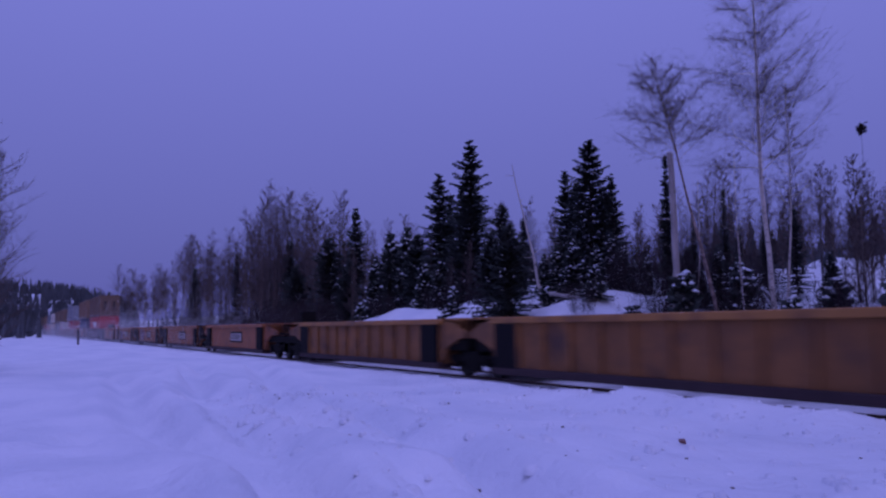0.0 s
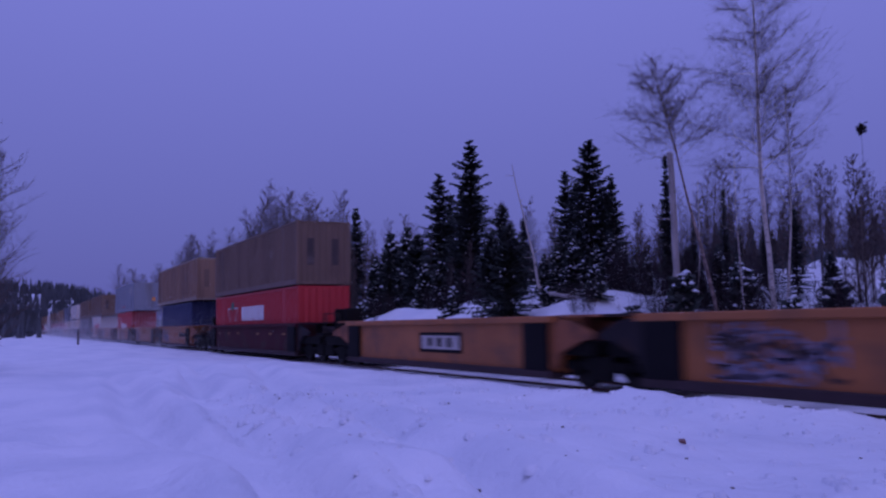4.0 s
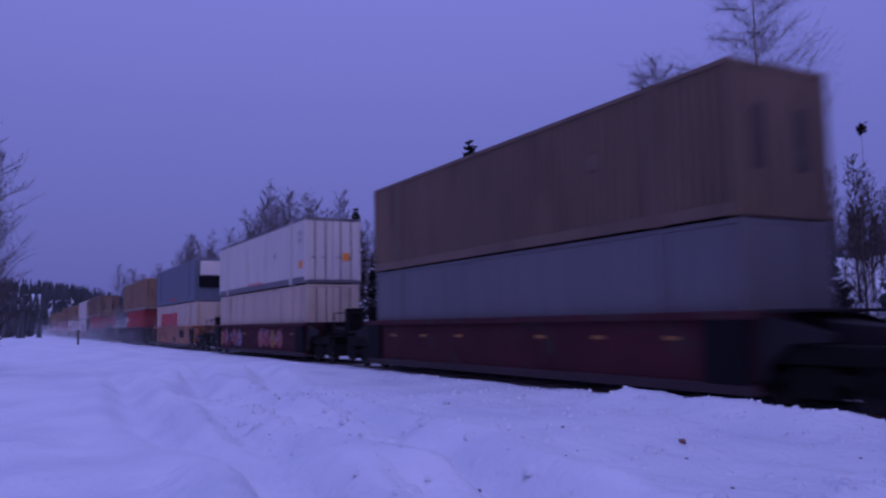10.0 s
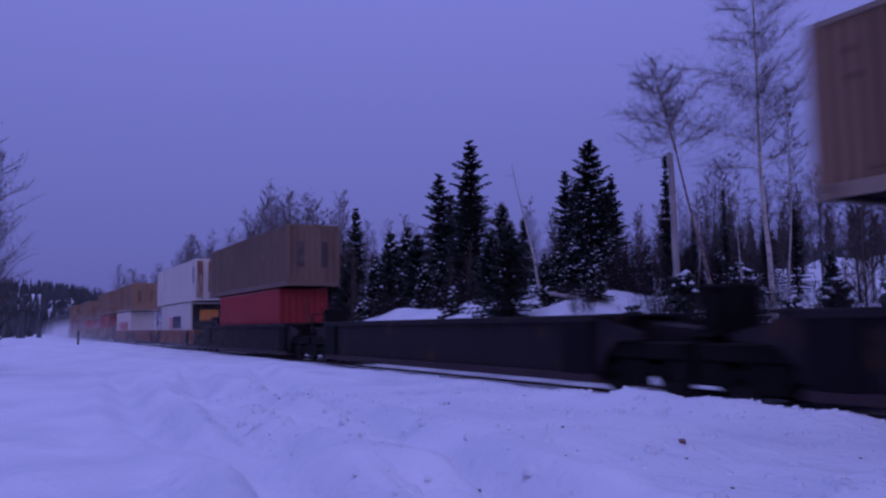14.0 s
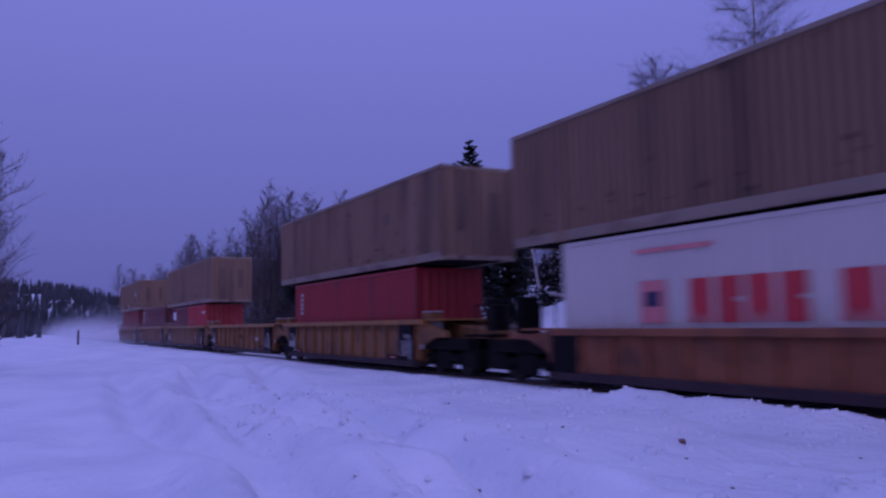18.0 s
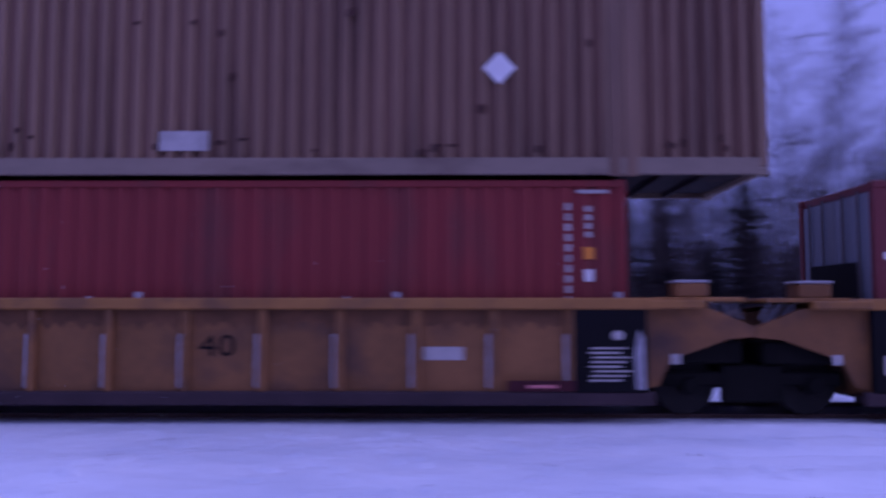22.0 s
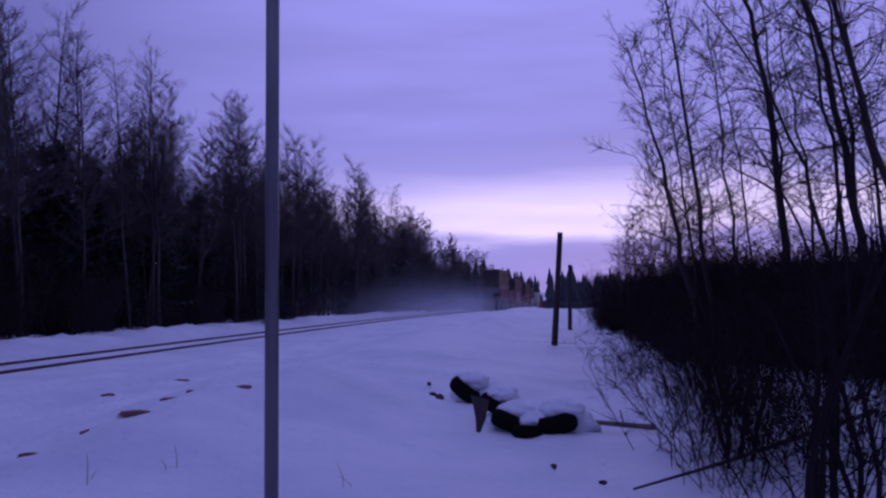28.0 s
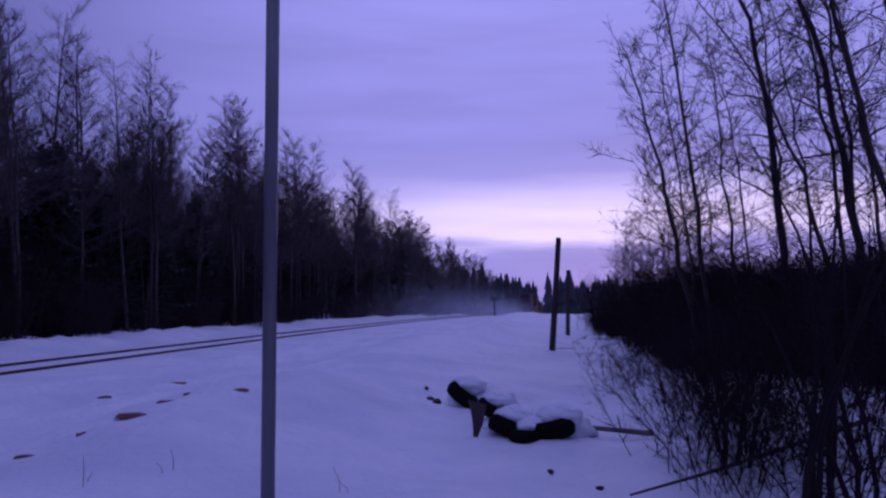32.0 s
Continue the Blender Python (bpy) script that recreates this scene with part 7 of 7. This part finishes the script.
def scribble(key, x0, x1, z0, z1, material, seed, y=-1.364, strokes=9, label="dark spray-painted scrawl"):
    """Looping spray strokes as thin bands of paint."""
    r = random.Random(seed)
    bm = bmesh.new()
    for k in range(strokes):
        cx, cz = r.uniform(x0, x1), r.uniform(z0 + 0.1, z1 - 0.1)
        a, w = r.uniform(0, 6.28), r.uniform(0.03, 0.07)
        sweep, rx, rz = r.uniform(2.0, 5.0), r.uniform(0.18, 0.5), r.uniform(0.12, 0.32)
        ring = []
        for q in range(13):
            t = a + sweep * q / 12
            row = []
            for f in (1 - w / rx, 1 + w / rx):
                x = min(x1, max(x0, cx + rx * f * math.cos(t) + 0.25 * q / 12))
                z = min(z1, max(z0, cz + rz * f * math.sin(t)))
                row += [bm.verts.new((x, y - 0.004, z)), bm.verts.new((x, y + 0.004, z))]
            ring.append(row)
        for p, n in zip(ring, ring[1:]):
            bm.faces.new((p[0], p[2], n[2], n[0]))
            bm.faces.new((p[1], n[1], n[3], p[3]))
            bm.faces.new((p[0], n[0], n[1], p[1]))
            bm.faces.new((p[2], p[3], n[3], n[2]))
    part("graffiti", bm, material, CARS[key], label)


M_GRIMESHADE = mat("soft_brown_grime_shade", (0.15, 0.064, 0.028), 0.85, vary=0.4, scale=2.5, fine=12, bump=0.05)
M_LINK = mat("pale_frosted_steel", (0.22, 0.21, 0.22), 0.7, 0.2, vary=0.3, scale=5, fine=20, bump=0.05)
M_SPRAYRED = mat("dark_red_spray_paint", (0.16, 0.016, 0.026), 0.75, vary=0.4, scale=3, fine=12, bump=0.0)
M_SCRAWL = mat("brown_black_spray_paint", (0.045, 0.026, 0.024), 0.75, vary=0.4, scale=3, fine=12, bump=0.0)
M_STREAK = mat("wind_packed_snow", (0.34, 0.32, 0.34), 0.8, vary=0.3, scale=5, fine=30, bump=0.2)
wagon_marks()


# ---- flashing lamp on the last coupler ----
def tail_lamp():
    ob = tagged(new("end_of_train_lamp"), "red flashing marker lamp on the last coupler", "lamp")
    bm = bmesh.new()
    box(bm, -0.16, 0.12, -0.22, 0.22, 0.0, 0.5, bevel=0.03)
    rod(bm, (0, 0, -0.25), (0, 0, 0.02), 0.04, n=8)
    part("housing", bm, M_CHORD, ob)
    turret = part("turret", bmesh.new(), M_BLACK, ob)
    bm = bmesh.new()
    n = 16
    ring = [[bm.verts.new((x, 0.17 * r * math.cos(6.28319 * k / n), 0.17 * r * math.sin(6.28319 * k / n))) for k in range(n)] for x, r in ((0.16, 1.0), (-0.4, 1.0), (-0.4, 0.93), (0.1, 0.93))]
    for a, b in ((0, 1), (1, 2), (2, 3)):
        for k in range(n):
            bm.faces.new((ring[a][k], ring[a][(k + 1) % n], ring[b][(k + 1) % n], ring[b][k]))
    bm.faces.new(ring[0])
    bm.to_mesh(turret.data)
    bm.free()
    turret.location = (0, 0, 0.72)
    part("hood", boxes((-0.75, 0.36, -0.40, -0.36, 0.36, 1.1), (-0.75, 0.36, 0.36, 0.40, 0.36, 1.1), (-0.75, 0.36, -0.40, 0.40, 1.1, 1.13), (0.36, 0.40, -0.40, 0.40, 0.36, 1.13)), M_BLACK, ob, "black hood open to the rear")
    bm = bmesh.new()
    rod(bm, (-0.02, 0, 0), (0.08, 0, 0), 0.15, n=16)
    part("lens", bm, mat("glowing_red_lens", (1.0, 0.03, 0.08), 0.3, emit=320.0, vary=0.0, bump=0.0), turret)
    place(ob, -135.6 - 9.35, 0.95, -0.55)
    return turret


TURRET = tail_lamp()


# ---- snow dust stirred up by the train ----
def dust_mesh(name, seed, count, lx, ly, lz, size):
    r = np.random.RandomState(seed)
    c = np.column_stack((r.normal(0, lx, count), r.normal(0, ly, count), np.abs(r.normal(0, lz, count))))
    tri = r.normal(0, size, (count, 3, 3)) + c[:, None, :]
    me = bpy.data.meshes.new(name)
    me.from_pydata(tri.reshape(-1, 3).tolist(), [], np.arange(count * 3).reshape(-1, 3).tolist())
    me.materials.append(M_SNOW)
    return me


DUST = []
veil = dust_mesh("snow_dust", 5, 42000, 12.0, 2.4, 1.7, 0.017)
hanging = dust_mesh("snow_dust", 3, 70000, 9.0, 1.9, 1.5, 0.0085)
blown = dust_mesh("snow_dust", 4, 50000, 9.0, 2.2, 1.4, 0.0095)
for k in range(20):
    ob = new("snow_dust", blown if 8 < k < 13 else (veil if k > 12 else hanging))
    tagged(ob, "drifting cloud of fine powder snow behind the train", "snow dust", kind="stuff")
    DUST.append(ob)


def motions():
    times = [0, 2, 4, 6, 8, 10, 12, 14, 16, 18, 20, 21, 22, 23, 24, 25, 26, 27, 28, 29, 30, 31, 32]
    for ob, x16, z, side in TRAIN:
        rows = []
        for t in times:
            x = x16 + SPEED * (t - 16)
            rows.append((t, pose(x, TRACK_Y + side, track_z(x) + z)))
        walk(ob, rows)
    # one flash each one and a half seconds, when the lens faces back along the line
    walk(TURRET, [(t / 4, pose(0, 0, 0.72, 0, 0, -240 * (t / 4 - 29.98))) for t in range(0, 129)])
    # powder hanging over the line where the train has stirred it up
    for k, ob in enumerate(DUST):
        if 8 < k < 13:
            # powder dragged along behind the last wagon
            walk(ob, [(t, pose(-160.0 - 15 * (k - 9) + SPEED * (t - 16), TRACK_Y + (k % 2) * 0.8, track_z(-160.0 + SPEED * (t - 16)) - 0.1)) for t in times])
            continue
        x0 = (-128, -92, -66, 58, 76, 94, 114, 136, 160, 0, 0, 0, 0, -110, -145, -165, -185, -210, -235, -260)[k]
        walk(ob, [(t, pose(x0 + 0.35 * t + 2 * math.sin(t * 0.5 + k), TRACK_Y + 0.4 * math.sin(t * 0.6 + k), track_z(x0) - 0.1)) for t in range(0, 33, 2)])


motions()
